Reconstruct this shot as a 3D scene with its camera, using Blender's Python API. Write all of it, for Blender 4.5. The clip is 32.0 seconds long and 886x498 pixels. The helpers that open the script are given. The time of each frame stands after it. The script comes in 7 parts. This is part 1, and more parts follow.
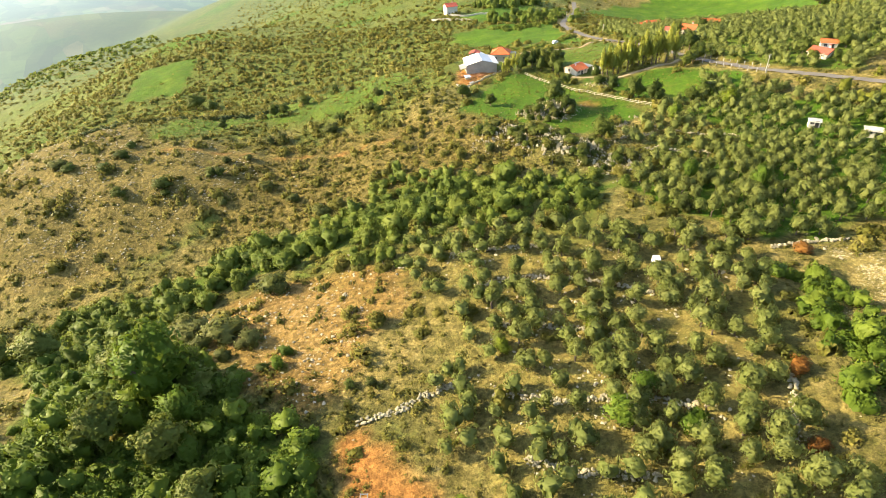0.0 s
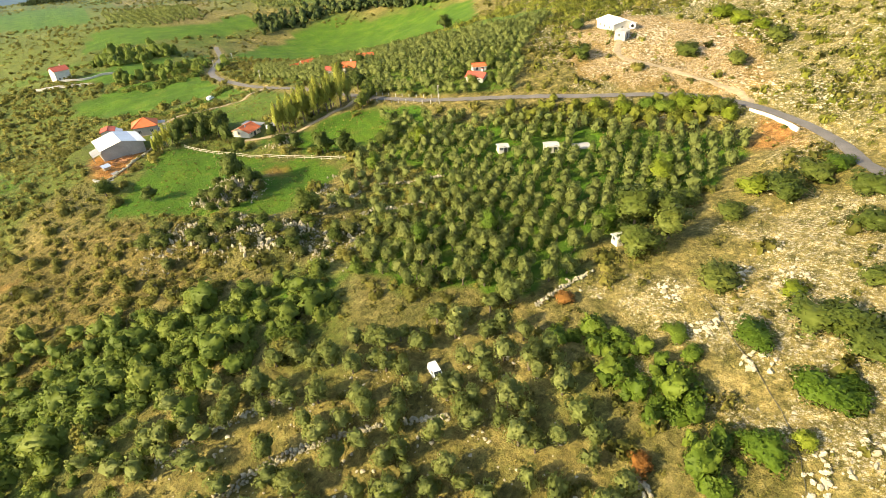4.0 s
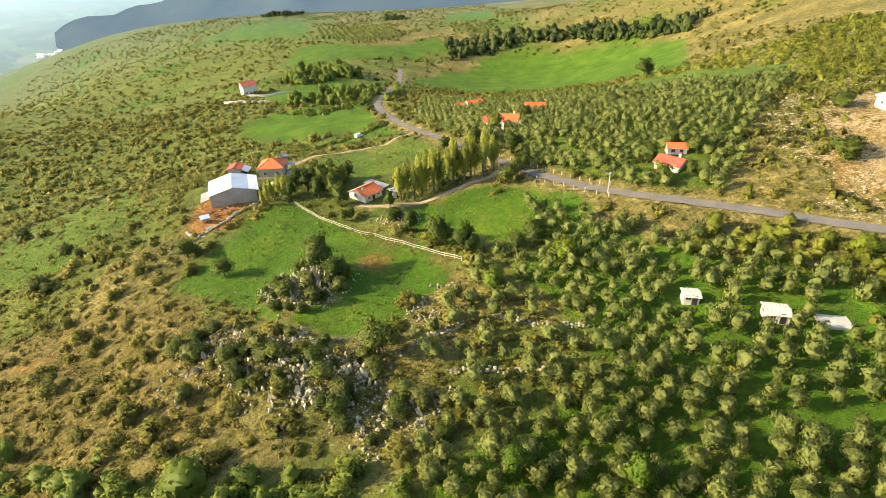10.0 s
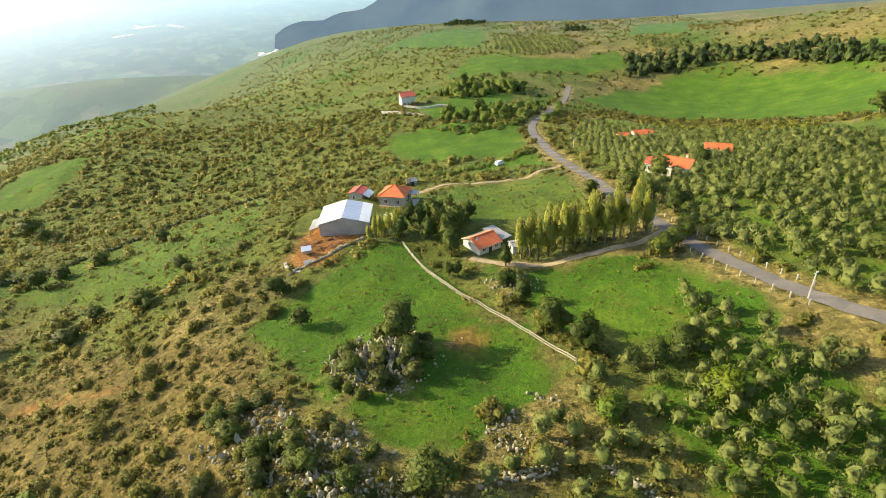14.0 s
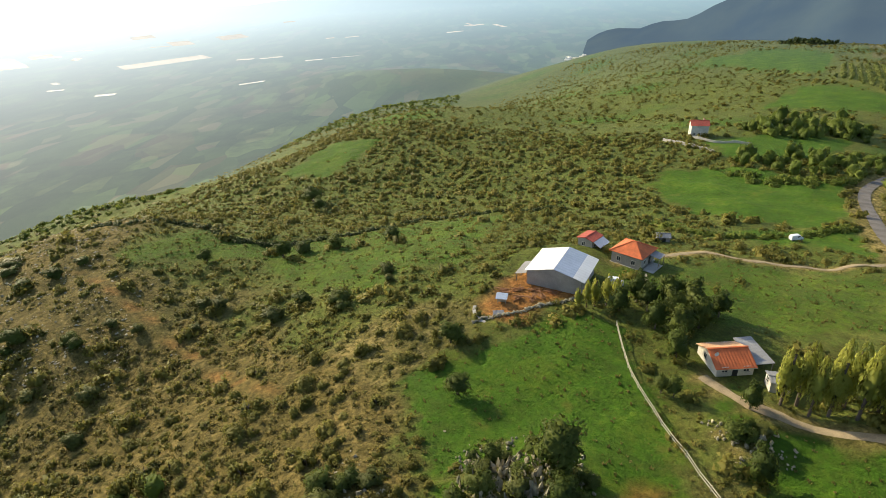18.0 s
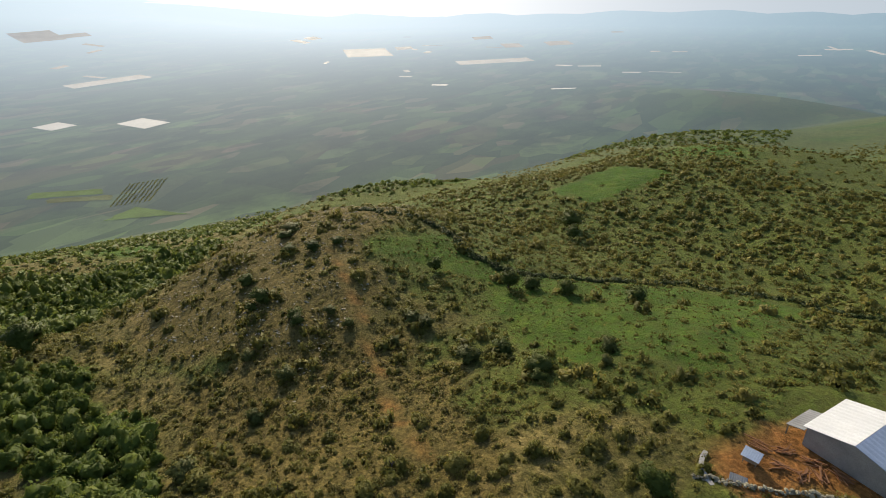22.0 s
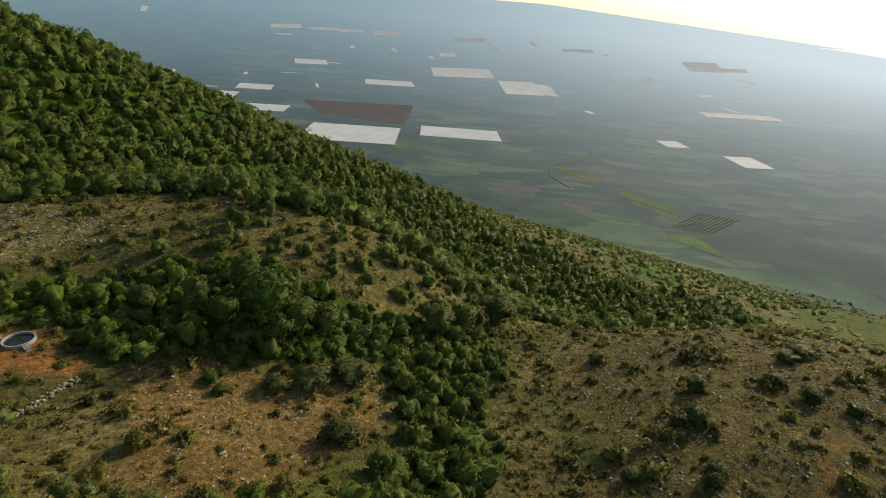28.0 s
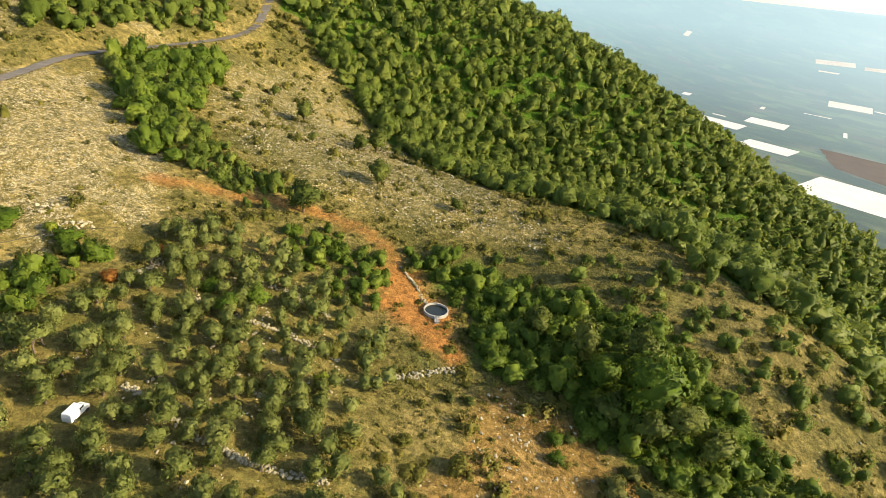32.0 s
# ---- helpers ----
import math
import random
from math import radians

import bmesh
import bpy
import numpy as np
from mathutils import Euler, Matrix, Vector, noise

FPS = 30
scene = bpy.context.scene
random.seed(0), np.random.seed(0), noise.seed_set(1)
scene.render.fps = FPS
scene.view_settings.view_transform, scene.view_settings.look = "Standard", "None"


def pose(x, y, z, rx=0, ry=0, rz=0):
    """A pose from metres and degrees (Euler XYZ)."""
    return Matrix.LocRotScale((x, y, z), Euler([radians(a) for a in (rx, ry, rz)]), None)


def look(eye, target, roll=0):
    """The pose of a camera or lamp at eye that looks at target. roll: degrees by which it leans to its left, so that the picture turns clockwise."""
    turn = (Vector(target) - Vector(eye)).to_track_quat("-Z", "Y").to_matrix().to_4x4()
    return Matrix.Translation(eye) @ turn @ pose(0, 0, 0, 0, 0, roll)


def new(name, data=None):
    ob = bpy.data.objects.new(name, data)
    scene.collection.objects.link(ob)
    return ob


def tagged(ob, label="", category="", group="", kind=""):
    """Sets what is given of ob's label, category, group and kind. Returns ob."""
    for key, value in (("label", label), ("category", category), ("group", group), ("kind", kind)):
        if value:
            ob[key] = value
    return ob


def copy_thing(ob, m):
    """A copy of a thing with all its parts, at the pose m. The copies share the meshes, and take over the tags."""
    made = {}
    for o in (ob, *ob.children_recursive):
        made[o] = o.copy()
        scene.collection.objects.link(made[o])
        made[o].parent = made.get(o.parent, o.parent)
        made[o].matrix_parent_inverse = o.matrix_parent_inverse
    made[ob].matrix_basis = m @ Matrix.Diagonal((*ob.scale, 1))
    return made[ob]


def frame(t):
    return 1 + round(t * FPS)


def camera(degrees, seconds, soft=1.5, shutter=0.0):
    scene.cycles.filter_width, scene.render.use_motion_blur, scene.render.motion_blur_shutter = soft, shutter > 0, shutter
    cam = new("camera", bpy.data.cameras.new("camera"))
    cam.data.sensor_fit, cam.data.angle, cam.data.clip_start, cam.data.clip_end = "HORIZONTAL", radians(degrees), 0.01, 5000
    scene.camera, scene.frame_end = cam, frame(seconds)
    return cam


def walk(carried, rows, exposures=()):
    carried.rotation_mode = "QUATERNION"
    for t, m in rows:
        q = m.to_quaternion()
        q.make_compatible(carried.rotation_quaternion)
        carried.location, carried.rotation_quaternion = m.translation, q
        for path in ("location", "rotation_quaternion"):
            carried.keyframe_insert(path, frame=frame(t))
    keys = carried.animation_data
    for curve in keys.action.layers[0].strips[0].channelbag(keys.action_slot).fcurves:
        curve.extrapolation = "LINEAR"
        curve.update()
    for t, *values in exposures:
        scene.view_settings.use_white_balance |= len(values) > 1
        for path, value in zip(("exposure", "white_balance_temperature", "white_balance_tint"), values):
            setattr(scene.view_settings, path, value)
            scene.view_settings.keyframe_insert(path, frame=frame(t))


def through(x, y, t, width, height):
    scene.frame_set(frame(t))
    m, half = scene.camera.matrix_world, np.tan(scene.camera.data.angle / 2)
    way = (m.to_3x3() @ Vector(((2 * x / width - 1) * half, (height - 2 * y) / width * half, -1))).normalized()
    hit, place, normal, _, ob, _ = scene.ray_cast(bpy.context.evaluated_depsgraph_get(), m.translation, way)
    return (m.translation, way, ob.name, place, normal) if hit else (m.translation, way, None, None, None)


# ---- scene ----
cam = camera(79.2, 32.0, 0.6)
# seconds, place in metres, turn in degrees
PATH_ROWS = [
    (0.0, -0.02, 8.61, 114.95, 55.47, 2.52, -0.10),
    (0.5, 0.19, 13.06, 114.85, 55.57, 2.33, -4.71),
    (1.0, 0.53, 17.65, 114.65, 55.67, 2.19, -9.09),
    (1.5, 1.12, 22.23, 114.39, 55.88, 2.08, -13.28),
    (2.0, 1.98, 26.75, 114.11, 56.14, 1.98, -16.94),
    (2.5, 3.02, 31.02, 113.84, 56.47, 1.93, -20.52),
    (3.0, 4.30, 35.26, 113.60, 56.72, 1.90, -24.79),
    (3.5, 5.85, 39.44, 113.41, 56.98, 1.83, -29.42),
    (4.0, 7.71, 43.63, 113.25, 57.20, 1.82, -34.77),
    (4.5, 9.89, 47.66, 113.17, 57.35, 1.99, -40.44),
    (6.5, 20.32, 63.10, 112.87, 58.13, 1.45, -46.01),
    (7.0, 23.20, 66.72, 112.83, 58.25, 1.53, -44.30),
    (7.5, 26.28, 70.14, 112.79, 58.43, 1.84, -40.01),
    (8.0, 29.43, 73.43, 112.75, 58.77, 1.76, -34.69),
    (8.5, 32.46, 76.72, 112.71, 59.11, 1.67, -28.42),
    (9.0, 35.27, 80.04, 112.67, 59.35, 1.82, -23.09),
    (9.5, 37.84, 83.41, 112.60, 59.64, 1.74, -17.82),
    (10.0, 40.20, 86.83, 112.52, 59.86, 1.70, -14.52),
    (10.5, 42.38, 90.29, 112.43, 60.12, 1.69, -10.48),
    (11.0, 44.39, 93.81, 112.30, 60.38, 1.70, -6.95),
    (11.5, 46.21, 97.40, 112.14, 60.56, 1.60, -4.43),
    (12.0, 47.90, 100.98, 111.98, 60.76, 1.71, -3.30),
    (12.5, 49.50, 104.41, 111.85, 60.96, 1.73, -2.10),
    (13.0, 51.02, 107.79, 111.75, 61.08, 1.60, 0.28),
    (13.5, 52.32, 111.20, 111.69, 61.23, 2.27, 1.89),
    (15.5, 55.84, 125.31, 111.24, 61.87, 2.83, 13.19),
    (16.0, 56.39, 128.87, 111.18, 62.20, 2.65, 18.38),
    (16.5, 56.70, 132.47, 111.14, 62.49, 2.53, 24.03),
    (17.0, 56.80, 136.02, 111.12, 62.75, 2.44, 27.83),
    (17.5, 56.71, 139.38, 111.12, 62.97, 2.40, 30.30),
    (18.0, 56.35, 142.68, 111.12, 63.21, 2.29, 34.40),
    (18.5, 55.71, 146.01, 111.10, 63.46, 2.11, 39.48),
    (19.0, 54.77, 149.32, 111.04, 63.64, 1.96, 42.85),
    (19.5, 53.61, 152.51, 110.99, 63.82, 1.87, 45.88),
    (20.0, 52.17, 155.54, 110.94, 64.04, 1.68, 50.74),
    (20.5, 50.50, 158.43, 110.92, 64.28, 1.32, 56.40),
    (21.0, 48.64, 161.09, 110.93, 64.49, 1.00, 60.55),
    (21.5, 46.59, 163.63, 110.95, 64.72, 0.92, 62.95),
    (22.0, 44.38, 166.01, 110.95, 64.92, 0.74, 66.28),
    (22.5, 42.03, 168.21, 110.92, 65.19, 0.37, 71.46),
    (23.0, 39.54, 170.22, 110.85, 65.40, 0.14, 75.94),
    (23.5, 36.93, 172.00, 110.78, 65.69, -0.15, 80.06),
    (24.0, 34.21, 173.54, 110.71, 65.85, -0.46, 84.04),
    (24.5, 31.40, 174.83, 110.63, 65.99, -0.65, 88.14),
    (26.5, 20.04, 178.50, 109.64, 66.76, -2.38, 106.89),
    (27.0, 17.29, 178.78, 109.63, 66.96, -2.87, 112.39),
    (27.5, 14.59, 178.46, 109.71, 66.91, -3.55, 119.24),
    (28.0, 11.92, 177.57, 109.78, 66.63, -4.32, 126.77),
    (28.5, 9.34, 176.22, 109.87, 66.30, -5.06, 134.40),
    (29.0, 6.94, 174.61, 110.00, 65.86, -5.59, 141.52),
    (29.5, 4.69, 172.68, 110.14, 65.40, -6.03, 148.25),
    (30.0, 2.64, 170.59, 110.29, 64.94, -6.35, 155.04),
    (30.5, 0.93, 168.24, 110.40, 64.49, -6.65, 161.48),
    (31.0, -0.45, 165.64, 110.49, 64.13, -6.85, 167.34),
    (31.5, -1.60, 162.86, 110.52, 63.93, -6.95, 172.21),
    (32.0, -2.56, 160.04, 110.54, 63.75, -6.96, 177.11),
]
EXPOSURES = [(0.0, 1.42, 7500, 10), (3.0, 1.31, 7500, 10), (5.0, 1.12, 7700, 10), (8.0, 1.0, 7800, 10), (10.0, 1.18, 7500, 10), (14.0, 0.97, 7000, 10), (16.0, 0.72, 6900, 10), (19.0, 0.1, 6800, 10), (22.0, -0.28, 6500, 13), (25.0, -0.36, 6300, 13), (28.0, -0.6, 6600, 10), (29.0, 0.0, 6800, 10), (30.0, 0.3, 7100, 10), (32.0, 0.74, 7450, 10)]
walk(cam, [(t, pose(x, y, z, rx, ry, rz)) for t, x, y, z, rx, ry, rz in PATH_ROWS], EXPOSURES)

# ---- world and sun ----
SUN_YAW, SUN_HEIGHT = 80.0, 25.0
SUN_WAY = Vector((-math.sin(radians(SUN_YAW)) * math.cos(radians(SUN_HEIGHT)), math.cos(radians(SUN_YAW)) * math.cos(radians(SUN_HEIGHT)), math.sin(radians(SUN_HEIGHT))))
world = bpy.data.worlds.new("sky")
scene.world = world
world.use_nodes = True
wn = world.node_tree.nodes
sky = wn.new("ShaderNodeTexSky")
sky.sky_type, sky.sun_disc = "NISHITA", False
sky.sun_elevation, sky.sun_rotation = radians(SUN_HEIGHT), math.atan2(SUN_WAY.x, SUN_WAY.y)
sky.air_density, sky.dust_density, sky.ozone_density = 1.0, 1.2, 1.0
wn["Background"].inputs["Strength"].default_value = 0.19
world.node_tree.links.new(sky.outputs["Color"], wn["Background"].inputs["Color"])
sun_data = bpy.data.lights.new("sun", "SUN")
sun_data.energy, sun_data.angle, sun_data.color = 5.0, radians(0.6), (1.0, 0.88, 0.62)
sun = new("sun", sun_data)
sun.matrix_world = look(SUN_WAY * 300 + Vector((0, 150, 0)), (0, 150, 0))

# ---- materials ----
def material(name, rough=0.8, metal=0.0):
    m = bpy.data.materials.new(name)
    m.use_nodes = True
    n = m.node_tree.nodes
    b = n["Principled BSDF"]
    b.inputs["Roughness"].default_value, b.inputs["Metallic"].default_value = rough, metal
    return m, n, m.node_tree.links.new, b


def noise_node(n, ln, scale, detail=4.0, rough=0.6, coord=None):
    t = n.new("ShaderNodeTexNoise")
    t.inputs["Scale"].default_value, t.inputs["Detail"].default_value, t.inputs["Roughness"].default_value = scale, detail, rough
    if coord is not None:
        ln(coord, t.inputs["Vector"])
    return t.outputs["Fac"]


def ramp(n, ln, fac, stops):
    r = n.new("ShaderNodeValToRGB")
    e = r.color_ramp.elements
    while len(e) < len(stops):
        e.new(0.5)
    for k, (p, c) in zip(e, stops):
        k.position, k.color = p, (*c, 1)
    ln(fac, r.inputs["Fac"])
    return r.outputs["Color"]


def mixed(n, ln, fac, a, b, how="MIX"):
    m = n.new("ShaderNodeMix")
    m.data_type, m.blend_type = "RGBA", how
    for v, s in ((fac, "Factor"), (a, "A"), (b, "B")):
        sock = [i for i in m.inputs if i.name == s and i.enabled][0]
        if hasattr(v, "is_linked"):
            ln(v, sock)
        else:
            sock.default_value = v if s == "Factor" else (*v, 1)
    return [o for o in m.outputs if o.enabled][0]


def calc(n, ln, op, a, b=0.0, c=0.0):
    m = n.new("ShaderNodeMath")
    m.operation = op
    for v, s in ((a, 0), (b, 1), (c, 2)):
        if hasattr(v, "is_linked"):
            ln(v, m.inputs[s])
        else:
            m.inputs[s].default_value = v
    return m.outputs[0]


def bumped(n, ln, b, height, strength, distance):
    k = n.new("ShaderNodeBump")
    k.inputs["Strength"].default_value, k.inputs["Distance"].default_value = strength, distance
    ln(height, k.inputs["Height"])
    ln(k.outputs["Normal"], b.inputs["Normal"])


def plain_mat(name, colour, rough=0.8, metal=0.0, scale=3.0, vary=0.25, relief=0.02):
    """A painted or bare surface with stains at two scales and a fine relief."""
    m, n, ln, b = material(name, rough, metal)
    co = n.new("ShaderNodeNewGeometry").outputs["Position"]
    big, small = noise_node(n, ln, scale * 0.25, 3, 0.6, co), noise_node(n, ln, scale * 4, 4, 0.7, co)
    f = calc(n, ln, "MULTIPLY", big, small)
    lo = tuple(c * (1 - vary) for c in colour)
    hi = tuple(min(1, c * (1 + vary * 0.5)) for c in colour)
    ln(ramp(n, ln, f, ((0.1, lo), (0.4, hi))), b.inputs["Base Color"])
    if relief:
        bumped(n, ln, b, small, 0.4, relief)
    return m


def leaf_mat(name, dark, mid, light, through=0.25, by_object=False):
    """Foliage: each spray has its own shade, each plant its own tint."""
    m, n, ln, b = material(name, 0.55)
    geo = n.new("ShaderNodeNewGeometry")
    if by_object:
        tint = n.new("ShaderNodeObjectInfo").outputs["Random"]
    else:
        at = n.new("ShaderNodeAttribute")
        at.attribute_name = "tint"
        tint = at.outputs["Fac"]
    f = calc(n, ln, "ADD", calc(n, ln, "MULTIPLY_ADD", geo.outputs["Random Per Island"], 0.24, 0.1), calc(n, ln, "MULTIPLY", tint, 0.56))
    col = ramp(n, ln, f, ((0.05, dark), (0.5, mid), (0.95, light)))
    spot = noise_node(n, ln, 0.9, 3, 0.6, geo.outputs["Position"])
    col = mixed(n, ln, calc(n, ln, "MULTIPLY", spot, 0.5), col, tuple(c * 0.6 for c in mid))
    ln(col, b.inputs["Base Color"])
    b.inputs["Specular IOR Level"].default_value = 0.12
    tr = n.new("ShaderNodeBsdfTranslucent")
    ln(mixed(n, ln, 0.5, col, light), tr.inputs["Color"])
    mx = n.new("ShaderNodeMixShader")
    mx.inputs[0].default_value = through
    ln(b.outputs[0], mx.inputs[1])
    ln(tr.outputs[0], mx.inputs[2])
    ln(mx.outputs[0], n["Material Output"].inputs["Surface"])
    return m


def ground_mat(name, distant):
    m, n, ln, b = material(name, 0.95)
    b.inputs["Specular IOR Level"].default_value = 0.15
    co = n.new("ShaderNodeNewGeometry").outputs["Position"]
    at = n.new("ShaderNodeAttribute")
    at.attribute_name = "cover"
    sep = n.new("ShaderNodeSeparateColor")
    ln(at.outputs["Color"], sep.inputs[0])
    grass, stone, soil = sep.outputs[0], sep.outputs[1], sep.outputs[2]
    dry = at.outputs["Alpha"]
    n1, n2, n3 = noise_node(n, ln, 0.07, 5, 0.65, co), noise_node(n, ln, 0.6, 6, 0.7, co), noise_node(n, ln, 4.0, 4, 0.7, co)
    earth = ramp(n, ln, n2, ((0.3, (0.055, 0.058, 0.016)), (0.5, (0.125, 0.115, 0.034)), (0.72, (0.24, 0.195, 0.07))))
    straw = ramp(n, ln, n2, ((0.3, (0.25, 0.18, 0.06)), (0.55, (0.44, 0.33, 0.12)), (0.75, (0.58, 0.46, 0.21))))
    base = mixed(n, ln, calc(n, ln, "MULTIPLY", dry, calc(n, ln, "MULTIPLY_ADD", n1, 1.4, -0.2)), earth, straw)
    green = ramp(n, ln, calc(n, ln, "MULTIPLY_ADD", n1, 0.6, calc(n, ln, "MULTIPLY", n2, 0.4)), ((0.32, (0.034, 0.080, 0.007)), (0.5, (0.060, 0.138, 0.009)), (0.66, (0.125, 0.19, 0.017))))
    clod = ramp(n, ln, noise_node(n, ln, 1.1, 5, 0.75, co), ((0.3, (0.68, 0.75, 0.66)), (0.52, (1.0, 1.0, 1.0)), (0.72, (1.18, 1.1, 1.1))))
    green = mixed(n, ln, 1.0, green, clod, "MULTIPLY")
    worn = calc(n, ln, "MAXIMUM", calc(n, ln, "MINIMUM", calc(n, ln, "MULTIPLY_ADD", noise_node(n, ln, 0.11, 6, 0.7, co), 6.0, -3.5), 0.6), 0.0)
    green = mixed(n, ln, worn, green, (0.17, 0.175, 0.03))
    gm = calc(n, ln, "SMOOTH_MIN", calc(n, ln, "MULTIPLY_ADD", calc(n, ln, "ADD", grass, calc(n, ln, "MULTIPLY", n2, 0.7)), 2.2, -1.25), 1.0, 0.2)
    gm = calc(n, ln, "MAXIMUM", gm, 0.0)
    base = mixed(n, ln, gm, base, green)
    weeds = calc(n, ln, "MAXIMUM", calc(n, ln, "MINIMUM", calc(n, ln, "MULTIPLY_ADD", noise_node(n, ln, 0.33, 5, 0.72, co), 5.0, -2.1), 1.0), 0.0)
    herb = ramp(n, ln, n3, ((0.3, (0.034, 0.038, 0.008)), (0.6, (0.095, 0.095, 0.020)), (0.8, (0.16, 0.145, 0.035))))
    base = mixed(n, ln, calc(n, ln, "MULTIPLY", weeds, calc(n, ln, "MULTIPLY_ADD", grass, -0.5, 0.75)), base, herb)
    v = n.new("ShaderNodeTexVoronoi")
    v.inputs["Scale"].default_value = 1.7
    ln(co, v.inputs["Vector"])
    v2 = n.new("ShaderNodeTexVoronoi")
    v2.inputs["Scale"].default_value = 5.0
    ln(co, v2.inputs["Vector"])
    cell = calc(n, ln, "MULTIPLY", v.outputs["Distance"], v2.outputs["Distance"])
    pale = ramp(n, ln, n3, ((0.3, (0.22, 0.175, 0.10)), (0.5, (0.50, 0.43, 0.29)), (0.68, (0.74, 0.67, 0.52))))
    sm = calc(n, ln, "ADD", calc(n, ln, "MULTIPLY", stone, 1.25), calc(n, ln, "MULTIPLY_ADD", n2, 0.9, calc(n, ln, "MULTIPLY", cell, -1.6)))
    sm = calc(n, ln, "MINIMUM", calc(n, ln, "MAXIMUM", calc(n, ln, "MULTIPLY_ADD", sm, 2.6, -2.65), 0.0), 0.9)
    base = mixed(n, ln, sm, base, pale)
    red = ramp(n, ln, n2, ((0.3, (0.24, 0.095, 0.026)), (0.6, (0.40, 0.175, 0.05)), (0.8, (0.46, 0.26, 0.10))))
    base = mixed(n, ln, calc(n, ln, "MULTIPLY", soil, calc(n, ln, "MULTIPLY_ADD", n2, 0.8, 0.45)), base, red)
    speck = ramp(n, ln, noise_node(n, ln, 1.9, 6, 0.8, co), ((0.33, (0.5, 0.5, 0.5)), (0.5, (1.0, 1.0, 1.0)), (0.68, (1.55, 1.5, 1.45))))
    base = mixed(n, ln, calc(n, ln, "MULTIPLY_ADD", gm, -0.5, 0.7), base, speck, "MULTIPLY")
    tufts = n.new("ShaderNodeTexVoronoi")
    tufts.inputs["Scale"].default_value = 1.35
    wob = n.new("ShaderNodeVectorMath")
    wob.operation = "MULTIPLY_ADD"
    ragged = n.new("ShaderNodeTexNoise")
    ragged.inputs["Scale"].default_value = 2.2
    ln(co, ragged.inputs["Vector"])
    ln(ragged.outputs["Color"], wob.inputs[0])
    wob.inputs[1].default_value = (0.9, 0.9, 0.9)
    ln(co, wob.inputs[2])
    ln(wob.outputs[0], tufts.inputs["Vector"])
    lot = n.new("ShaderNodeSeparateColor")
    ln(tufts.outputs["Color"], lot.inputs[0])
    base = mixed(n, ln, calc(n, ln, "MULTIPLY_ADD", gm, -0.45, 0.65), base, ramp(n, ln, lot.outputs[0], ((0.0, (0.5, 0.52, 0.46)), (0.45, (0.95, 0.95, 0.9)), (1.0, (1.45, 1.4, 1.35)))), "MULTIPLY")
    bumped(n, ln, b, calc(n, ln, "ADD", calc(n, ln, "MULTIPLY", n2, 0.7), noise_node(n, ln, 1.4, 5, 0.75, co)), 1.0, 0.7)
    if not distant:
        ln(base, b.inputs["Base Color"])
        return m
    # the far valley and hills: strips of field under autumn haze painted as emission
    mp = n.new("ShaderNodeMapping")
    mp.vector_type = "TEXTURE"
    mp.inputs["Rotation"].default_value = (0, 0, radians(126))
    mp.inputs["Scale"].default_value = (250, 110, 1e6)
    ln(co, mp.inputs["Vector"])
    strips = n.new("ShaderNodeTexVoronoi")
    strips.distance = "CHEBYCHEV"
    strips.inputs["Scale"].default_value = 1.0
    ln(mp.outputs[0], strips.inputs["Vector"])
    hue = n.new("ShaderNodeSeparateColor")
    ln(strips.outputs["Color"], hue.inputs[0])
    field = ramp(n, ln, hue.outputs[0], ((0.0, (0.03, 0.052, 0.03)), (0.4, (0.045, 0.078, 0.036)), (0.68, (0.065, 0.105, 0.042)), (0.84, (0.11, 0.062, 0.048)), (0.95, (0.13, 0.19, 0.075))))
    mp2 = n.new("ShaderNodeMapping")
    mp2.vector_type = "TEXTURE"
    mp2.inputs["Rotation"].default_value = (0, 0, radians(118))
    mp2.inputs["Scale"].default_value = (105, 46, 1e6)
    ln(co, mp2.inputs["Vector"])
    plots = n.new("ShaderNodeTexVoronoi")
    plots.inputs["Scale"].default_value = 1.0
    ln(mp2.outputs[0], plots.inputs["Vector"])
    tone = n.new("ShaderNodeSeparateColor")
    ln(plots.outputs["Color"], tone.inputs[0])
    plot = ramp(n, ln, tone.outputs[1], ((0.0, (0.022, 0.04, 0.024)), (0.45, (0.05, 0.085, 0.04)), (0.7, (0.09, 0.15, 0.05)), (0.84, (0.16, 0.26, 0.07)), (0.95, (0.26, 0.19, 0.13))))
    field = mixed(n, ln, 0.4, field, plot)
    groves = calc(n, ln, "MINIMUM", calc(n, ln, "MAXIMUM", calc(n, ln, "MULTIPLY_ADD", noise_node(n, ln, 0.0022, 6, 0.7, co), 6.0, -2.9), 0.0), 0.75)
    field = mixed(n, ln, groves, field, (0.018, 0.034, 0.022))
    pos = n.new("ShaderNodeSeparateXYZ")
    ln(co, pos.inputs[0])
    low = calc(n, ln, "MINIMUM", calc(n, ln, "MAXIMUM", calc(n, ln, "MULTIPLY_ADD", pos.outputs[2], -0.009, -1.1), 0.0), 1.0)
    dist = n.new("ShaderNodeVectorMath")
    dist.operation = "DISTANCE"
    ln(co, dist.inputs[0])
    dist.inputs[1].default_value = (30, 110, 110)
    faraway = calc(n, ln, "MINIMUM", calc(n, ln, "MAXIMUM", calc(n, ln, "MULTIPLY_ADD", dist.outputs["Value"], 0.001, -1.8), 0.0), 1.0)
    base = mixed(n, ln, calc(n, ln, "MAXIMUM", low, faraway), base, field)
    ln(base, b.inputs["Base Color"])
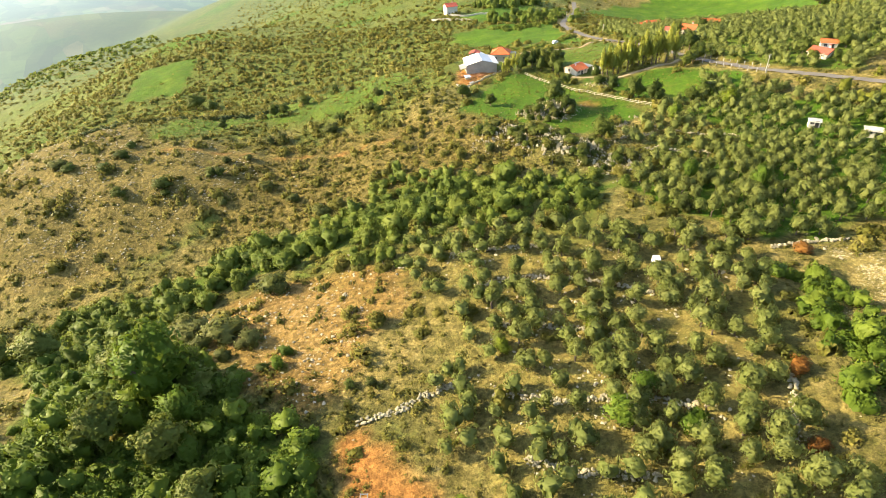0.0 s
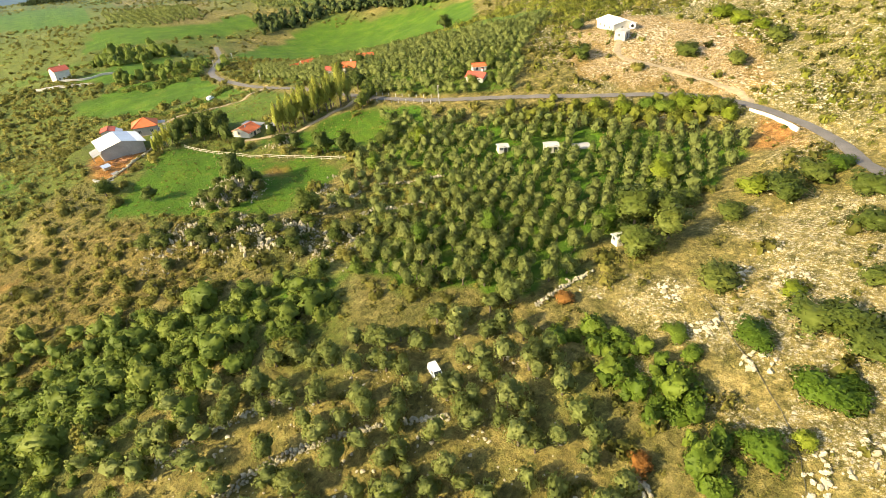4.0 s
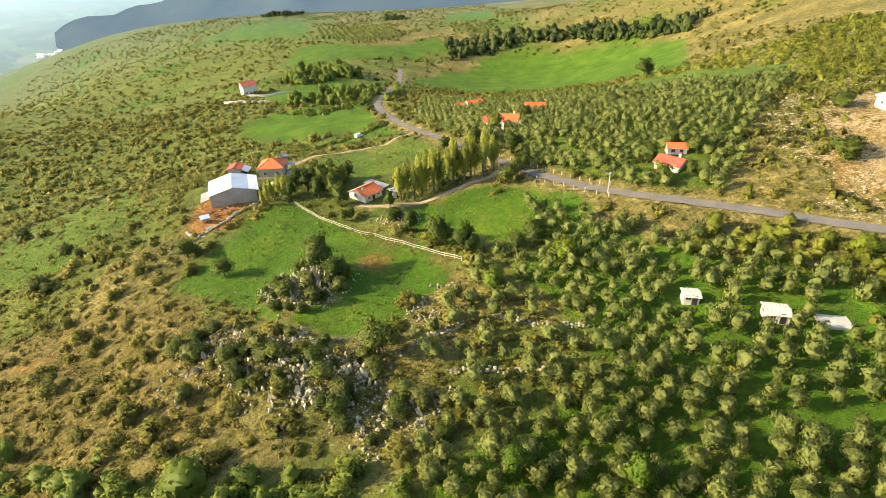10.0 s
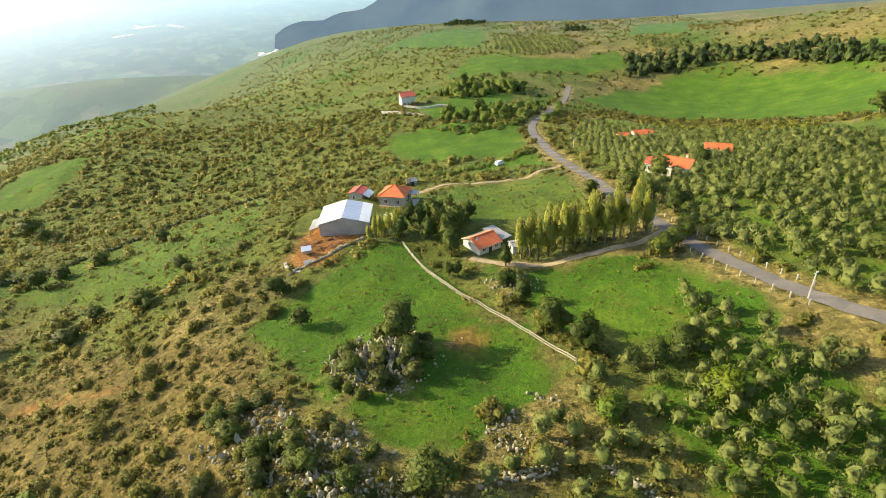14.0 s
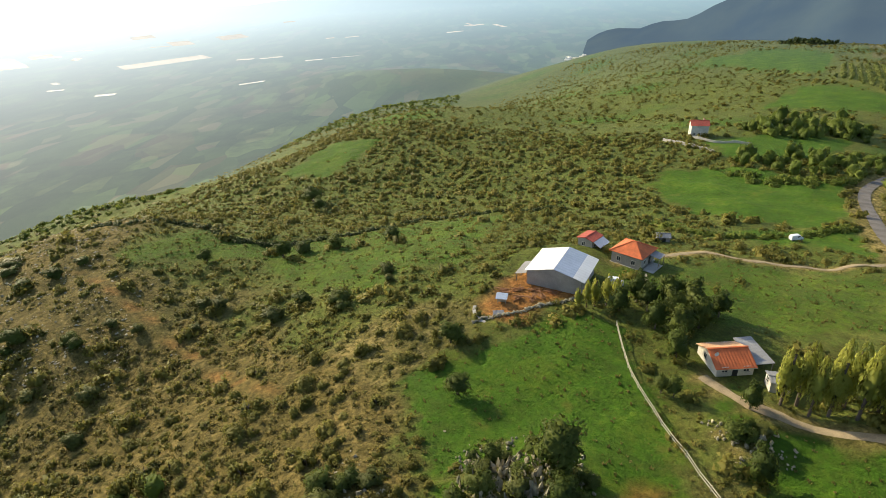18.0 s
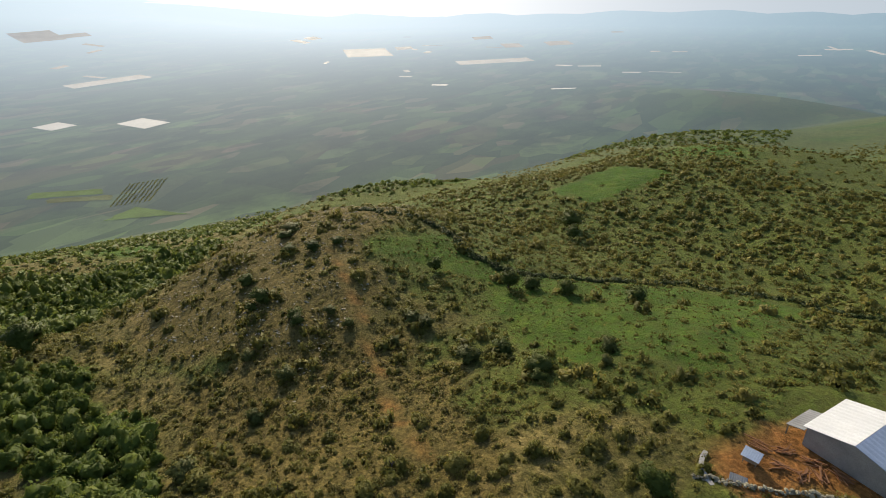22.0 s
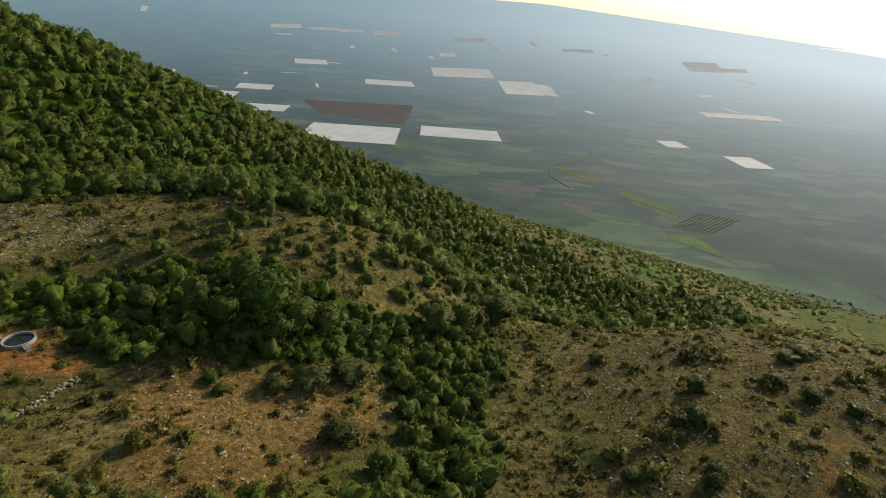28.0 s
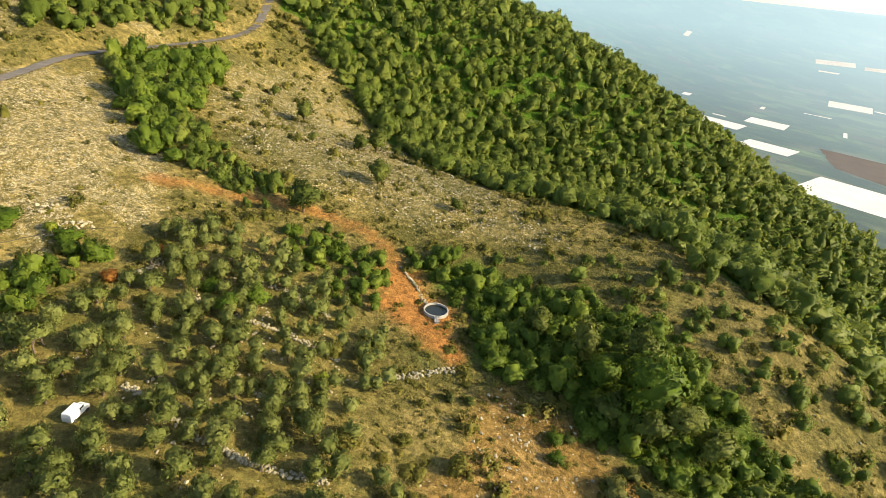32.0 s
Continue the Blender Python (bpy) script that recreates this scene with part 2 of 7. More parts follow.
    # haze as emission: thicker with distance, brighter and paler towards the sun
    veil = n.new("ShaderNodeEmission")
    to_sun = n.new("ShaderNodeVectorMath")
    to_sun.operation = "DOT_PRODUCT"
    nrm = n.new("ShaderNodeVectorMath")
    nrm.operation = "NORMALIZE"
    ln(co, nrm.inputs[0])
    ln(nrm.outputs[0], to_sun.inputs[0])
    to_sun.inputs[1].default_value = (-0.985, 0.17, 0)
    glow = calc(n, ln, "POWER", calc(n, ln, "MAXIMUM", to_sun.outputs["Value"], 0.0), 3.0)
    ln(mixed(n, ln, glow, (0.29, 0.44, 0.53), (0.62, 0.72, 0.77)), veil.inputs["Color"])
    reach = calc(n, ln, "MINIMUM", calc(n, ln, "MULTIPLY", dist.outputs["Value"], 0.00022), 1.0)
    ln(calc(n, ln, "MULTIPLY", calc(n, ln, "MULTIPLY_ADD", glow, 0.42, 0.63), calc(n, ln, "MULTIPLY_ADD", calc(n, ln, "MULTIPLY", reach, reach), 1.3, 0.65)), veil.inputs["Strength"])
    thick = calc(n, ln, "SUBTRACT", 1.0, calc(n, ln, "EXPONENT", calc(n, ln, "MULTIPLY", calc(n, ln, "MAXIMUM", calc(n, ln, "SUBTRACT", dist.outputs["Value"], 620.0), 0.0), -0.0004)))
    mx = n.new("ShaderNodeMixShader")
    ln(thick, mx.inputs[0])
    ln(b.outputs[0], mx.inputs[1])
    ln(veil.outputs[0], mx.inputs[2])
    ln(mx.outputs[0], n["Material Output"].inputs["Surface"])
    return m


GROUND, DISTANCE = ground_mat("hill_ground", False), ground_mat("hazed_distant_land", True)
ASPHALT = plain_mat("asphalt", (0.155, 0.138, 0.12), 0.9, 0, 0.8, 0.35, 0.01)
RUBBLE = plain_mat("cream_rubble", (0.47, 0.41, 0.28), 0.95, 0, 2.5, 0.5, 0.05)
LIMESTONE = plain_mat("limestone", (0.37, 0.33, 0.22), 0.95, 0, 2.5, 0.65, 0.06)
DIRT = plain_mat("track_dirt", (0.33, 0.255, 0.15), 0.95, 0, 2.0, 0.45, 0.04)
OLIVE_LEAF = leaf_mat("olive_leaf", (0.125, 0.16, 0.042), (0.205, 0.24, 0.065), (0.29, 0.315, 0.10), 0.45)
SCRUB_LEAF = leaf_mat("scrub_leaf", (0.07, 0.08, 0.018), (0.165, 0.165, 0.033), (0.33, 0.28, 0.07), 0.4)
FOREST_LEAF = leaf_mat("forest_leaf", (0.07, 0.11, 0.018), (0.14, 0.19, 0.032), (0.25, 0.28, 0.055), 0.4)
BRIGHT_LEAF = leaf_mat("bright_leaf", (0.045, 0.08, 0.010), (0.10, 0.155, 0.018), (0.20, 0.25, 0.035), 0.3)
DARK_LEAF = leaf_mat("dark_leaf", (0.026, 0.042, 0.012), (0.054, 0.078, 0.019), (0.108, 0.132, 0.034), 0.15)
POPLAR_LEAF = leaf_mat("poplar_leaf", (0.10, 0.125, 0.018), (0.20, 0.22, 0.032), (0.34, 0.33, 0.065), 0.4)
BROWN_LEAF = leaf_mat("brown_scrub_leaf", (0.058, 0.062, 0.014), (0.135, 0.125, 0.027), (0.28, 0.215, 0.06), 0.35)
BARK = plain_mat("bark", (0.13, 0.10, 0.075), 0.9, 0, 4.0, 0.4, 0.03)

# emission painted as horizon haze, whiter and stronger on the sun's side
HAZE_GLOW = bpy.data.materials.new("haze")
HAZE_GLOW.use_nodes = True
hn, hl = HAZE_GLOW.node_tree.nodes, HAZE_GLOW.node_tree.links.new
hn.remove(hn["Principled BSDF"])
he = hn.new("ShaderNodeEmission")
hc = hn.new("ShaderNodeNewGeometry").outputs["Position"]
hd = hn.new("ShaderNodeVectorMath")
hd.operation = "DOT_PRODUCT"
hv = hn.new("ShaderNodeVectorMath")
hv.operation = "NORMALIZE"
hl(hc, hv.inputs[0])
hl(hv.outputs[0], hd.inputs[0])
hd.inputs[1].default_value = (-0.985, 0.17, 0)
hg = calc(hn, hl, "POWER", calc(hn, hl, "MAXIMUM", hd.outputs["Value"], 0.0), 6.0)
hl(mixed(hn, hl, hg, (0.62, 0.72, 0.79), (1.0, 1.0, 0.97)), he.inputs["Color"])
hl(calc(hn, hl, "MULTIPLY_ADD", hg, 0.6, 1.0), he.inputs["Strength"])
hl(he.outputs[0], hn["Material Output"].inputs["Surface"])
WHITE_WALL = plain_mat("whitewash", (0.60, 0.57, 0.49), 0.85, 0, 1.5, 0.25, 0.01)
GREY_WALL = plain_mat("bare_block_wall", (0.34, 0.32, 0.29), 0.9, 0, 1.5, 0.3, 0.02)
CONCRETE = plain_mat("concrete", (0.42, 0.40, 0.36), 0.9, 0, 1.2, 0.35, 0.02)
TILE_ORANGE = plain_mat("orange_tiles", (0.60, 0.14, 0.04), 0.75, 0, 3.0, 0.35, 0.06)
TILE_RED = plain_mat("red_tiles", (0.44, 0.085, 0.05), 0.75, 0, 3.0, 0.35, 0.06)
SHEET_WHITE = plain_mat("white_sheet_metal", (0.74, 0.74, 0.72), 0.75, 0.0, 0.8, 0.15, 0.01)
SHEET_BLUE = plain_mat("blue_grey_sheet_metal", (0.36, 0.43, 0.54), 0.7, 0.0, 0.8, 0.2, 0.01)
SHEET_GREY = plain_mat("grey_sheet_metal", (0.27, 0.27, 0.27), 0.75, 0.0, 1.0, 0.3, 0.01)
FLEECE = plain_mat("white_crop_cover", (0.68, 0.67, 0.62), 0.8, 0, 0.05, 0.15, 0.0)
WOOD = plain_mat("weathered_wood", (0.34, 0.28, 0.19), 0.9, 0, 6.0, 0.4, 0.01)
PALE_WOOD = plain_mat("pale_peeled_wood", (0.52, 0.46, 0.34), 0.85, 0, 6.0, 0.3, 0.01)
DARK = plain_mat("dark_opening", (0.03, 0.03, 0.03), 0.6, 0, 3.0, 0.4, 0.0)
GLASS = plain_mat("window_glass", (0.04, 0.05, 0.06), 0.12, 0, 3.0, 0.3, 0.0)
CAR_WHITE = plain_mat("white_car_paint", (0.78, 0.79, 0.80), 0.3, 0, 2.0, 0.06, 0.0)
RUBBER = plain_mat("rubber", (0.03, 0.03, 0.03), 0.8, 0, 8.0, 0.2, 0.0)
WATER = plain_mat("dark_water", (0.02, 0.025, 0.02), 0.1, 0, 1.0, 0.3, 0.0)
CABLE = plain_mat("cable", (0.05, 0.05, 0.05), 0.6, 0, 1.0, 0.1, 0.0)

# the mountains emit a little blue, put in for the air before them
RANGE, rn, rl, rb = material("hazed_mountain_range", 1.0)
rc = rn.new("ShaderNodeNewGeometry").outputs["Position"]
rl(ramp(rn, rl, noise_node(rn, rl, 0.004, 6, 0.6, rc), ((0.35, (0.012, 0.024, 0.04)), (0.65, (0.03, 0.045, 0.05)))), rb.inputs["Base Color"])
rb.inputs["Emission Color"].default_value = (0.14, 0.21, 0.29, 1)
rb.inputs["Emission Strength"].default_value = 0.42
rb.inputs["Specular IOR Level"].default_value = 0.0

# ---- the lie of the land ----
SWELLS_NEAR = [20.7, 10.5, -13.1, 48.4, 4.5, 19.3, 7.7, -20.1, -11.0, 11.2, 18.5, -24.9, -7.5, 2.8, 15.2, 5.6, -3.2, -7.9, -10.1, 1.0, -3.4, 2.8, -9.0, 6.4, 1.9]
SWELLS_WIDE = [7.3, 31.0, -82.5, 32.0, 11.3, 47.5, 65.9, -95.7, 73.0, -63.4, 9.8, -38.7, 51.1, -40.6, 48.2, -7.3, 4.3, 23.0, 16.7, 39.2, -47.3, 14.3, -21.9, -36.5, 30.0, 71.8, 39.4, -5.9, -3.2, -28.6]
SWELLS_FAR = [-36.4, 4.0, -15.7, 3.8, -18.7, 4.7, -52.7, 39.5, 40.0]
NEAR = [(x, y, 50.0) for x in (-150, -80, -10, 60, 130) for y in (-20, 50, 120, 190, 260)]
WIDE = [(x, y, 115.0) for x in (-260, -110, 40, 190, 330) for y in (-220, -70, 80, 230, 400, 560)]
FAR = [(x, y, 230.0) for x, y in ((-300, 800), (0, 800), (300, 800), (0, 1100), (300, 1100), (-500, 100), (-500, 450), (500, 300), (500, 600))]
SWELLS = [(x, y, w, a) for (x, y, w), a in zip(NEAR + WIDE + FAR, SWELLS_NEAR + SWELLS_WIDE + SWELLS_FAR)]

# the lane over the ridge, the farm tracks, and the other lines of the plan
ROAD = [(60, -230), (71, -180), (72, -150), (73, -124), (87, -94), (101, -60), (110, -36), (111.5, -14), (115, 10), (125, 40), (132, 62), (137, 73), (142, 80), (153, 90), (162, 104), (167, 118), (167, 131), (163, 142), (144, 162), (126, 181), (112, 197), (102, 217), (96, 236), (91, 257), (89, 276), (84, 315), (80, 352), (79, 398), (95, 452), (110, 503), (125, 580)]
TRACK_HALL = [(165, 118), (174, 127), (175, 151), (173, 172), (184, 182)]
TRACK_GROVE = [(158, 116), (144, 103), (128, 100), (102, 92), (91, 88), (83, 86), (72, 82), (70, 66)]
TRACK_TANK = [(60, 24), (34, 20), (15, 19), (-2, 27), (-5, 34), (-9, 50), (-14, 62)]
TRACK_FARM = [(22, 268), (36, 287), (52, 290), (69, 296), (82, 306)]
TRACK_COTTAGE = [(50, 228), (58, 224), (69, 224), (79, 225), (88, 227), (97, 232)]
TRACK_KNOLL = [(-20, 189), (-40, 190), (-62, 193), (-88, 195), (-118, 196)]
MEADOW = [(1, 202), (8, 210), (17, 223), (22, 236), (32, 238), (40, 223), (54, 206), (69, 188), (62, 181), (55, 175), (47, 168), (38, 169), (30, 178), (18, 190)]
LAWN = [(48, 228), (61, 222), (80, 222), (92, 218), (100, 209), (108, 196), (96, 186), (78, 192), (63, 205)]
FIELD_NORTH = [(4, 393), (28, 408), (72, 405), (74, 355), (62, 335), (27, 342), (4, 373)]
FIELD_LOW = [(34, 318), (75, 340), (77, 314), (52, 312)]
FIELD_FLAT = [(145, 539), (229, 638), (313, 584), (338, 475), (245, 349), (227, 382), (208, 472), (156, 495)]
FIELD_FAR = [(20, 600), (80, 620), (110, 700), (40, 720)]
PASTURE = [(-112, 191), (-122, 206), (-122, 236), (-99, 245), (-76, 289), (-51, 318), (-35, 323), (-26, 291), (-13, 250), (-35, 225), (-64, 226), (-84, 234), (-104, 217)]
PASTURE_LOW = [(-210, 343), (-172, 352), (-185, 420), (-230, 410)]
FARM_GRASS = [(20, 262), (30, 250), (45, 245), (70, 250), (84, 262), (80, 296), (50, 286)]
GROVE = [(92, 205), (110, 177), (126, 157), (143, 133), (151, 116), (148, 107), (137, 104), (118, 101), (90, 106), (76, 99), (65, 103), (49, 119), (46, 133), (64, 140), (82, 144), (83, 167), (75, 179), (88, 186)]
TERRACES = [(-17, 124), (13, 122), (38, 112), (62, 103), (55, 80), (52, 74), (45, 49), (53, 45), (33, 33), (14, 44), (-2, 60), (-8, 77), (2, 88), (-1, 97), (-14, 110)]
GROVE_NORTH = [(94, 360), (120, 440), (141, 425), (230, 330), (240, 270), (200, 240), (165, 213), (142, 190), (131, 184), (117, 199), (108, 214), (103, 230), (100, 250), (97, 292)]
THICKET = [(-117, 101), (-107, 123), (-87, 127), (-70, 142), (-44, 146), (-19, 146), (4, 150), (31, 141), (46, 134), (36, 124), (7, 128), (-17, 128), (-41, 129), (-63, 122), (-72, 108), (-66, 92), (-85, 85)]
MACCHIA = [(-3, 30), (-25, 28), (-46, 36), (-71, 50), (-80, 62), (-84, 78), (-100, 100), (-81, 96), (-56, 94), (-46, 82), (-38, 72), (-27, 70), (-24, 62), (-25, 50)]
THICKET_TANK = [(32, 34), (14, 26), (2, 30), (-3, 38), (-2, 55), (11, 47)]
SCREE = [(86, -87), (68, -99), (37, -125), (5, -82), (-30, -24), (-58, 22), (-25, 20), (3, 14), (17, 9), (42, 0), (69, -41)]
GULLY_SOUTH = [(111, -57), (85, -43), (59, -8), (39, 10), (22, 14), (29, 26), (45, 22), (61, 8), (86, -18)]
LANE_TREES = [(142, -60), (124, -106), (92, -156), (82, -124), (97, -90), (112, -62), (122, -40)]
STONY_SOUTH = [(118, 20), (118, -19), (101, -34), (77, -15), (54, 18), (60, 37), (75, 50), (100, 40)]
STONY_EAST = [(64, 52), (70, 100), (86, 84), (118, 92), (140, 84), (134, 66), (118, 20), (80, 10), (48, 36), (56, 54)]
STONY_SLOPE = [(-28, 70), (-20, 84), (-12, 104), (-22, 120), (-60, 118), (-62, 105), (-54, 94), (-40, 78)]
GRAVEL = [(-97, 65), (-117, 69), (-139, 82), (-114, 98), (-92, 90), (-86, 80)]
HALL_YARD = [(168, 130), (182, 120), (215, 150), (215, 210), (190, 212), (165, 190), (150, 172), (160, 150)]
FARM_YARD = [(1, 232), (4, 250), (12, 246), (20, 247), (14, 230), (7, 226)]
KNOLL = [(-80, 160), (-60, 180), (-75, 200), (-118, 206), (-160, 250), (-200, 230), (-190, 170), (-130, 130), (-100, 138)]
BROWN = [(-75, 148), (0, 152), (22, 158), (26, 176), (2, 200), (-38, 204), (-72, 202)]
GULLY_SIDE = [(2, 24), (-26, 24), (-60, 24), (-92, 22), (-114, 44), (-135, 60), (-175, 102), (-112, 100), (-84, 66), (-50, 38), (-24, 30)]
HEDGE = [(62, 98), (66, 88), (68, 77), (67, 70), (63, 62), (57, 57), (55, 62), (59, 72), (59, 86)]
ROAD_BUSHES = [(122, 176), (143, 155), (157, 139), (160, 122), (153, 121), (141, 138), (126, 156), (116, 170)]
WOOD_EAST = [(140, 330), (200, 350), (250, 340), (330, 330), (320, 230), (235, 215), (200, 232), (236, 268), (228, 326), (160, 400), (146, 420)]
TREES_NORTH = [(190, 640), (275, 660), (325, 610), (352, 495), (380, 510), (350, 635), (285, 700), (195, 690)]
TREES_LANE = [(72, 410), (86, 405), (104, 448), (98, 470), (60, 455), (22, 425), (28, 412)]
# far fields and groves along the ridge to the north
FAR_FIELDS = [[(-84, 1042), (-11, 1114), (61, 1053), (49, 847), (-26, 918), (-102, 995)], [(303, 1085), (394, 1112), (293, 808), (241, 858)], [(63, 686), (108, 696), (196, 716), (199, 681), (141, 645), (72, 625)], [(122, 526), (174, 594), (228, 571), (187, 454), (153, 497)], [(24, 425), (60, 440), (78, 505), (50, 500), (10, 460)]]
FAR_GROVES = [[(69, 932), (167, 896), (157, 736), (99, 708), (62, 800)], [(228, 802), (277, 758), (263, 707), (221, 749)]]
FOREST = [(90, -160), (58, -155), (14, -104), (-24, -28), (-64, -8), (-92, 20), (-112, 42), (-135, 58), (-160, 100), (-180, 128), (-215, 185), (-330, 230), (-440, 150), (-400, 20), (-340, -320), (60, -320)]


def path_at(pts, step=3.0):
    """Points along a smooth line through pts."""
    p = np.array([pts[0]] + list(pts) + [pts[-1]], float)
    out = []
    for i in range(1, len(p) - 2):
        n = max(2, int(np.hypot(*(p[i + 1] - p[i])) / step))
        for k in range(n):
            u = k / n
            out.append(0.5 * (2 * p[i] + (p[i + 1] - p[i - 1]) * u + (2 * p[i - 1] - 5 * p[i] + 4 * p[i + 1] - p[i + 2]) * u ** 2 + (3 * p[i] - p[i - 1] - 3 * p[i + 1] + p[i + 2]) * u ** 3))
    out.append(p[-2])
    return np.array(out)


def far_from(line, x, y):
    """Distance of each (x, y) from a line, and the index of its nearest point."""
    best, at = np.full(x.shape, 1e9), np.zeros(x.shape, int)
    lo, hi = line.min(0) - 60, line.max(0) + 60
    near = (x > lo[0]) & (x < hi[0]) & (y > lo[1]) & (y < hi[1])
    xs, ys = x[near], y[near]
    b, k = np.full(xs.shape, 1e9), np.zeros(xs.shape, int)
    for i, (px, py) in enumerate(line):
        d = (xs - px) ** 2 + (ys - py) ** 2
        m = d < b
        b[m], k[m] = d[m], i
    best[near], at[near] = np.sqrt(b), k
    return best, at


def inside(poly, x, y):
    c = np.zeros(x.shape, bool)
    for (x0, y0), (x1, y1) in zip(poly, poly[1:] + poly[:1]):
        if y0 != y1:
            c ^= ((y0 > y) != (y1 > y)) & (x < (x1 - x0) * (y - y0) / (y1 - y0) + x0)
    return c


def margin(poly, x, y):
    """Distance inside a polygon: positive within, negative outside."""
    d = np.full(x.shape, 1e9)
    for (x0, y0), (x1, y1) in zip(poly, poly[1:] + poly[:1]):
        vx, vy = x1 - x0, y1 - y0
        u = np.clip(((x - x0) * vx + (y - y0) * vy) / (vx * vx + vy * vy), 0, 1)
        d = np.minimum(d, np.hypot(x - x0 - u * vx, y - y0 - u * vy))
    return np.where(inside(poly, x, y), d, -d)


def ripple(x, y, size, seed):
    """Smooth random field in about -1..1 with features of the given size."""
    r = np.random.RandomState(seed)
    v = 0
    for _ in range(7):
        a, p = r.uniform(0, 6.283), r.uniform(0, 6.283)
        k = 6.283 / (size * r.uniform(0.7, 1.8))
        v = v + np.sin((x * np.cos(a) + y * np.sin(a)) * k + p)
    return v / 3.2


def softmax2(a, b, w):
    return w * np.logaddexp(a / w, b / w)


def plain_level(x, y):
    """The valley floor far below; past two kilometres it is drawn in and lifted, so that it still ends at the horizon."""
    r = np.hypot(x - 30, y - 110)
    u = np.clip((r - 2000) / 2900, 0, 0.9975)
    true = np.where(r < 2000, np.maximum(r, 1), 2000 - 2900 * np.log(1 - u))
    south = np.clip((-(x - 30) * 0.3 - (y - 110) * 0.95) / np.maximum(r, 1) * 1.6 - 0.1, 0, 1)
    rise = south * np.clip((r - 2900) / 1900, 0, 1) ** 1.5 * r * 0.05
    return np.where(r < 2000, -245.0, 110 - np.minimum(r, 4890) * 355 / true) + rise


def rough_hill(x, y):
    z = 45 - 0.032 * np.maximum(y - 250, 0) - 0.38 * 60 * np.logaddexp(0, (-170 - x - 0.12 * (y - 200)) / 60)
    for cx, cy, w, a in SWELLS:
        z = z + a * np.exp(-((x - cx) ** 2 + (y - cy) ** 2) / (2 * w * w))
    z = z - 0.25 * 120 * np.logaddexp(0, (y - 1350) / 120)
    z = z + 0.5 * ripple(x, y, 22, 3) + 0.25 * ripple(x, y, 9, 4)
    # lesser humps and hollows
    for cx, cy, w, a in ((-146, 190, 26, -7.5), (-86, 178, 20, 6.0), (-304, 405, 45, -9), (190, 190, 26, 4.0), (-40, 38, 18, -3.0), (-114, 56, 18, 4.0), (-600, 350, 90, 46), (-480, 440, 80, 22), (-520, 640, 110, 40), (-380, 1080, 170, -45), (-300, 700, 90, -12)):
        z = z + a * np.exp(-((x - cx) ** 2 + (y - cy) ** 2) / (2 * w * w))
    # rocky outcrops
    for cx, cy, w, a in ((34, 190, 6, 3.5), (59, 215, 3, 2.0), (28, 166, 7, 2.5), (36, 159, 6, 2.0), (16, 172, 8, 2.0)):
        z = z + a * np.exp(-((x - cx) ** 2 + (y - cy) ** 2) / (2 * w * w))
    return z


road_line = path_at(ROAD)
road_z = rough_hill(road_line[:, 0], road_line[:, 1])
road_z = np.convolve(np.pad(road_z, 6, "edge"), np.ones(13) / 13, "valid")
FOOTHILLS = [(-1010, 1710, 430, 190, 78), (-640, 900, 150, 170, 40)]
PADS = [(15, 256, 14, 43.2), (54, 238, 9, 47.3), (28, 270, 8, 45.0), (-15.2, 48.8, 6, 39.5)]


def land(x, y):
    """Height of the ground at arrays x, y."""
    x, y = np.atleast_1d(np.asarray(x, float)), np.atleast_1d(np.asarray(y, float))
    z = rough_hill(x, y)
    d, k = far_from(road_line, x, y)
    w = np.clip((7.5 - d) / 4.5, 0, 1)
    w = w * w * (3 - 2 * w)
    z = z * (1 - w) + road_z[k] * w
    for cx, cy, rad, _ in PADS:
        flat = rough_hill(np.array([cx]), np.array([cy]))[0]
        w = np.clip((rad * 1.5 - np.hypot(x - cx, y - cy)) / (rad * 0.5), 0, 1)
        w = w * w * (3 - 2 * w) * 0.9
        z = z * (1 - w) + flat * w
    z = softmax2(z, plain_level(x, y), 8)
    # low wooded hills where the plain begins to the north-west
    for cx, cy, wx, wy, a in FOOTHILLS:
        z = z + a * np.exp(-((x - cx) / wx) ** 2 / 2 - ((y - cy) / wy) ** 2 / 2)
    return z


def ground(x, y):
    return float(land(x, y)[0])


def spread(lo, hi, step, reach, rate):
    """Grid lines: even from lo to hi, then wider and wider out to reach."""
    mid = list(np.arange(lo, hi + step / 2, step))
    a, s = lo, step
    while a > -reach:
        s *= rate
        a -= s
        mid.insert(0, a)
    b, s = mid[-1], step
    while b < reach:
        s *= rate
        b += s
        mid.append(b)
    return np.clip(np.array(mid), -reach, reach)


gx, gy = spread(-230, 240, 2.5, 4890, 1.09), spread(-170, 430, 2.5, 4890, 1.09)
GX, GY = [a.ravel() for a in np.meshgrid(gx, gy)]
GZ = land(GX, GY)
nx, ny = len(gx), len(gy)
idx = np.arange(nx * ny).reshape(ny, nx)
quads = np.stack([idx[:-1, :-1], idx[:-1, 1:], idx[1:, 1:], idx[1:, :-1]], -1).reshape(-1, 4)


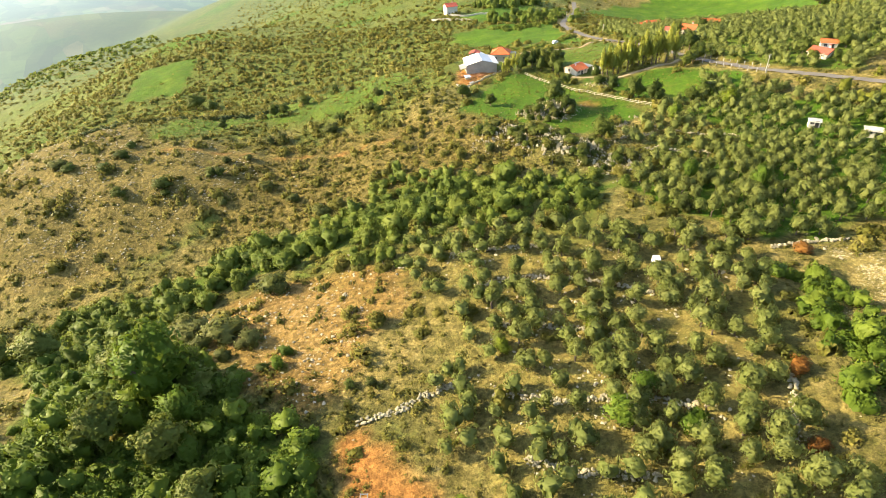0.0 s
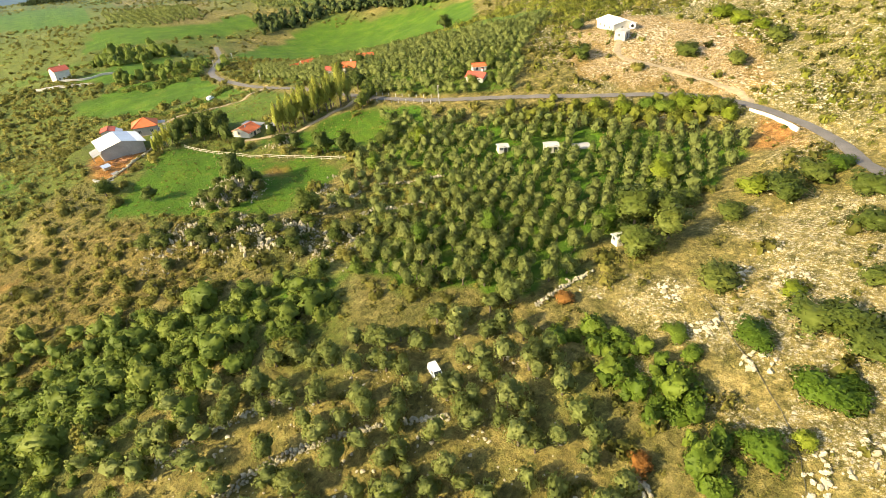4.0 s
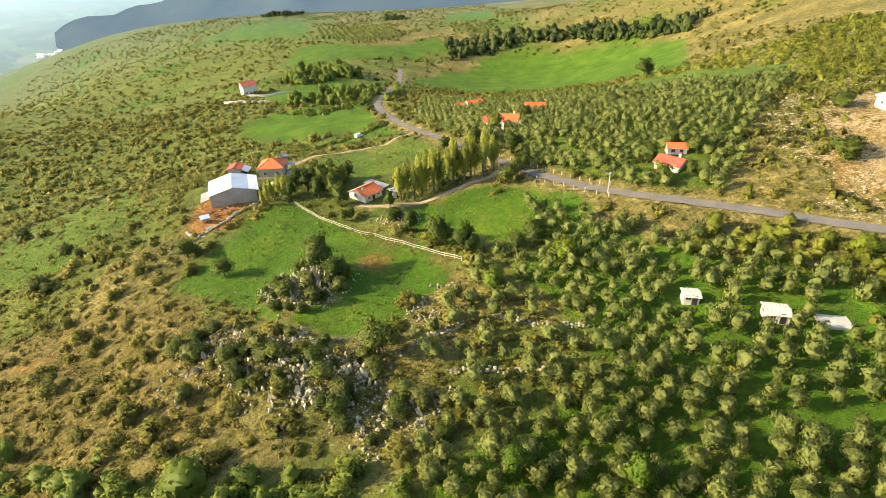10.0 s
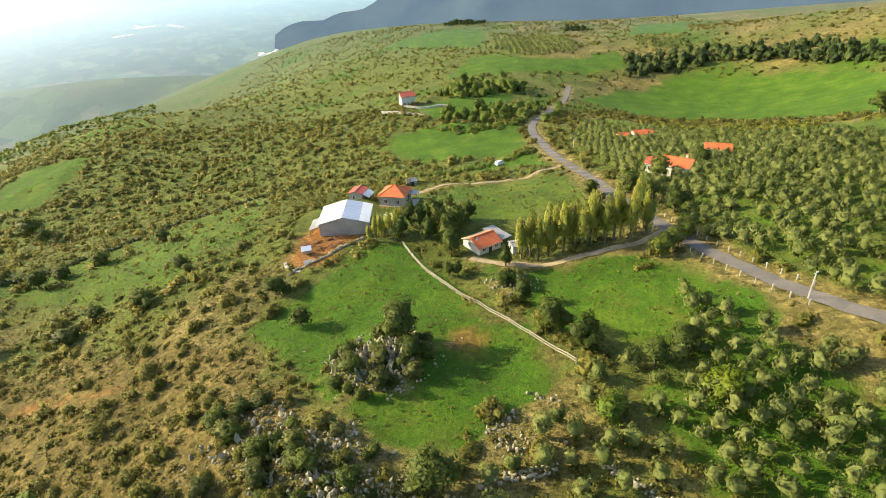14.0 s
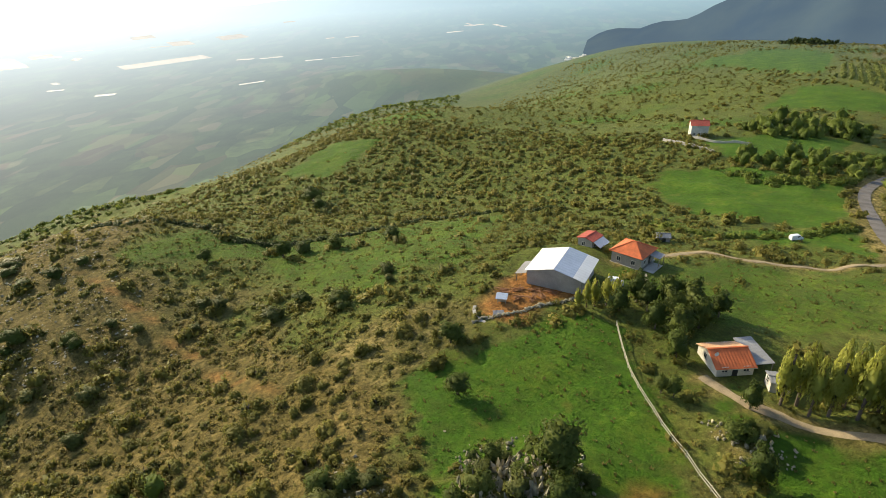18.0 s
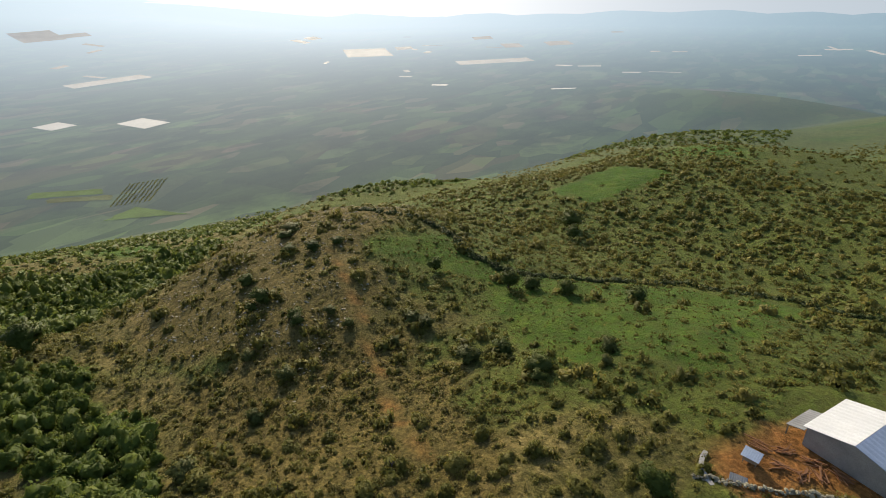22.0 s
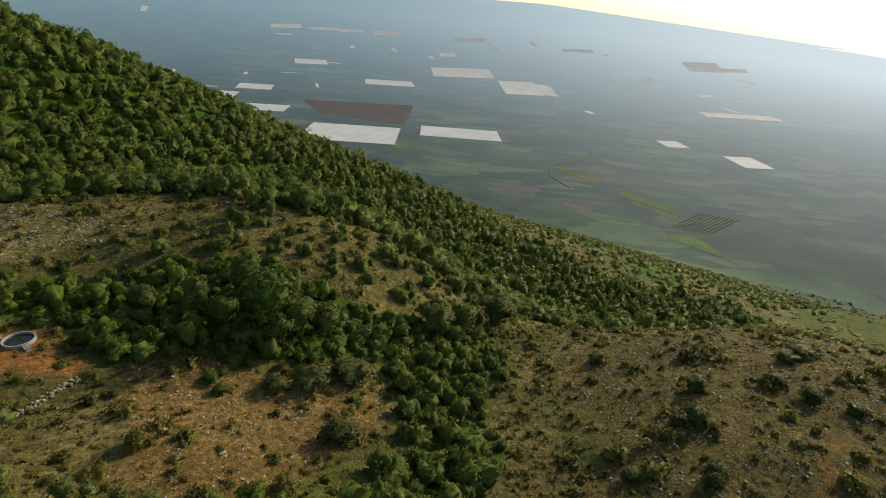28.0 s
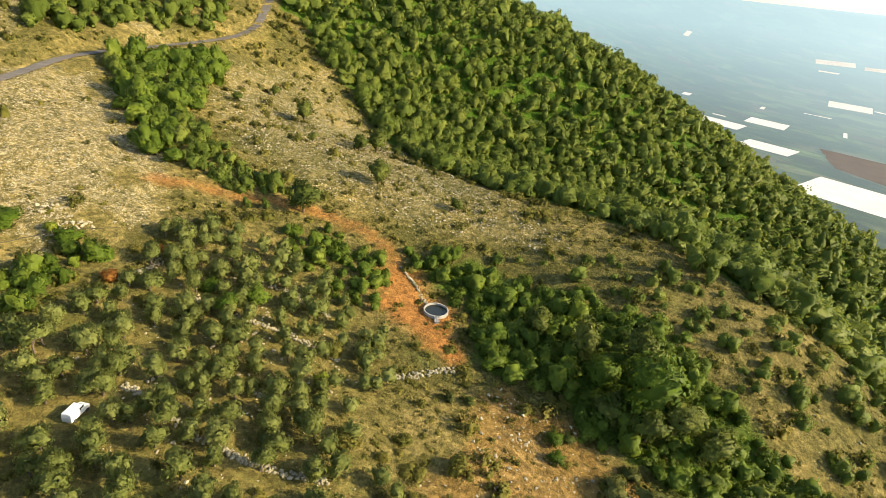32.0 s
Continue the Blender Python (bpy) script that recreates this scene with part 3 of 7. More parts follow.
def mesh_of(name, verts, faces, smooth=False, normals=None):
    """A mesh from arrays of corners and of equal-sided faces; normals: one for each corner, where the form is rounder than its pieces."""
    me = bpy.data.meshes.new(name)
    verts, faces = np.asarray(verts, np.float32), np.asarray(faces, np.int32)
    n = faces.shape[1]
    me.vertices.add(len(verts))
    me.vertices.foreach_set("co", verts.ravel())
    me.loops.add(faces.size)
    me.loops.foreach_set("vertex_index", faces.ravel())
    me.polygons.add(len(faces))
    me.polygons.foreach_set("loop_start", np.arange(0, faces.size, n, dtype=np.int32))
    me.polygons.foreach_set("use_smooth", np.full(len(faces), smooth, bool))
    me.update(calc_edges=True)
    if normals is not None:
        me.attributes.new("custom_normal", "FLOAT_VECTOR", "POINT").data.foreach_set("vector", np.asarray(normals, np.float32).ravel())
    return me


def rounded(v, seed=0, rough=0.5):
    """Normals of a leafy mass: away from its middle, each a little astray."""
    c = np.array((0, 0, v[:, 2].min() * 0.62 + v[:, 2].max() * 0.38))
    half = np.maximum(np.abs(v - c).max(0), 0.05)
    n = (v - c) / half ** 1.4
    n /= np.maximum(np.linalg.norm(n, axis=1), 1e-6)[:, None]
    n = n + (0, 0, 0.35) + np.random.RandomState(seed).normal(size=n.shape) * rough
    return n / np.maximum(np.linalg.norm(n, axis=1), 1e-6)[:, None]


def soft(d, w):
    return np.clip(d / w + 0.5, 0, 1)


# what covers the ground: green grass, pale stones, red soil, dry straw
def cover(x, y):
    wob = 2.2 * ripple(x, y, 14, 21) + 1.2 * ripple(x, y, 6, 22)
    grass = np.zeros(x.shape)
    for poly, k in ((MEADOW, 1), (LAWN, 0.9), (FIELD_NORTH, 1), (FIELD_LOW, 0.9), (FIELD_FLAT, 1), (PASTURE, 0.6), (PASTURE_LOW, 0.7), (FARM_GRASS, 0.6), (GROVE, 0.78), (FIELD_FAR, 0.9), (GROVE_NORTH, 0.6), (THICKET, 0.6), (MACCHIA, 0.6), (FOREST, 0.75), (WOOD_EAST, 0.4), ([(230, 118), (246, 108), (236, 88), (188, 78), (176, 92), (204, 116)], 0.8), (STONY_SLOPE, 0.34), (TERRACES, 0.24)):
        grass = np.maximum(grass, k * soft(margin(poly, x, y) + wob, 4))
    grass = np.maximum(grass, 0.46 * soft(ripple(x, y, 40, 23) + (y - 150) / 90, 0.9) * (x < 100))
    for poly in FAR_FIELDS:
        grass = np.maximum(grass, soft(margin(poly, x, y) + wob, 4))
    for poly, k in ((KNOLL, 0.85), (BROWN, 0.8), (SCREE, 0.8)):
        grass = grass * (1 - k * soft(margin(poly, x, y) + 2 * wob, 8))
    grass = np.where((y > 440) | (x < -240), np.maximum(grass, 0.34 + 0.3 * ripple(x, y, 120, 25)), grass)
    stone = np.zeros(x.shape)
    for poly, k in ((SCREE, 0.68), (STONY_EAST, 0.8), (STONY_SLOPE, 0.66), (STONY_SOUTH, 0.82), (GRAVEL, 0.5), (HALL_YARD, 0.9), (KNOLL, 0.55)):
        stone = np.maximum(stone, k * soft(margin(poly, x, y) + 3.2 * wob, 12))
    for cx, cy, w in ((34, 190, 11), (28, 164, 12), (40, 158, 10), (59, 215, 5), (16, 172, 10), (45, 148, 12), (30, 128, 8)):
        stone = np.maximum(stone, 0.62 * soft(w - np.hypot(x - cx, y - cy) + 2 * wob, 6))
    stone = np.maximum(stone, 0.75 * soft(x - 118 - 0.15 * y + 14 * ripple(x, y, 40, 31), 30) * (y < 330) * (y > -120) * (1 - soft(margin(GROVE, x, y) + 3, 4)) * (1 - soft(margin(GROVE_NORTH, x, y) + 3, 4)))
    soil = np.zeros(x.shape)
    for poly, k in ((FARM_YARD, 1), ([(1, 34), (-6, 31), (-14, 42), (-21, 50), (-18, 63), (-11, 62), (-4, 52), (3, 42)], 1), (HALL_YARD, 0.3), (STONY_SLOPE, 0.38), (BROWN, 0.12), (KNOLL, 0.12), ([(47, 200), (51, 202), (55, 198), (52, 194), (48, 196)], 0.5), ([(148, 105), (160, 112), (160, 100), (150, 96)], 0.9)):
        soil = np.maximum(soil, k * soft(margin(poly, x, y) + wob, 3))
    for pts, w in ((TRACK_TANK, 2.2), (TRACK_KNOLL, 1.0)):
        d, _ = far_from(path_at(pts), x, y)
        soil = np.maximum(soil, 0.75 * soft(w - d, 1.5))
    dry = 0.5 + 0.5 * np.clip(ripple(x, y, 30, 41), -1, 1)
    dry = np.maximum(dry, 0.72 * soft(margin(TERRACES, x, y) + wob, 6))
    dry = np.maximum(dry, 0.9 * np.maximum(soft(margin(STONY_SOUTH, x, y) + wob, 6), soft(margin(STONY_EAST, x, y) + wob, 6)))
    dry = dry * (1 - 0.7 * soft(margin(BROWN, x, y) + wob, 8)) * (1 - 0.6 * soft(margin(KNOLL, x, y) + wob, 8)) * (1 - 0.55 * soft(y - 215, 40) * (x < 60))
    for pts, w in ((TRACK_HALL, 2.4), (TRACK_GROVE, 2.0), (TRACK_FARM, 2.0), (TRACK_COTTAGE, 1.8)):
        d, _ = far_from(path_at(pts), x, y)
        m = soft(w - d, 1.5)
        stone, grass, dry = np.maximum(stone, 0.55 * m), grass * (1 - m), np.maximum(dry, m)
    d, _ = far_from(road_line, x, y)
    m = soft(5.0 - d, 3)
    grass, stone, dry = grass * (1 - m), np.maximum(stone, 0.35 * m), np.maximum(dry, m)
    grass = grass * (1 - 0.9 * soil) * (1 - 0.6 * (stone > 0.6))
    return np.clip(np.stack([grass, stone, soil, dry], -1), 0, 1)

# ---- ground ----
me = mesh_of("ground", np.stack([GX, GY, GZ], -1), quads)
tone = me.color_attributes.new("cover", "FLOAT_COLOR", "POINT")
tone.data.foreach_set("color", cover(GX, GY).astype(np.float32).ravel())
me.materials.append(GROUND)
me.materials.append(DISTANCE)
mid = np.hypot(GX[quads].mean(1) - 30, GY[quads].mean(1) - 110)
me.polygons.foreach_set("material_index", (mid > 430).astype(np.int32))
me.polygons.foreach_set("use_smooth", np.ones(len(quads), bool))
tagged(new("ground", me), "stony limestone hillside with dry grass, green meadows and red soil", "ground", kind="structure")


def strip(name, pts, width, lift, mat, label, category, ragged=0.0):
    """A flat ribbon along a line on the ground."""
    line = path_at(pts, 2.0)
    way = np.gradient(line, axis=0)
    way /= np.linalg.norm(way, axis=1)[:, None]
    side = np.stack([way[:, 1], -way[:, 0]], -1)
    cols = [-1, -0.5, 0, 0.5, 1]
    rnd = np.random.RandomState(len(line))
    v = []
    for c in cols:
        p = line + side * (width / 2 * c * (1 + ragged * rnd.uniform(-1, 1, (len(line), 1))))
        v.append(np.column_stack([p, land(p[:, 0], p[:, 1]) + lift + 0.05 * (1 - c * c) - (0.7 * lift if ragged and abs(c) == 1 else 0)]))
    v = np.concatenate(v)
    n = len(line)
    f = [(k * n + i, k * n + i + 1, (k + 1) * n + i + 1, (k + 1) * n + i) for k in range(4) for i in range(n - 1)]
    ob = new(name, mesh_of(name, v, f))
    ob.data.materials.append(mat)
    return tagged(ob, label, category, kind="structure")


strip("road", ROAD, 4.0, 0.22, ASPHALT, "narrow grey asphalt lane winding along the ridge", "road")
for pts, w, lab in ((TRACK_HALL, 2.4, "pale dirt track climbing to the hall"), (TRACK_FARM, 1.8, "pale dirt track to the farmhouse"), (TRACK_COTTAGE, 2.0, "pale gravel drive to the cottage")):
    strip("track", pts, w, 0.14, DIRT, lab, "track", 0.35)

# ---- the far rim of the valley: an added ring of glowing haze ----
ang = np.linspace(0, 2 * np.pi, 121)[:-1]
ring = []
for r0, z0 in ((4850, -40), (4870, 20), (4880, 60), (4885, 114)):
    ring.append(np.column_stack([30 + r0 * np.cos(ang), 110 + r0 * np.sin(ang), np.full(120, z0)]))
rf = [(k * 120 + i, k * 120 + (i + 1) % 120, (k + 1) * 120 + (i + 1) % 120, (k + 1) * 120 + i) for k in range(3) for i in range(120)]
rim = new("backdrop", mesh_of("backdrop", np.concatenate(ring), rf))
rim.data.materials.append(HAZE_GLOW)
tagged(rim, "added glowing ring for the pale haze at the valley's far edge", "backdrop", kind="structure")


def sheet_level(x, y):
    """Height of the ground sheet itself, between its grid lines."""
    i = np.clip(np.searchsorted(gx, x) - 1, 0, nx - 2)
    j = np.clip(np.searchsorted(gy, y) - 1, 0, ny - 2)
    u, v = (x - gx[i]) / (gx[i + 1] - gx[i]), (y - gy[j]) / (gy[j + 1] - gy[j])
    zz = GZ.reshape(ny, nx)
    return (zz[j, i] * (1 - u) + zz[j, i + 1] * u) * (1 - v) + (zz[j + 1, i] * (1 - u) + zz[j + 1, i + 1] * u) * v


def mountains():
    """The range that closes the valley to the north, its blue haze painted as glow."""
    deg = np.linspace(23, -75, 100)
    az = np.radians(deg)
    V = []
    for k in range(5):
        for d, a in zip(deg, az):
            crest = 3300 - min(23 - d, 24) * 40
            r0 = crest + (-640, -380, -160, 0, 250)[k]
            rise = min(1.6, -7.0 + (23 - d) * 0.29) + 0.35 * math.sin(d * 0.41) * min(1, (23 - d) / 6) + 0.18 * math.sin(d * 1.3 + k) * min(1, (23 - d) / 3)
            x, y = 30 - r0 * math.sin(a), 110 + r0 * math.cos(a)
            foot = float(plain_level(np.array([x]), np.array([y]))[0]) - 6
            top_z = 110 + crest * math.tan(math.radians(rise))
            V.append((x, y, foot + max(0.0, top_z - foot) * (0.0, 0.3, 0.68, 1.0, 0.75)[k]))
    n = len(az)
    F = [(k * n + i, k * n + i + 1, (k + 1) * n + i + 1, (k + 1) * n + i) for k in range(4) for i in range(n - 1)]
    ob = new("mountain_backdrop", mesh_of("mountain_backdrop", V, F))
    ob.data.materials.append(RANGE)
    for q in ob.data.polygons:
        q.use_smooth = True
    tagged(ob, "wooded mountain range beyond the valley, its blue haze painted as glow", "backdrop", kind="structure")


mountains()


def crop_cover(x, y, wide, deep, angle):
    """A field under white sheets: long low ridges side by side."""
    n = max(3, min(14, int(deep / 12)))
    zz = float(land(x, y)[0])
    v, f = [], []
    for i in range(n + 1):
        for side in (-0.5, 0.5):
            v.append((side * wide, (i / n - 0.5) * deep, 0.3))
        if i < n:
            for side in (-0.5, 0.5):
                v.append((side * wide * 0.995, ((i + 0.5) / n - 0.5) * deep, 0.9))
    for i in range(n):
        k = i * 4
        f += [(k, k + 1, k + 3, k + 2), (k + 2, k + 3, k + 5, k + 4)]
    v = np.array(v)
    c, s = math.cos(radians(angle)), math.sin(radians(angle))
    w = np.column_stack([v[:, 0] * c - v[:, 1] * s + x, v[:, 0] * s + v[:, 1] * c + y, v[:, 2]])
    w[:, :2] += np.random.RandomState(int(abs(x))).uniform(-0.12, 0.12, 2) * deep * (v[:, 0] / wide)[:, None]
    w[:, 2] += np.maximum(land(w[:, 0], w[:, 1]), sheet_level(w[:, 0], w[:, 1])) + 1.0
    ob = new("crop_cover", mesh_of("crop_cover", w, f))
    ob.data.materials.append(FLEECE)
    return tagged(ob, "crop field under white plastic sheets on the valley floor", "covered field", "covered fields of the valley")


COVERS_NEAR = [(-1188, -1046, 272, 255, 127), (-1495, -843, 262, 170, 127), (-2687, -1280, 188, 355, 129), (-2760, -1171, 108, 284, 127), (-2749, -1715, 356, 234, 132), (-2166, -1769, 252, 152, 136), (-2179, -2393, 177, 122, 143), (-1495, -1969, 147, 137, 137), (-1234, -1546, 152, 137, 130), (-1244, -1904, 190, 132, 134), (-2026, -284, 81, 107, 129), (-1950, -26, 100, 152, 126)]
COVERS_FAR = [(-3461, -879, 151, 111, 124), (-2943, -219, 347, 110, 123), (-3909, 840, 81, 151, 119), (-4018, 946, 92, 91, 120), (-4176, -693, 227, 217, 122), (-4381, -585, 277, 81, 120), (-2613, -3157, 222, 81, 150), (-2793, -2960, 221, 61, 145), (-3046, -2958, 181, 55, 144), (-3086, -2633, 183, 86, 140)]
COVERS_RIM = [(-3627, -2267, 248, 85, 131), (-3895, -1503, 225, 66, 129), (-3047, -2048, 107, 86, 134), (-2724, 1692, 427, 130, 79), (-3361, 1147, 263, 300, 82), (-3553, 2046, 135, 111, 75), (-3092, 2369, 168, 161, 72), (-3429, 1413, 98, 111, 79), (-2656, 1146, 30, 60, 87), (-3178, 2067, 127, 160, 73)]
for row in COVERS_NEAR + COVERS_FAR + COVERS_RIM:
    near = min(1.0, 4150 / math.hypot(row[0] - 30, row[1] - 110))
    crop_cover(30 + (row[0] - 30) * near, 110 + (row[1] - 110) * near, *row[2:])


def field_sheet(name, corners, mat, label):
    """A worked field of the plain, between four corners, on the ground."""
    c = np.array(corners, float)
    n = 9
    u, v = [a.ravel()[:, None] for a in np.meshgrid(np.linspace(0, 1, n), np.linspace(0, 1, n))]
    p = (c[0] * (1 - u) + c[1] * u) * (1 - v) + (c[3] * (1 - u) + c[2] * u) * v
    p += np.random.RandomState(n).normal(size=p.shape) * 2.0
    z = np.maximum(land(p[:, 0], p[:, 1]), sheet_level(p[:, 0], p[:, 1])) + 0.8
    f = [(j * n + i, j * n + i + 1, (j + 1) * n + i + 1, (j + 1) * n + i) for j in range(n - 1) for i in range(n - 1)]
    ob = new(name, mesh_of(name, np.column_stack([p, z]), f))
    ob.data.materials.append(mat)
    return tagged(ob, label, "field", "open fields of the valley")


CROP_GREEN = plain_mat("young_crop", (0.11, 0.19, 0.05), 0.95, 0, 0.06, 0.45, 0.0)
STUBBLE = plain_mat("mown_grass", (0.13, 0.16, 0.07), 0.95, 0, 0.06, 0.45, 0.0)
PLOUGHED = plain_mat("ploughed_red_earth", (0.095, 0.078, 0.072), 0.95, 0, 0.05, 0.3, 0.0)
for corners, mat, label in (
        ([(-1022, -40), (-1003, 84), (-989, 107), (-1079, 8)], CROP_GREEN, "bright green crop field at the foot of the hill"),
        ([(-1224, -198), (-1200, -57), (-1236, -65), (-1267, -197)], CROP_GREEN, "narrow green strip field on the valley floor"),
        ([(-1333, -413), (-1278, -268), (-1332, -270), (-1375, -420)], STUBBLE, "pale mown field beside a farm track"),
        ([(-1178, -153), (-1151, -36), (-1182, -40), (-1209, -160)], STUBBLE, "pale mown strip field on the valley floor"),
        ([(-1473, -1617), (-1797, -1296), (-1430, -1039), (-1332, -1357)], PLOUGHED, "wide field of ploughed red-brown earth"),
        ([(-1156, -903), (-1161, -819), (-1227, -853), (-1214, -923)], CROP_GREEN, "small green field beside the covered crops")):
    field_sheet("field", corners, mat, label)
strip("track", [(-1635, -429), (-1499, -400), (-1361, -427), (-1291, -406), (-1232, -362), (-1190, -300)], 5.0, 1.2, STUBBLE, "pale dirt track winding over the valley floor", "track", 0.2)


# rows of young trees on the valley floor
def orchard():
    r = np.random.RandomState(23)
    c = np.array([(-1104, -35), (-1109, 32), (-1259, 59), (-1245, -12)], float)
    rows = []
    for i in range(9):
        u = i / 8
        a, b = c[0] * (1 - u) + c[1] * u, c[3] * (1 - u) + c[2] * u
        for k in range(26):
            p = a + (b - a) * k / 25 + r.normal(size=2) * 0.5
            rows.append((p[0], p[1], r.uniform(2.2, 3.2), r.uniform(0.7, 1.0), 0.0))
    return np.array(rows)


# the town at the foot of the range
def far_town():
    r = np.random.RandomState(17)
    items = []
    for i in range(70):
        a, d = radians(r.uniform(14.5, 21.5)), r.uniform(2420, 2640)
        x, y = 30 - d * math.sin(a), 110 + d * math.cos(a)
        h = r.uniform(7, 16)
        items.append(((x, y, float(sheet_level(np.array([x]), np.array([y]))[0]) + h / 2), (r.uniform(9, 24), r.uniform(9, 18), h + 2), r.uniform(0, 90)))
    ob = new("far_town", boxes("far_town", items))
    ob.data.materials.append(FLEECE)
    tagged(ob, "pale houses of a distant town at the foot of the mountains", "town", kind="stuff")


# small plots of the plain under white sheets
def plots(name, count, seed, long, wide, mat, label):
    r = np.random.RandomState(seed)
    V, F = [], []
    for i in range(count):
        a, d = radians(r.uniform(28, 200)), 2300 + 2000 * r.uniform() ** 0.8
        x, y = 30 - d * math.sin(a), 110 + d * math.cos(a)
        t = radians((52 if r.uniform() < 0.7 else 142) + r.normal() * 5)
        u, v = np.array((math.cos(t), math.sin(t))) * r.uniform(*long) / 2, np.array((-math.sin(t), math.cos(t))) * r.uniform(*wide) / 2
        q = np.array([(x, y) - u - v, (x, y) + u * r.uniform(0.8, 1) - v, (x, y) + u + v * r.uniform(0.8, 1.1), (x, y) - u + v])
        if (land(q[:, 0], q[:, 1]) > plain_level(q[:, 0], q[:, 1]) + 12).any():
            continue
        k = len(V)
        V += [(px, py, pz + 2.5) for (px, py), pz in zip(q, np.maximum(land(q[:, 0], q[:, 1]), sheet_level(q[:, 0], q[:, 1])))]
        F.append((k, k + 1, k + 2, k + 3))
    ob = new(name, mesh_of(name, V, F))
    ob.data.materials.append(mat)
    tagged(ob, label, "fields", kind="stuff")


plots("small_covers", 60, 204, (40, 150), (12, 40), FLEECE, "small plots under white sheets on the valley floor")

# ---- plants ----
def ball(level):
    bm = bmesh.new()
    bmesh.ops.create_icosphere(bm, subdivisions=level, radius=1)
    v = np.array([p.co[:] for p in bm.verts])
    f = np.array([[p.index for p in q.verts] for q in bm.faces])
    bm.free()
    return v, f


def sprays_on(r, V, F, k, c, rad, count, size, loose, lift, thick, upright=False):
    """Leaf sprays over a set of lobes, none buried in a neighbour."""
    w = rad ** 2 / (rad ** 2).sum()
    done = 0
    while done < count:
        i = r.choice(len(c), p=w)
        d = r.normal(size=3)
        d[2] += lift
        d /= np.linalg.norm(d)
        p = c[i] + d * rad[i] * r.uniform(0.85, 1.0 + loose)
        if (np.linalg.norm(c - p, axis=1) < rad * 0.7).any() and r.uniform() < 0.9:
            continue
        d = d + r.normal(size=3) * 0.35
        d /= np.linalg.norm(d)
        a = np.cross(d, r.normal(size=3))
        a /= np.linalg.norm(a)
        b = np.cross(d, a)
        s = size * r.uniform(0.6, 1.4)
        tip = p + b * s + a * s * r.uniform(-0.5, 0.5) + d * s * r.uniform(-0.2, 0.5)
        if upright:
            a = np.array((-d[1], d[0], r.normal() * 0.25))
            a /= np.linalg.norm(a)
            b = np.array((d[0] * 0.35, d[1] * 0.35, 1.0))
            tip = p + b * s * r.uniform(0.6, 1.2) + a * s * r.uniform(-0.4, 0.4)
        if thick:
            V.append(np.array([p - a * s * 0.6, p + a * s * 0.6, tip, p - b * s * 0.6]))
            F.append(np.array([[k, k + 1, k + 2], [k, k + 3, k + 1]]))
            k += 4
        else:
            V.append(np.array([p - a * s * 0.75 - b * s * 0.4, p + a * s * 0.75 - b * s * 0.4, tip]))
            F.append(np.array([[k, k + 1, k + 2]]))
            k += 3
        done += 1


def crown(seed, lobes, sprays, size, level=2, squash=0.8, loose=0.25, out=(0.25, 0.62), fat=(0.38, 0.6), inner=(0.75, 0.95), thick=False, upright=False):
    """A ragged crown about one unit in radius, its base near z = 0: an uneven core under many leaf sprays. Triangles only."""
    r = np.random.RandomState(seed)
    c = r.normal(size=(lobes, 3))
    c /= np.linalg.norm(c, axis=1)[:, None]
    c *= r.uniform(*out, (lobes, 1))
    rad = r.uniform(*fat, lobes)
    v, f = ball(level)
    grow = np.full(len(v), 0.36)
    for p, q in zip(c, rad):
        b = v @ p
        grow = np.maximum(grow, b + np.sqrt(np.maximum(b * b - p @ p + q * q, 0)) * ((b * b - p @ p + q * q) > 0))
    core = v * (grow * r.uniform(*inner, len(v)))[:, None]
    verts, faces = [core], [f]
    sprays_on(r, verts, faces, len(core), c, rad, sprays, size, loose, 0.4, thick, upright)
    v = np.concatenate(verts)
    v[:, 2] = v[:, 2] * squash + squash * 0.78
    return v, np.concatenate(faces)


def clump(seed, lobes, sprays, size, tall=0.8, thick=False, plain=False):
    """A low spreading shrub of several unequal domes grown together, about one unit in radius."""
    r = np.random.RandomState(seed)
    a, d = r.uniform(0, 6.283, lobes), 0.72 * np.sqrt(r.uniform(0, 1, lobes))
    rad = r.uniform(0.24, 0.6, lobes) * (1.1 - 0.4 * d)
    c = np.column_stack([d * np.cos(a), d * np.sin(a), rad * r.uniform(0.2, 0.8, lobes)])
    V, F = [], []
    k = 0
    for p, q in zip(c, rad):
        an = np.arange(5) * 1.2566 + r.uniform(0, 1)
        low = np.column_stack([p[0] + q * 0.8 * np.cos(an), p[1] + q * 0.8 * np.sin(an), np.full(5, -0.25)])
        mid = np.column_stack([p[0] + q * 0.72 * np.cos(an + 0.6), p[1] + q * 0.72 * np.sin(an + 0.6), p[2] + q * r.uniform(0.0, 0.5, 5)])
        if plain:
            V.append(np.concatenate([low, [p + (0, 0, q * 0.7)]]))
            F.append(np.array([[k + i, k + (i + 1) % 5, k + 5] for i in range(5)]))
            k += 6
            continue
        V.append(np.concatenate([low, mid, [p + (0, 0, q * 0.75)]]))
        for i in range(5):
            j = (i + 1) % 5
            F.append(np.array([[k + i, k + j, k + 5 + i], [k + j, k + 5 + j, k + 5 + i], [k + 5 + i, k + 5 + j, k + 10]]))
        k += 11
    sprays_on(r, V, F, k, c, rad, sprays, size, 0.2, 0.9, thick)
    v = np.concatenate(V)
    v[:, 2] *= tall
    return v, np.concatenate(F)


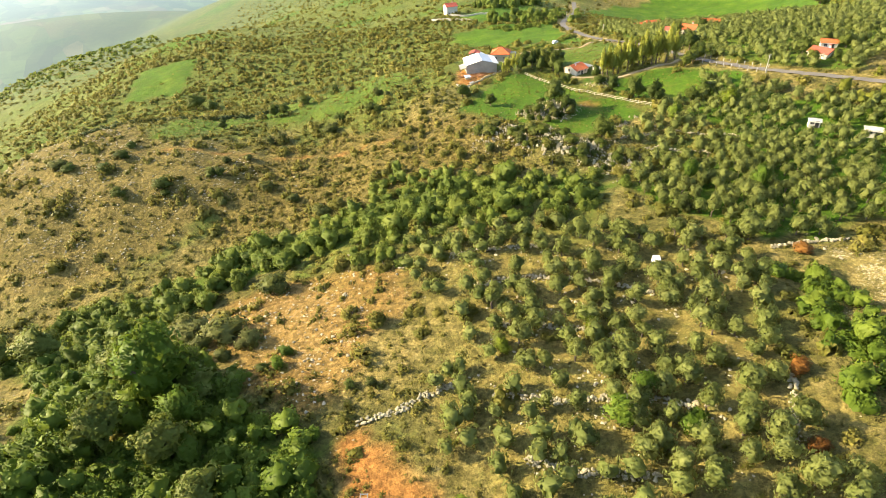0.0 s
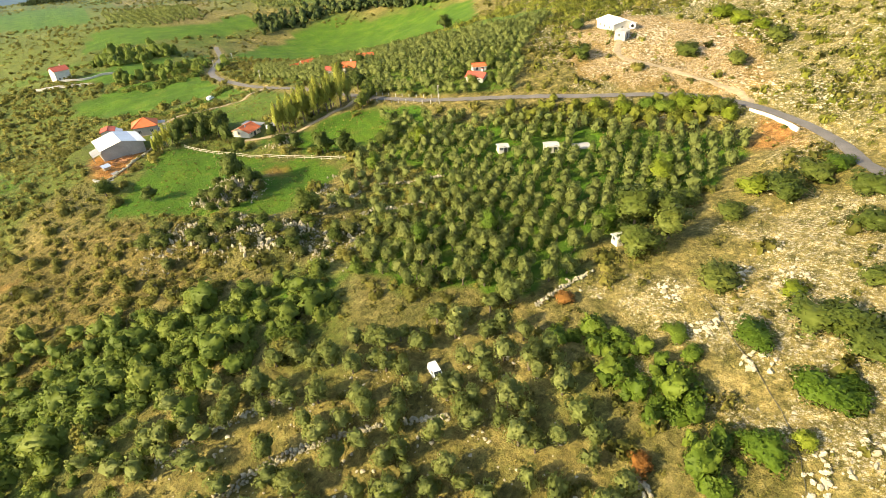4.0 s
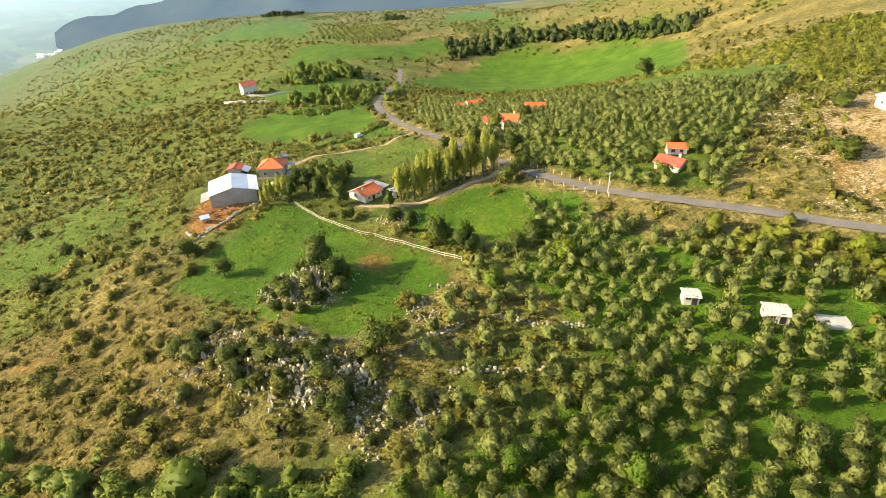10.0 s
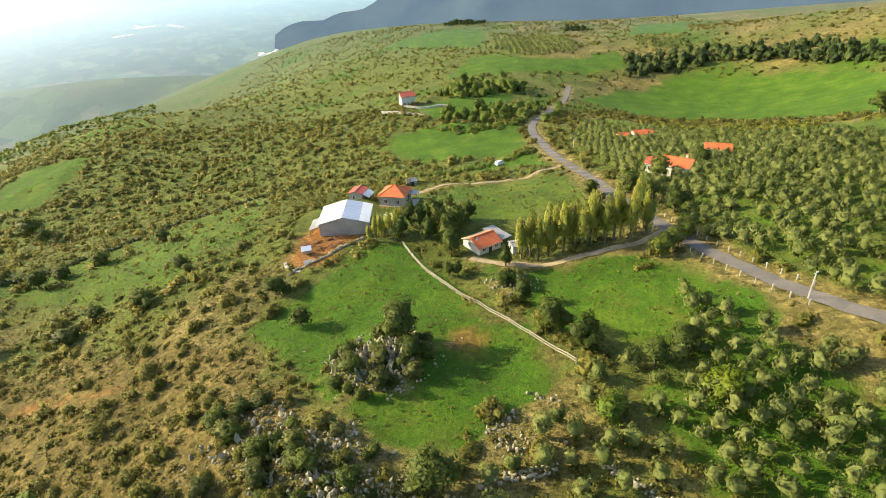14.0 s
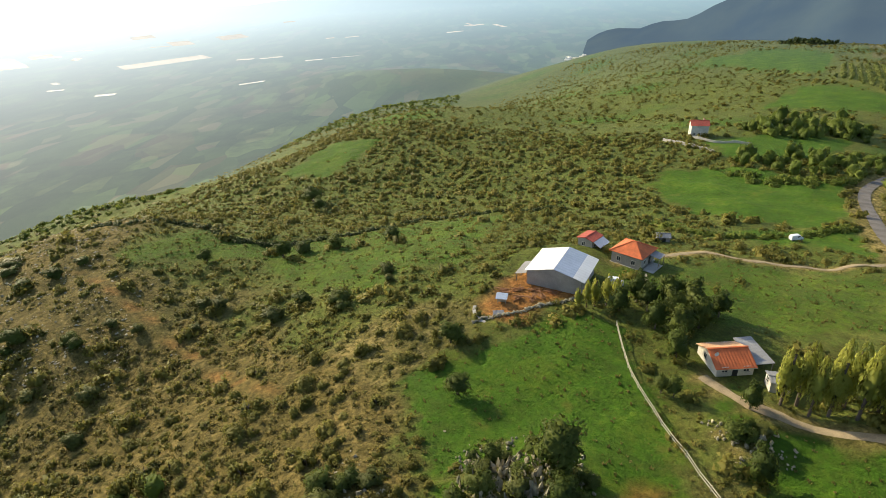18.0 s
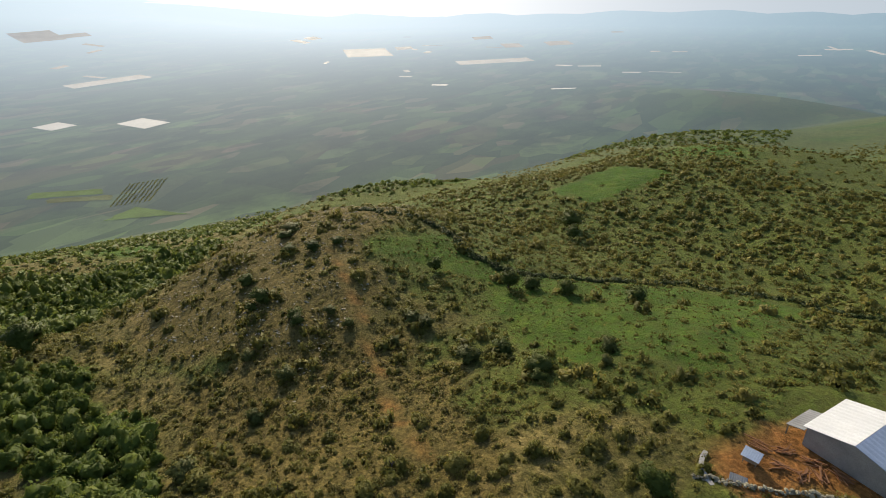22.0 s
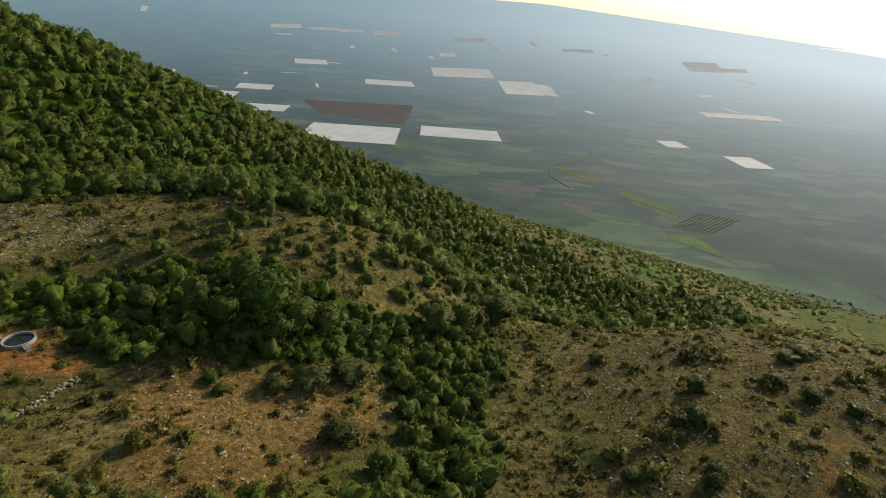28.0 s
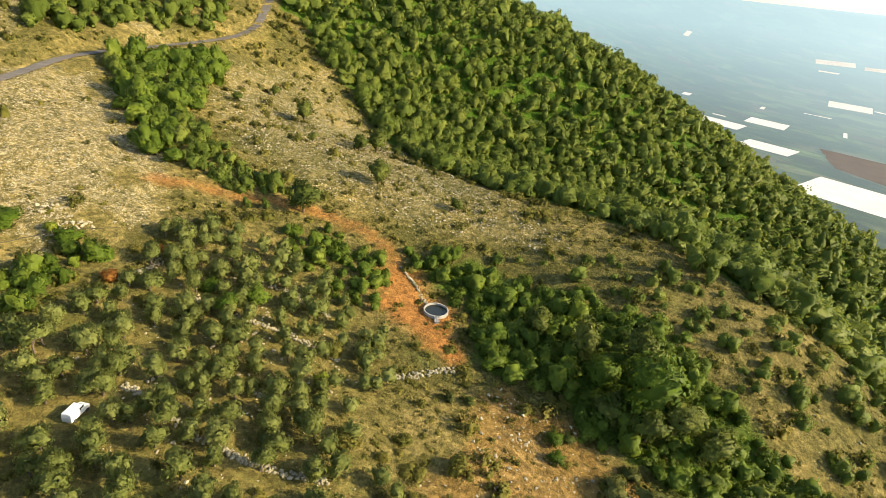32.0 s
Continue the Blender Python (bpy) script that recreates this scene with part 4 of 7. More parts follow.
def stem(height, radius, lean=0.1, sides=6, forks=3, seed=0):
    """A tapered trunk with limbs, triangles only."""
    r = np.random.RandomState(seed)
    V, F = [], []

    def tube(a, b, ra, rb):
        w = b - a
        u = np.cross(w, (0.3, 0.9, 0.1))
        u /= np.linalg.norm(u)
        q = np.cross(w, u)
        q /= np.linalg.norm(q)
        k = sum(len(x) for x in V)
        an = np.arange(sides) * 2 * np.pi / sides
        ring = np.cos(an)[:, None] * u + np.sin(an)[:, None] * q
        V.append(np.concatenate([a + ring * ra, b + ring * rb]))
        for i in range(sides):
            j = (i + 1) % sides
            F.extend([(k + i, k + j, k + sides + j), (k + i, k + sides + j, k + sides + i)])

    top = np.array([lean * height * 0.5, lean * height * 0.3, height * 0.55])
    tube(np.array([0, 0, -0.4]), top, radius, radius * 0.7)
    for _ in range(forks):
        a = r.uniform(0, 6.283)
        tip = top + np.array([math.cos(a) * height * 0.3, math.sin(a) * height * 0.3, height * r.uniform(0.3, 0.5)])
        tube(top, tip, radius * 0.6, radius * 0.25)
    return np.concatenate(V), np.array(F)


def scatter(name, moulds, places, mat, label, category):
    """One object of many plants: places is rows of x, y, size, height factor, sunk."""
    rnd = np.random.RandomState(len(places))
    V, F, K, N = [], [], [], []
    k = 0
    leafy = category not in ("stones", "grass")
    z = land(places[:, 0], places[:, 1])
    which = rnd.randint(len(moulds), size=len(places))
    for m, (mv, mf) in enumerate(moulds):
        sel = places[which == m]
        if not len(sel):
            continue
        a = rnd.uniform(0, 6.283, len(sel))
        c, s = np.cos(a)[:, None], np.sin(a)[:, None]
        size = sel[:, 2][:, None]
        x = (mv[:, 0] * c - mv[:, 1] * s) * size + sel[:, 0][:, None]
        y = (mv[:, 0] * s + mv[:, 1] * c) * size + sel[:, 1][:, None]
        zz = mv[:, 2] * size * sel[:, 3][:, None] + (z[which == m] + sel[:, 4])[:, None]
        V.append(np.stack([x, y, zz], -1).reshape(-1, 3))
        if leafy:
            mn = rounded(mv, m)
            N.append(np.stack([mn[:, 0] * c - mn[:, 1] * s, mn[:, 0] * s + mn[:, 1] * c, np.broadcast_to(mn[:, 2], x.shape)], -1).reshape(-1, 3))
        F.append((mf[None] + (k + np.arange(len(sel)) * len(mv))[:, None, None]).reshape(-1, 3))
        K.append(np.repeat(rnd.uniform(0, 1, len(sel)), len(mv)))
        k += len(sel) * len(mv)
    me = mesh_of(name, np.concatenate(V), np.concatenate(F), category != "stones", np.concatenate(N) if leafy else None)
    t = me.attributes.new("tint", "FLOAT", "POINT")
    t.data.foreach_set("value", np.concatenate(K).astype(np.float32))
    me.materials.append(mat)
    return tagged(new(name, me), label, category, kind="stuff")


def sown(lo, hi, step, seed, jitter=0.48):
    r = np.random.RandomState(seed)
    x, y = np.meshgrid(np.arange(lo[0], hi[0], step), np.arange(lo[1], hi[1], step))
    x = x.ravel() + r.uniform(-jitter, jitter, x.size) * step
    y = y.ravel() + r.uniform(-jitter, jitter, y.size) * step
    return x, y, r


def clear(x, y):
    """0 where nothing may grow: road, tracks, houses, yards."""
    m = np.ones(x.shape)
    for pts, w in ((ROAD, 4.2), (TRACK_HALL, 3.0), (TRACK_GROVE, 2.4), (TRACK_TANK, 2.6), (TRACK_FARM, 2.4), (TRACK_COTTAGE, 3.0), (TRACK_KNOLL, 2.0)):
        m *= far_from(path_at(pts), x, y)[0] > w
    for cx, cy, w in HOUSES:
        m *= np.hypot(x - cx, y - cy) > w
    for poly in (FARM_YARD,):
        m *= margin(poly, x, y) < 0.5
    return m


HOUSES = [(13, 257, 14), (55, 239, 9), (29, 269, 8), (21, 277, 6), (-15.2, 48.8, 5), (41.2, 97.6, 3.4), (105, 157, 4), (115, 148, 4.5), (124, 143, 4), (91, 102, 3.5), (198, 195, 16), (130, 200, 9), (112, 274, 8), (108, 281, 6), (131, 293, 7), (27, 296, 3), (123, 351, 6), (115, 351, 5), (194, 193, 9), (135, 380, 7), (143, 321, 6), (3, 480, 8)]


def rows_of(x, y, size, tall, sunk):
    return np.column_stack([x, y, size, tall, sunk])


# olives: in rows in the grove, looser on the terraces
def olive_places():
    x, y, r = sown((-30, 30), (250, 450), 3.75, 5, 0.17)
    a = 0.6
    ca, sa = math.cos(a), math.sin(a)
    cx, cy = 100, 150
    x, y = cx + (x - cx) * ca - (y - cy) * sa, cy + (x - cx) * sa + (y - cy) * ca
    g = np.maximum(margin(GROVE, x, y), margin(GROVE_NORTH, x, y))
    keep = (g > 0) & (r.uniform(size=x.size) < 0.95 - 0.25 * (ripple(x, y, 30, 33) > 0.75))
    x2, y2, r2 = sown((-40, 20), (120, 200), 4.6, 6, 0.42)
    t = margin(TERRACES, x2, y2)
    open_wood = ((x2 > 48) & (y2 > 130) & (y2 < 196) & (x2 < 112) & (margin(GROVE, x2, y2) < 0) & (margin(MEADOW, x2, y2) < -3) & (margin(LAWN, x2, y2) < -2))
    keep2 = ((t > 0) & (r2.uniform(size=x2.size) < 0.92)) | (open_wood & (r2.uniform(size=x2.size) < 0.7))
    x, y = np.concatenate([x[keep], x2[keep2]]), np.concatenate([y[keep], y2[keep2]])
    ok = clear(x, y) > 0
    x, y = x[ok], y[ok]
    s = np.random.RandomState(7).uniform(1.4, 2.05, x.size) * np.where(margin(TERRACES, x, y) > 0, 1.36, 1.12)
    tall = np.random.RandomState(8).uniform(0.92, 1.25, x.size) * np.where(margin(TERRACES, x, y) > 0, 0.9, 1.0)
    return rows_of(x, y, s, tall, np.full(x.size, 0.5))


SCRUB_SHARE = ((MEADOW, 0), (LAWN, 0.03), (FIELD_NORTH, 0.0), (FIELD_LOW, 0.1), (FIELD_FLAT, 0.01), (PASTURE, 0.42), (PASTURE_LOW, 0.12), (GROVE, 0.24), (GROVE_NORTH, 0.10), (TERRACES, 0.22), (SCREE, 0.5), (STONY_EAST, 0.26), (STONY_SOUTH, 0.3), (GULLY_SOUTH, 0.3), (LANE_TREES, 0.2), (STONY_SLOPE, 0.62), (GRAVEL, 0.3), (KNOLL, 0.7), (BROWN, 0.9), (GULLY_SIDE, 0.6), (WOOD_EAST, 0.2), (HEDGE, 0.0), (ROAD_BUSHES, 0.2), (HALL_YARD, 0.2), (FARM_GRASS, 0.16), (FOREST, 0.0), (MACCHIA, 0.3), (THICKET, 0.3), (THICKET_TANK, 0.3))


def scrub_share(x, y):
    """How much of the ground the scrub covers at x, y."""
    d = np.full(x.shape, 0.95)
    for poly, k in SCRUB_SHARE:
        m = soft(margin(poly, x, y) + 2.5 * ripple(x, y, 12, 54), 4)
        d = d * (1 - m) + k * m
    d = np.where((x > 95) & (y < 190) & (margin(GROVE, x, y) < 0), np.minimum(d, 0.62), d)
    for poly in FAR_FIELDS + FAR_GROVES:
        d = np.where(margin(poly, x, y) > -2, 0.0, d)
    return d * clear(x, y)


def shrubs(lo, hi, step, seed, least, most, patch, share=1.0, skip=None):
    """Shrubs in drifts with gaps: rows for scatter."""
    x, y, r = sown(lo, hi, step, seed)
    d = scrub_share(x, y) * share
    drift = 0.5 + 0.55 * ripple(x, y, patch, seed + 1) + 0.45 * ripple(x, y, patch * 0.33, seed + 2)
    keep = r.uniform(size=x.size) < d * np.clip(0.35 + 0.9 * drift * d + 0.5 * (d - 0.5), 0, 1.1)
    if skip is not None:
        keep &= ~((x > skip[0]) & (x < skip[1]) & (y > skip[2]) & (y < skip[3]))
    x, y, drift = x[keep], y[keep], drift[keep]
    s = (least + (most - least) * r.uniform(size=x.size) ** 2.4) * (0.85 + 0.3 * np.clip(drift, 0, 1))
    return rows_of(x, y, s, r.uniform(0.7, 1.35, x.size), np.full(x.size, -0.06))


OLIVE_MOULDS = [crown(100 + i, 11, 560, 0.10, 3, 1.05, 0.16, (0.35, 0.72), (0.26, 0.46), (0.62, 0.88), False, True) for i in range(4)]
SHRUB_MOULDS = [clump(200 + i, 6, 60, 0.19, 0.9, False, i % 3 > 0) for i in range(6)]
LOW_MOULDS = [clump(220 + i, 5, 44, 0.16, 0.8, False, True) for i in range(6)]
FAR_MOULDS = [clump(250 + i, 3, 20, 0.36, 0.8, False, True) for i in range(5)]
SCRUB_MOULDS = [crown(210 + i, 12, 190, 0.105, 2, 0.95, 0.1, (0.3, 0.75), (0.28, 0.46), (0.75, 0.98)) for i in range(4)] + [clump(240 + i, 7, 180, 0.115, 1.1) for i in range(4)]
TREE_MOULDS = [crown(300 + i, 12, 150, 0.13, 2, 1.05, 0.1, (0.35, 0.8), (0.28, 0.46), (0.8, 1.0)) for i in range(4)]

olives = olive_places()
near_first = np.argsort(np.hypot(olives[:, 0] - 60, olives[:, 1] - 95))
scatter("olive_grove", [crown(110 + i, 10, 130, 0.15, 2, 1.05, 0.16, (0.35, 0.7), (0.28, 0.48), (0.62, 0.88), False, True) for i in range(5)], olives[near_first[280:]], OLIVE_LEAF, "grey-green olive trees in rows on the grove beside the lane", "olive trees")
bush = shrubs((-260, -150), (260, 470), 4.6, 11, 0.9, 3.0, 24)
near_bush = np.argsort(np.hypot(bush[:, 0] - 15, (bush[:, 1] - 150) * 0.8))
scatter("scrub", SHRUB_MOULDS, bush[near_bush[260:]], SCRUB_LEAF, "olive-green maquis shrubs grown together over the hillside", "scrub")
scatter("undergrowth", LOW_MOULDS, shrubs((-150, -60), (190, 330), 2.35, 14, 0.4, 1.6, 15), SCRUB_LEAF, "low yellow-green scrub and herbs covering the stony slopes", "scrub")


def rough_slope():
    x, y, r = sown((-85, 142), (35, 212), 1.75, 19)
    k = (margin(BROWN, x, y) + 5 * ripple(x, y, 14, 20) > -3) & (clear(x, y) > 0) & (margin(MEADOW, x, y) < -1) & (r.uniform(size=x.size) < 0.62 + 0.4 * ripple(x, y, 9, 22))
    x, y = x[k], y[k]
    return rows_of(x, y, 0.45 + 1.1 * r.uniform(size=x.size) ** 2, r.uniform(0.7, 1.3, x.size), np.full(x.size, -0.08))


scatter("brown_scrub", LOW_MOULDS, rough_slope(), BROWN_LEAF, "brownish autumn scrub and dry herbs on the slope below the meadow", "scrub")
scatter("outer_scrub", FAR_MOULDS, shrubs((-430, -150), (330, 480), 4.9, 17, 1.0, 2.9, 30, 0.95, (-150, 190, -60, 330)), SCRUB_LEAF, "scrub over the outer slopes of the hill", "scrub")


def dense(poly, step, seed, lo, hi, name, moulds, mat, label, category, tall=1.1, sunk=-0.3, reach=None):
    p = np.array(poly)
    x, y, r = sown(p.min(0), p.max(0), step, seed)
    k = (margin(poly, x, y) + 2 * ripple(x, y, 12, seed) > 0) & (clear(x, y) > 0)
    if reach:
        away = np.hypot(x, y - 80)
        k &= (away >= reach[0]) & (away < reach[1])
    x, y = x[k], y[k]
    return scatter(name, moulds, rows_of(x, y, lo + (hi - lo) * r.uniform(size=x.size) ** 1.6, r.uniform(0.7, 1.35, x.size) * tall, np.full(x.size, sunk)), mat, label, category)


dense(FOREST, 4.5, 61, 2.4, 5.4, "forest", [crown(320 + i, 14, 170, 0.115, 2, 1.15, 0.1, (0.35, 0.8), (0.28, 0.46), (0.75, 1.0)) for i in range(6)], FOREST_LEAF, "dense broadleaf wood covering the steep hillside", "forest", 0.85, -0.3, (0, 235))
dense(FOREST, 6.2, 161, 3.0, 6.2, "far_forest", [crown(330 + i, 9, 44, 0.22, 1, 1.1, 0.1, (0.4, 0.85), (0.3, 0.5), (0.85, 1.05)) for i in range(5)], FOREST_LEAF, "far part of the broadleaf wood falling to the plain", "forest", 0.85, -0.3, (235, 900))
dense(WOOD_EAST, 4.6, 65, 1.7, 3.4, "hill_wood", SHRUB_MOULDS, POPLAR_LEAF, "yellow-green young wood on the hill above the olive grove", "wood")
dense(TREES_NORTH, 7.0, 66, 3.0, 5.0, "field_trees", TREE_MOULDS, DARK_LEAF, "dark trees along the far edge of the meadow", "trees")
dense(TREES_LANE, 6.5, 67, 2.0, 3.6, "lane_trees", TREE_MOULDS, FOREST_LEAF, "green trees round the bend of the lane", "trees")
dense(HEDGE, 2.5, 68, 1.4, 2.8, "bramble_hedge", SCRUB_MOULDS, BRIGHT_LEAF, "broad bright green bramble hedge between the terraces and the stony slope", "hedge")
dense(ROAD_BUSHES, 3.2, 69, 1.5, 2.8, "roadside_bushes", SCRUB_MOULDS, POPLAR_LEAF, "yellow-green bushes along the lane above the grove", "bushes")
dense(THICKET, 2.9, 62, 1.4, 3.6, "thicket", SCRUB_MOULDS, FOREST_LEAF, "green thicket along the gully", "thicket")
dense(MACCHIA, 2.9, 63, 1.4, 3.6, "macchia", SCRUB_MOULDS, BRIGHT_LEAF, "dense green bushes filling the gully beside the tank", "bushes")
dense(GULLY_SIDE, 6.2, 70, 1.2, 3.4, "gully_bushes", SCRUB_MOULDS, FOREST_LEAF, "green bushes and small trees on the side of the gully", "bushes")
dense(GULLY_SOUTH, 3.2, 171, 1.6, 3.6, "gully_thicket", SCRUB_MOULDS, FOREST_LEAF, "green bushes along the gully below the lane", "bushes")
dense([(100, -45), (92, -62), (80, -88), (73, -80), (67, -24), (58, 14), (66, 16), (78, -4), (90, -24)], 3.6, 173, 1.8, 4.2, "wayside_trees", TREE_MOULDS, BRIGHT_LEAF, "bright green trees and bushes between the lane and the scree", "trees")
dense([(-24, 168), (3, 152), (14, 138), (21, 123), (6, 118), (-10, 112), (-26, 116)], 3.7, 174, 1.2, 3.0, "slope_bushes", SCRUB_MOULDS, FOREST_LEAF, "green bushes on the slope over the gully", "bushes")
dense(LANE_TREES, 4.6, 172, 2.2, 4.4, "lane_wood", TREE_MOULDS, FOREST_LEAF, "green trees beside the lane over the scree", "trees")
dense(THICKET_TANK, 3.0, 64, 1.3, 2.8, "bramble_thicket", SCRUB_MOULDS, BRIGHT_LEAF, "bright green bushes beside the dirt track", "bushes")


def far_scrub():
    x, y, r = sown((-420, 430), (430, 1300), 7.2, 71)
    d = 0.7 + 0.5 * ripple(x, y, 70, 72)
    for poly in [FIELD_FLAT, FIELD_FAR] + FAR_FIELDS + FAR_GROVES:
        d = np.where(margin(poly, x, y) > -3, 0.0, d)
    k = (r.uniform(size=x.size) < d) & (clear(x, y) > 0)
    x, y = x[k], y[k]
    return rows_of(x, y, 1.1 + 2.4 * r.uniform(size=x.size) ** 2, r.uniform(0.8, 1.3, x.size), np.full(x.size, -0.3))


def foot_scrub():
    x, y, r = sown((-950, -150), (-425, 950), 12.0, 75)
    k = (r.uniform(size=x.size) < 0.6 + 0.5 * ripple(x, y, 80, 76)) & (land(x, y) > -235)
    x, y = x[k], y[k]
    return rows_of(x, y, r.uniform(2.0, 5.0, x.size), r.uniform(0.5, 0.8, x.size), np.full(x.size, -0.4))


dense([(-860, 860), (-780, 1080), (-600, 1150), (-480, 960), (-520, 760), (-680, 700)], 15, 150, 3.5, 7.0, "shoulder_wood", FAR_MOULDS, FOREST_LEAF, "thicket over the far shoulder of the ridge", "wood", 0.9)
dense([(-420, 20), (-400, -140), (-700, -260), (-900, -150), (-860, 60), (-950, 250), (-900, 420), (-700, 260), (-560, 200), (-440, 150)], 12, 146, 3.0, 6.5, "foot_wood", FAR_MOULDS, FOREST_LEAF, "low wood and thicket over the foot of the hill", "wood", 1.0)
dense([(226, 115), (240, 108), (232, 92), (190, 82), (180, 92), (204, 113)], 3.4, 148, 1.2, 2.8, "bank_bushes", LOW_MOULDS, POPLAR_LEAF, "yellow-green bushes on the bank above the lane", "bushes")
dense([(196, 214), (186, 222), (242, 275), (300, 330), (330, 340), (290, 232), (268, 206), (232, 210)], 3.6, 147, 1.4, 3.2, "hilltop_bushes", LOW_MOULDS, POPLAR_LEAF, "yellow-green bushes on the hillside behind the hall", "bushes")
scatter("foot_scrub", FAR_MOULDS, foot_scrub(), SCRUB_LEAF, "scrub over the foothills towards the plain", "scrub")
scatter("distant_scrub", FAR_MOULDS, far_scrub(), SCRUB_LEAF, "scrub and trees dotted over the ridge to the north", "scrub")


def hedge_rows(pts, step, wide, lo, hi, seed):
    """Shrubs strung along a line."""
    r = np.random.RandomState(seed)
    q = path_at(pts, step)
    q = np.repeat(q, 2, 0) + r.normal(size=(len(q) * 2, 2)) * wide
    return rows_of(q[:, 0], q[:, 1], r.uniform(lo, hi, len(q)), r.uniform(0.8, 1.3, len(q)), np.full(len(q), -0.1))


scatter("pasture_hedge", SHRUB_MOULDS, hedge_rows([(-150, 214), (-128, 239), (-103, 241), (-89, 252), (-79, 269), (-72, 300), (-51, 321), (-38, 326), (-20, 334)], 1.6, 0.7, 1.0, 2.0, 61), DARK_LEAF, "dark overgrown wall along the top of the pasture", "hedge")
scatter("field_hedge", SHRUB_MOULDS, hedge_rows([(16, 322), (23, 318), (29, 313), (37, 312), (46, 315), (60, 325), (74, 341)], 1.3, 0.9, 1.0, 2.2, 62), FOREST_LEAF, "dark green hedge below the north field", "hedge")
scatter("field_bushes", SHRUB_MOULDS, hedge_rows([(30, 400), (43, 394), (52, 395), (66, 401), (74, 408)], 1.5, 2.6, 1.5, 3.2, 63), FOREST_LEAF, "green bushes at the upper edge of the north field", "bushes")


def east_shrubs():
    x, y, r = sown((118, 0), (340, 330), 3.3, 95)
    d, k = far_from(path_at(ROAD), x, y)
    side = x - path_at(ROAD)[k][:, 0]
    share = 0.42 + 0.5 * ripple(x, y, 42, 96) + 0.45 * ripple(x, y, 14, 97)
    share = np.where(margin(HALL_YARD, x, y) > 0, share * 0.35, share)
    share = np.where(margin(GROVE_NORTH, x, y) > -2, 0.0, share) * (((side > 0) | (x > 175)) & (x > 112 + 0.12 * np.abs(y - 60)))
    keep = (r.uniform(size=x.size) < share) & (clear(x, y) > 0) & (margin(GROVE, x, y) < -2)
    x, y = x[keep], y[keep]
    return rows_of(x, y, 0.8 + 2.2 * r.uniform(size=x.size) ** 2, r.uniform(0.8, 1.4, x.size), np.full(x.size, -0.1))


scatter("hillside_shrubs", LOW_MOULDS, east_shrubs(), POPLAR_LEAF, "yellow-green shrubs over the white stony hillside above the lane", "shrubs")


def far_groves():
    rows = []
    for i, poly in enumerate(FAR_GROVES):
        q = np.array(poly, float)
        x, y, r = sown(q.min(0), q.max(0), 7.0, 130 + i, 0.15)
        k = margin(poly, x, y) > 0
        rows.append(rows_of(x[k], y[k], r.uniform(2.0, 2.9, k.sum()), r.uniform(0.9, 1.2, k.sum()), np.full(k.sum(), 0.2)))
    return np.concatenate(rows)


scatter("orchard", FAR_MOULDS, orchard(), POPLAR_LEAF, "rows of young fruit trees on the valley floor", "orchard")
scatter("far_grove", [crown(410 + i, 5, 26, 0.42, 1, 0.85) for i in range(3)], far_groves(), OLIVE_LEAF, "rows of olive trees on the far ridge", "olive trees")
dense([(-720, 300), (-690, 400), (-580, 450), (-480, 430), (-500, 320), (-600, 270)], 12, 145, 3.0, 6.5, "spur_trees", FAR_MOULDS, FOREST_LEAF, "dark trees on a low spur above the plain", "trees", 1.2)
dense([(205, 700), (200, 660), (235, 640), (260, 690)], 8, 141, 3.5, 6.0, "ridge_trees", FAR_MOULDS, DARK_LEAF, "dark trees on the far ridge", "trees", 1.5)
dense([(-20, 1200), (40, 1190), (60, 1260), (0, 1280)], 8, 142, 4.0, 7.0, "skyline_trees", FAR_MOULDS, DARK_LEAF, "dark trees on the skyline of the ridge", "trees", 1.5)
dense([(180, 1020), (225, 1030), (220, 1075), (185, 1070)], 8, 143, 4.0, 7.0, "copse", FAR_MOULDS, DARK_LEAF, "dark copse on the far ridge", "trees", 1.5)
dense([(20, 490), (45, 480), (90, 520), (80, 560), (30, 530)], 7, 144, 2.5, 4.5, "garden_trees", TREE_MOULDS, FOREST_LEAF, "green trees round the ridge house", "trees", 1.2)


# single olives near the path of the drone
def part(name, mesh, mat, parent, label=""):
    ob = new(name, mesh)
    if mat is not None and not mesh.materials:
        mesh.materials.append(mat)
    ob.parent = parent
    return tagged(ob, label)


def tree_model(name, mould, trunk, scale, lift, leaf, label, category, group=""):
    """A tree of unit mould scaled to size: an Empty with trunk and crown."""
    top = new(name)
    tv, tf = trunk
    part("trunk", mesh_of("trunk", tv, tf), BARK, top)
    cv, cf = mould
    part("crown", mesh_of("crown", cv * np.array(scale) + np.array((0, 0, lift)), cf, True, rounded(cv)), leaf, top)
    return tagged(top, label, category, group)

OLIVE_ONE = leaf_mat("olive_tree_leaf", (0.125, 0.16, 0.042), (0.205, 0.24, 0.065), (0.29, 0.315, 0.10), 0.45, True)
models = [tree_model("olive_tree", OLIVE_MOULDS[i], stem(0.95, 0.10, 0.2, 6, 3, i), (1, 1, 1), 0.3, OLIVE_ONE, "grey-green olive tree with a gnarled trunk on the grove", "olive tree", "olives of the grove") for i in range(4)]
turn = np.random.RandomState(77).uniform(0, 360, 280)
for i, j in enumerate(near_first[:280]):
    x, y, s, tall, _ = olives[j]
    m = Matrix.Translation((x, y, ground(x, y))) @ Matrix.Rotation(radians(turn[i]), 4, "Z") @ Matrix.Diagonal((s, s, s * tall, 1))
    if i < 4:
        models[i].matrix_basis = m
    else:
        ob = copy_thing(models[i % 4], m)
        ob.matrix_basis = m

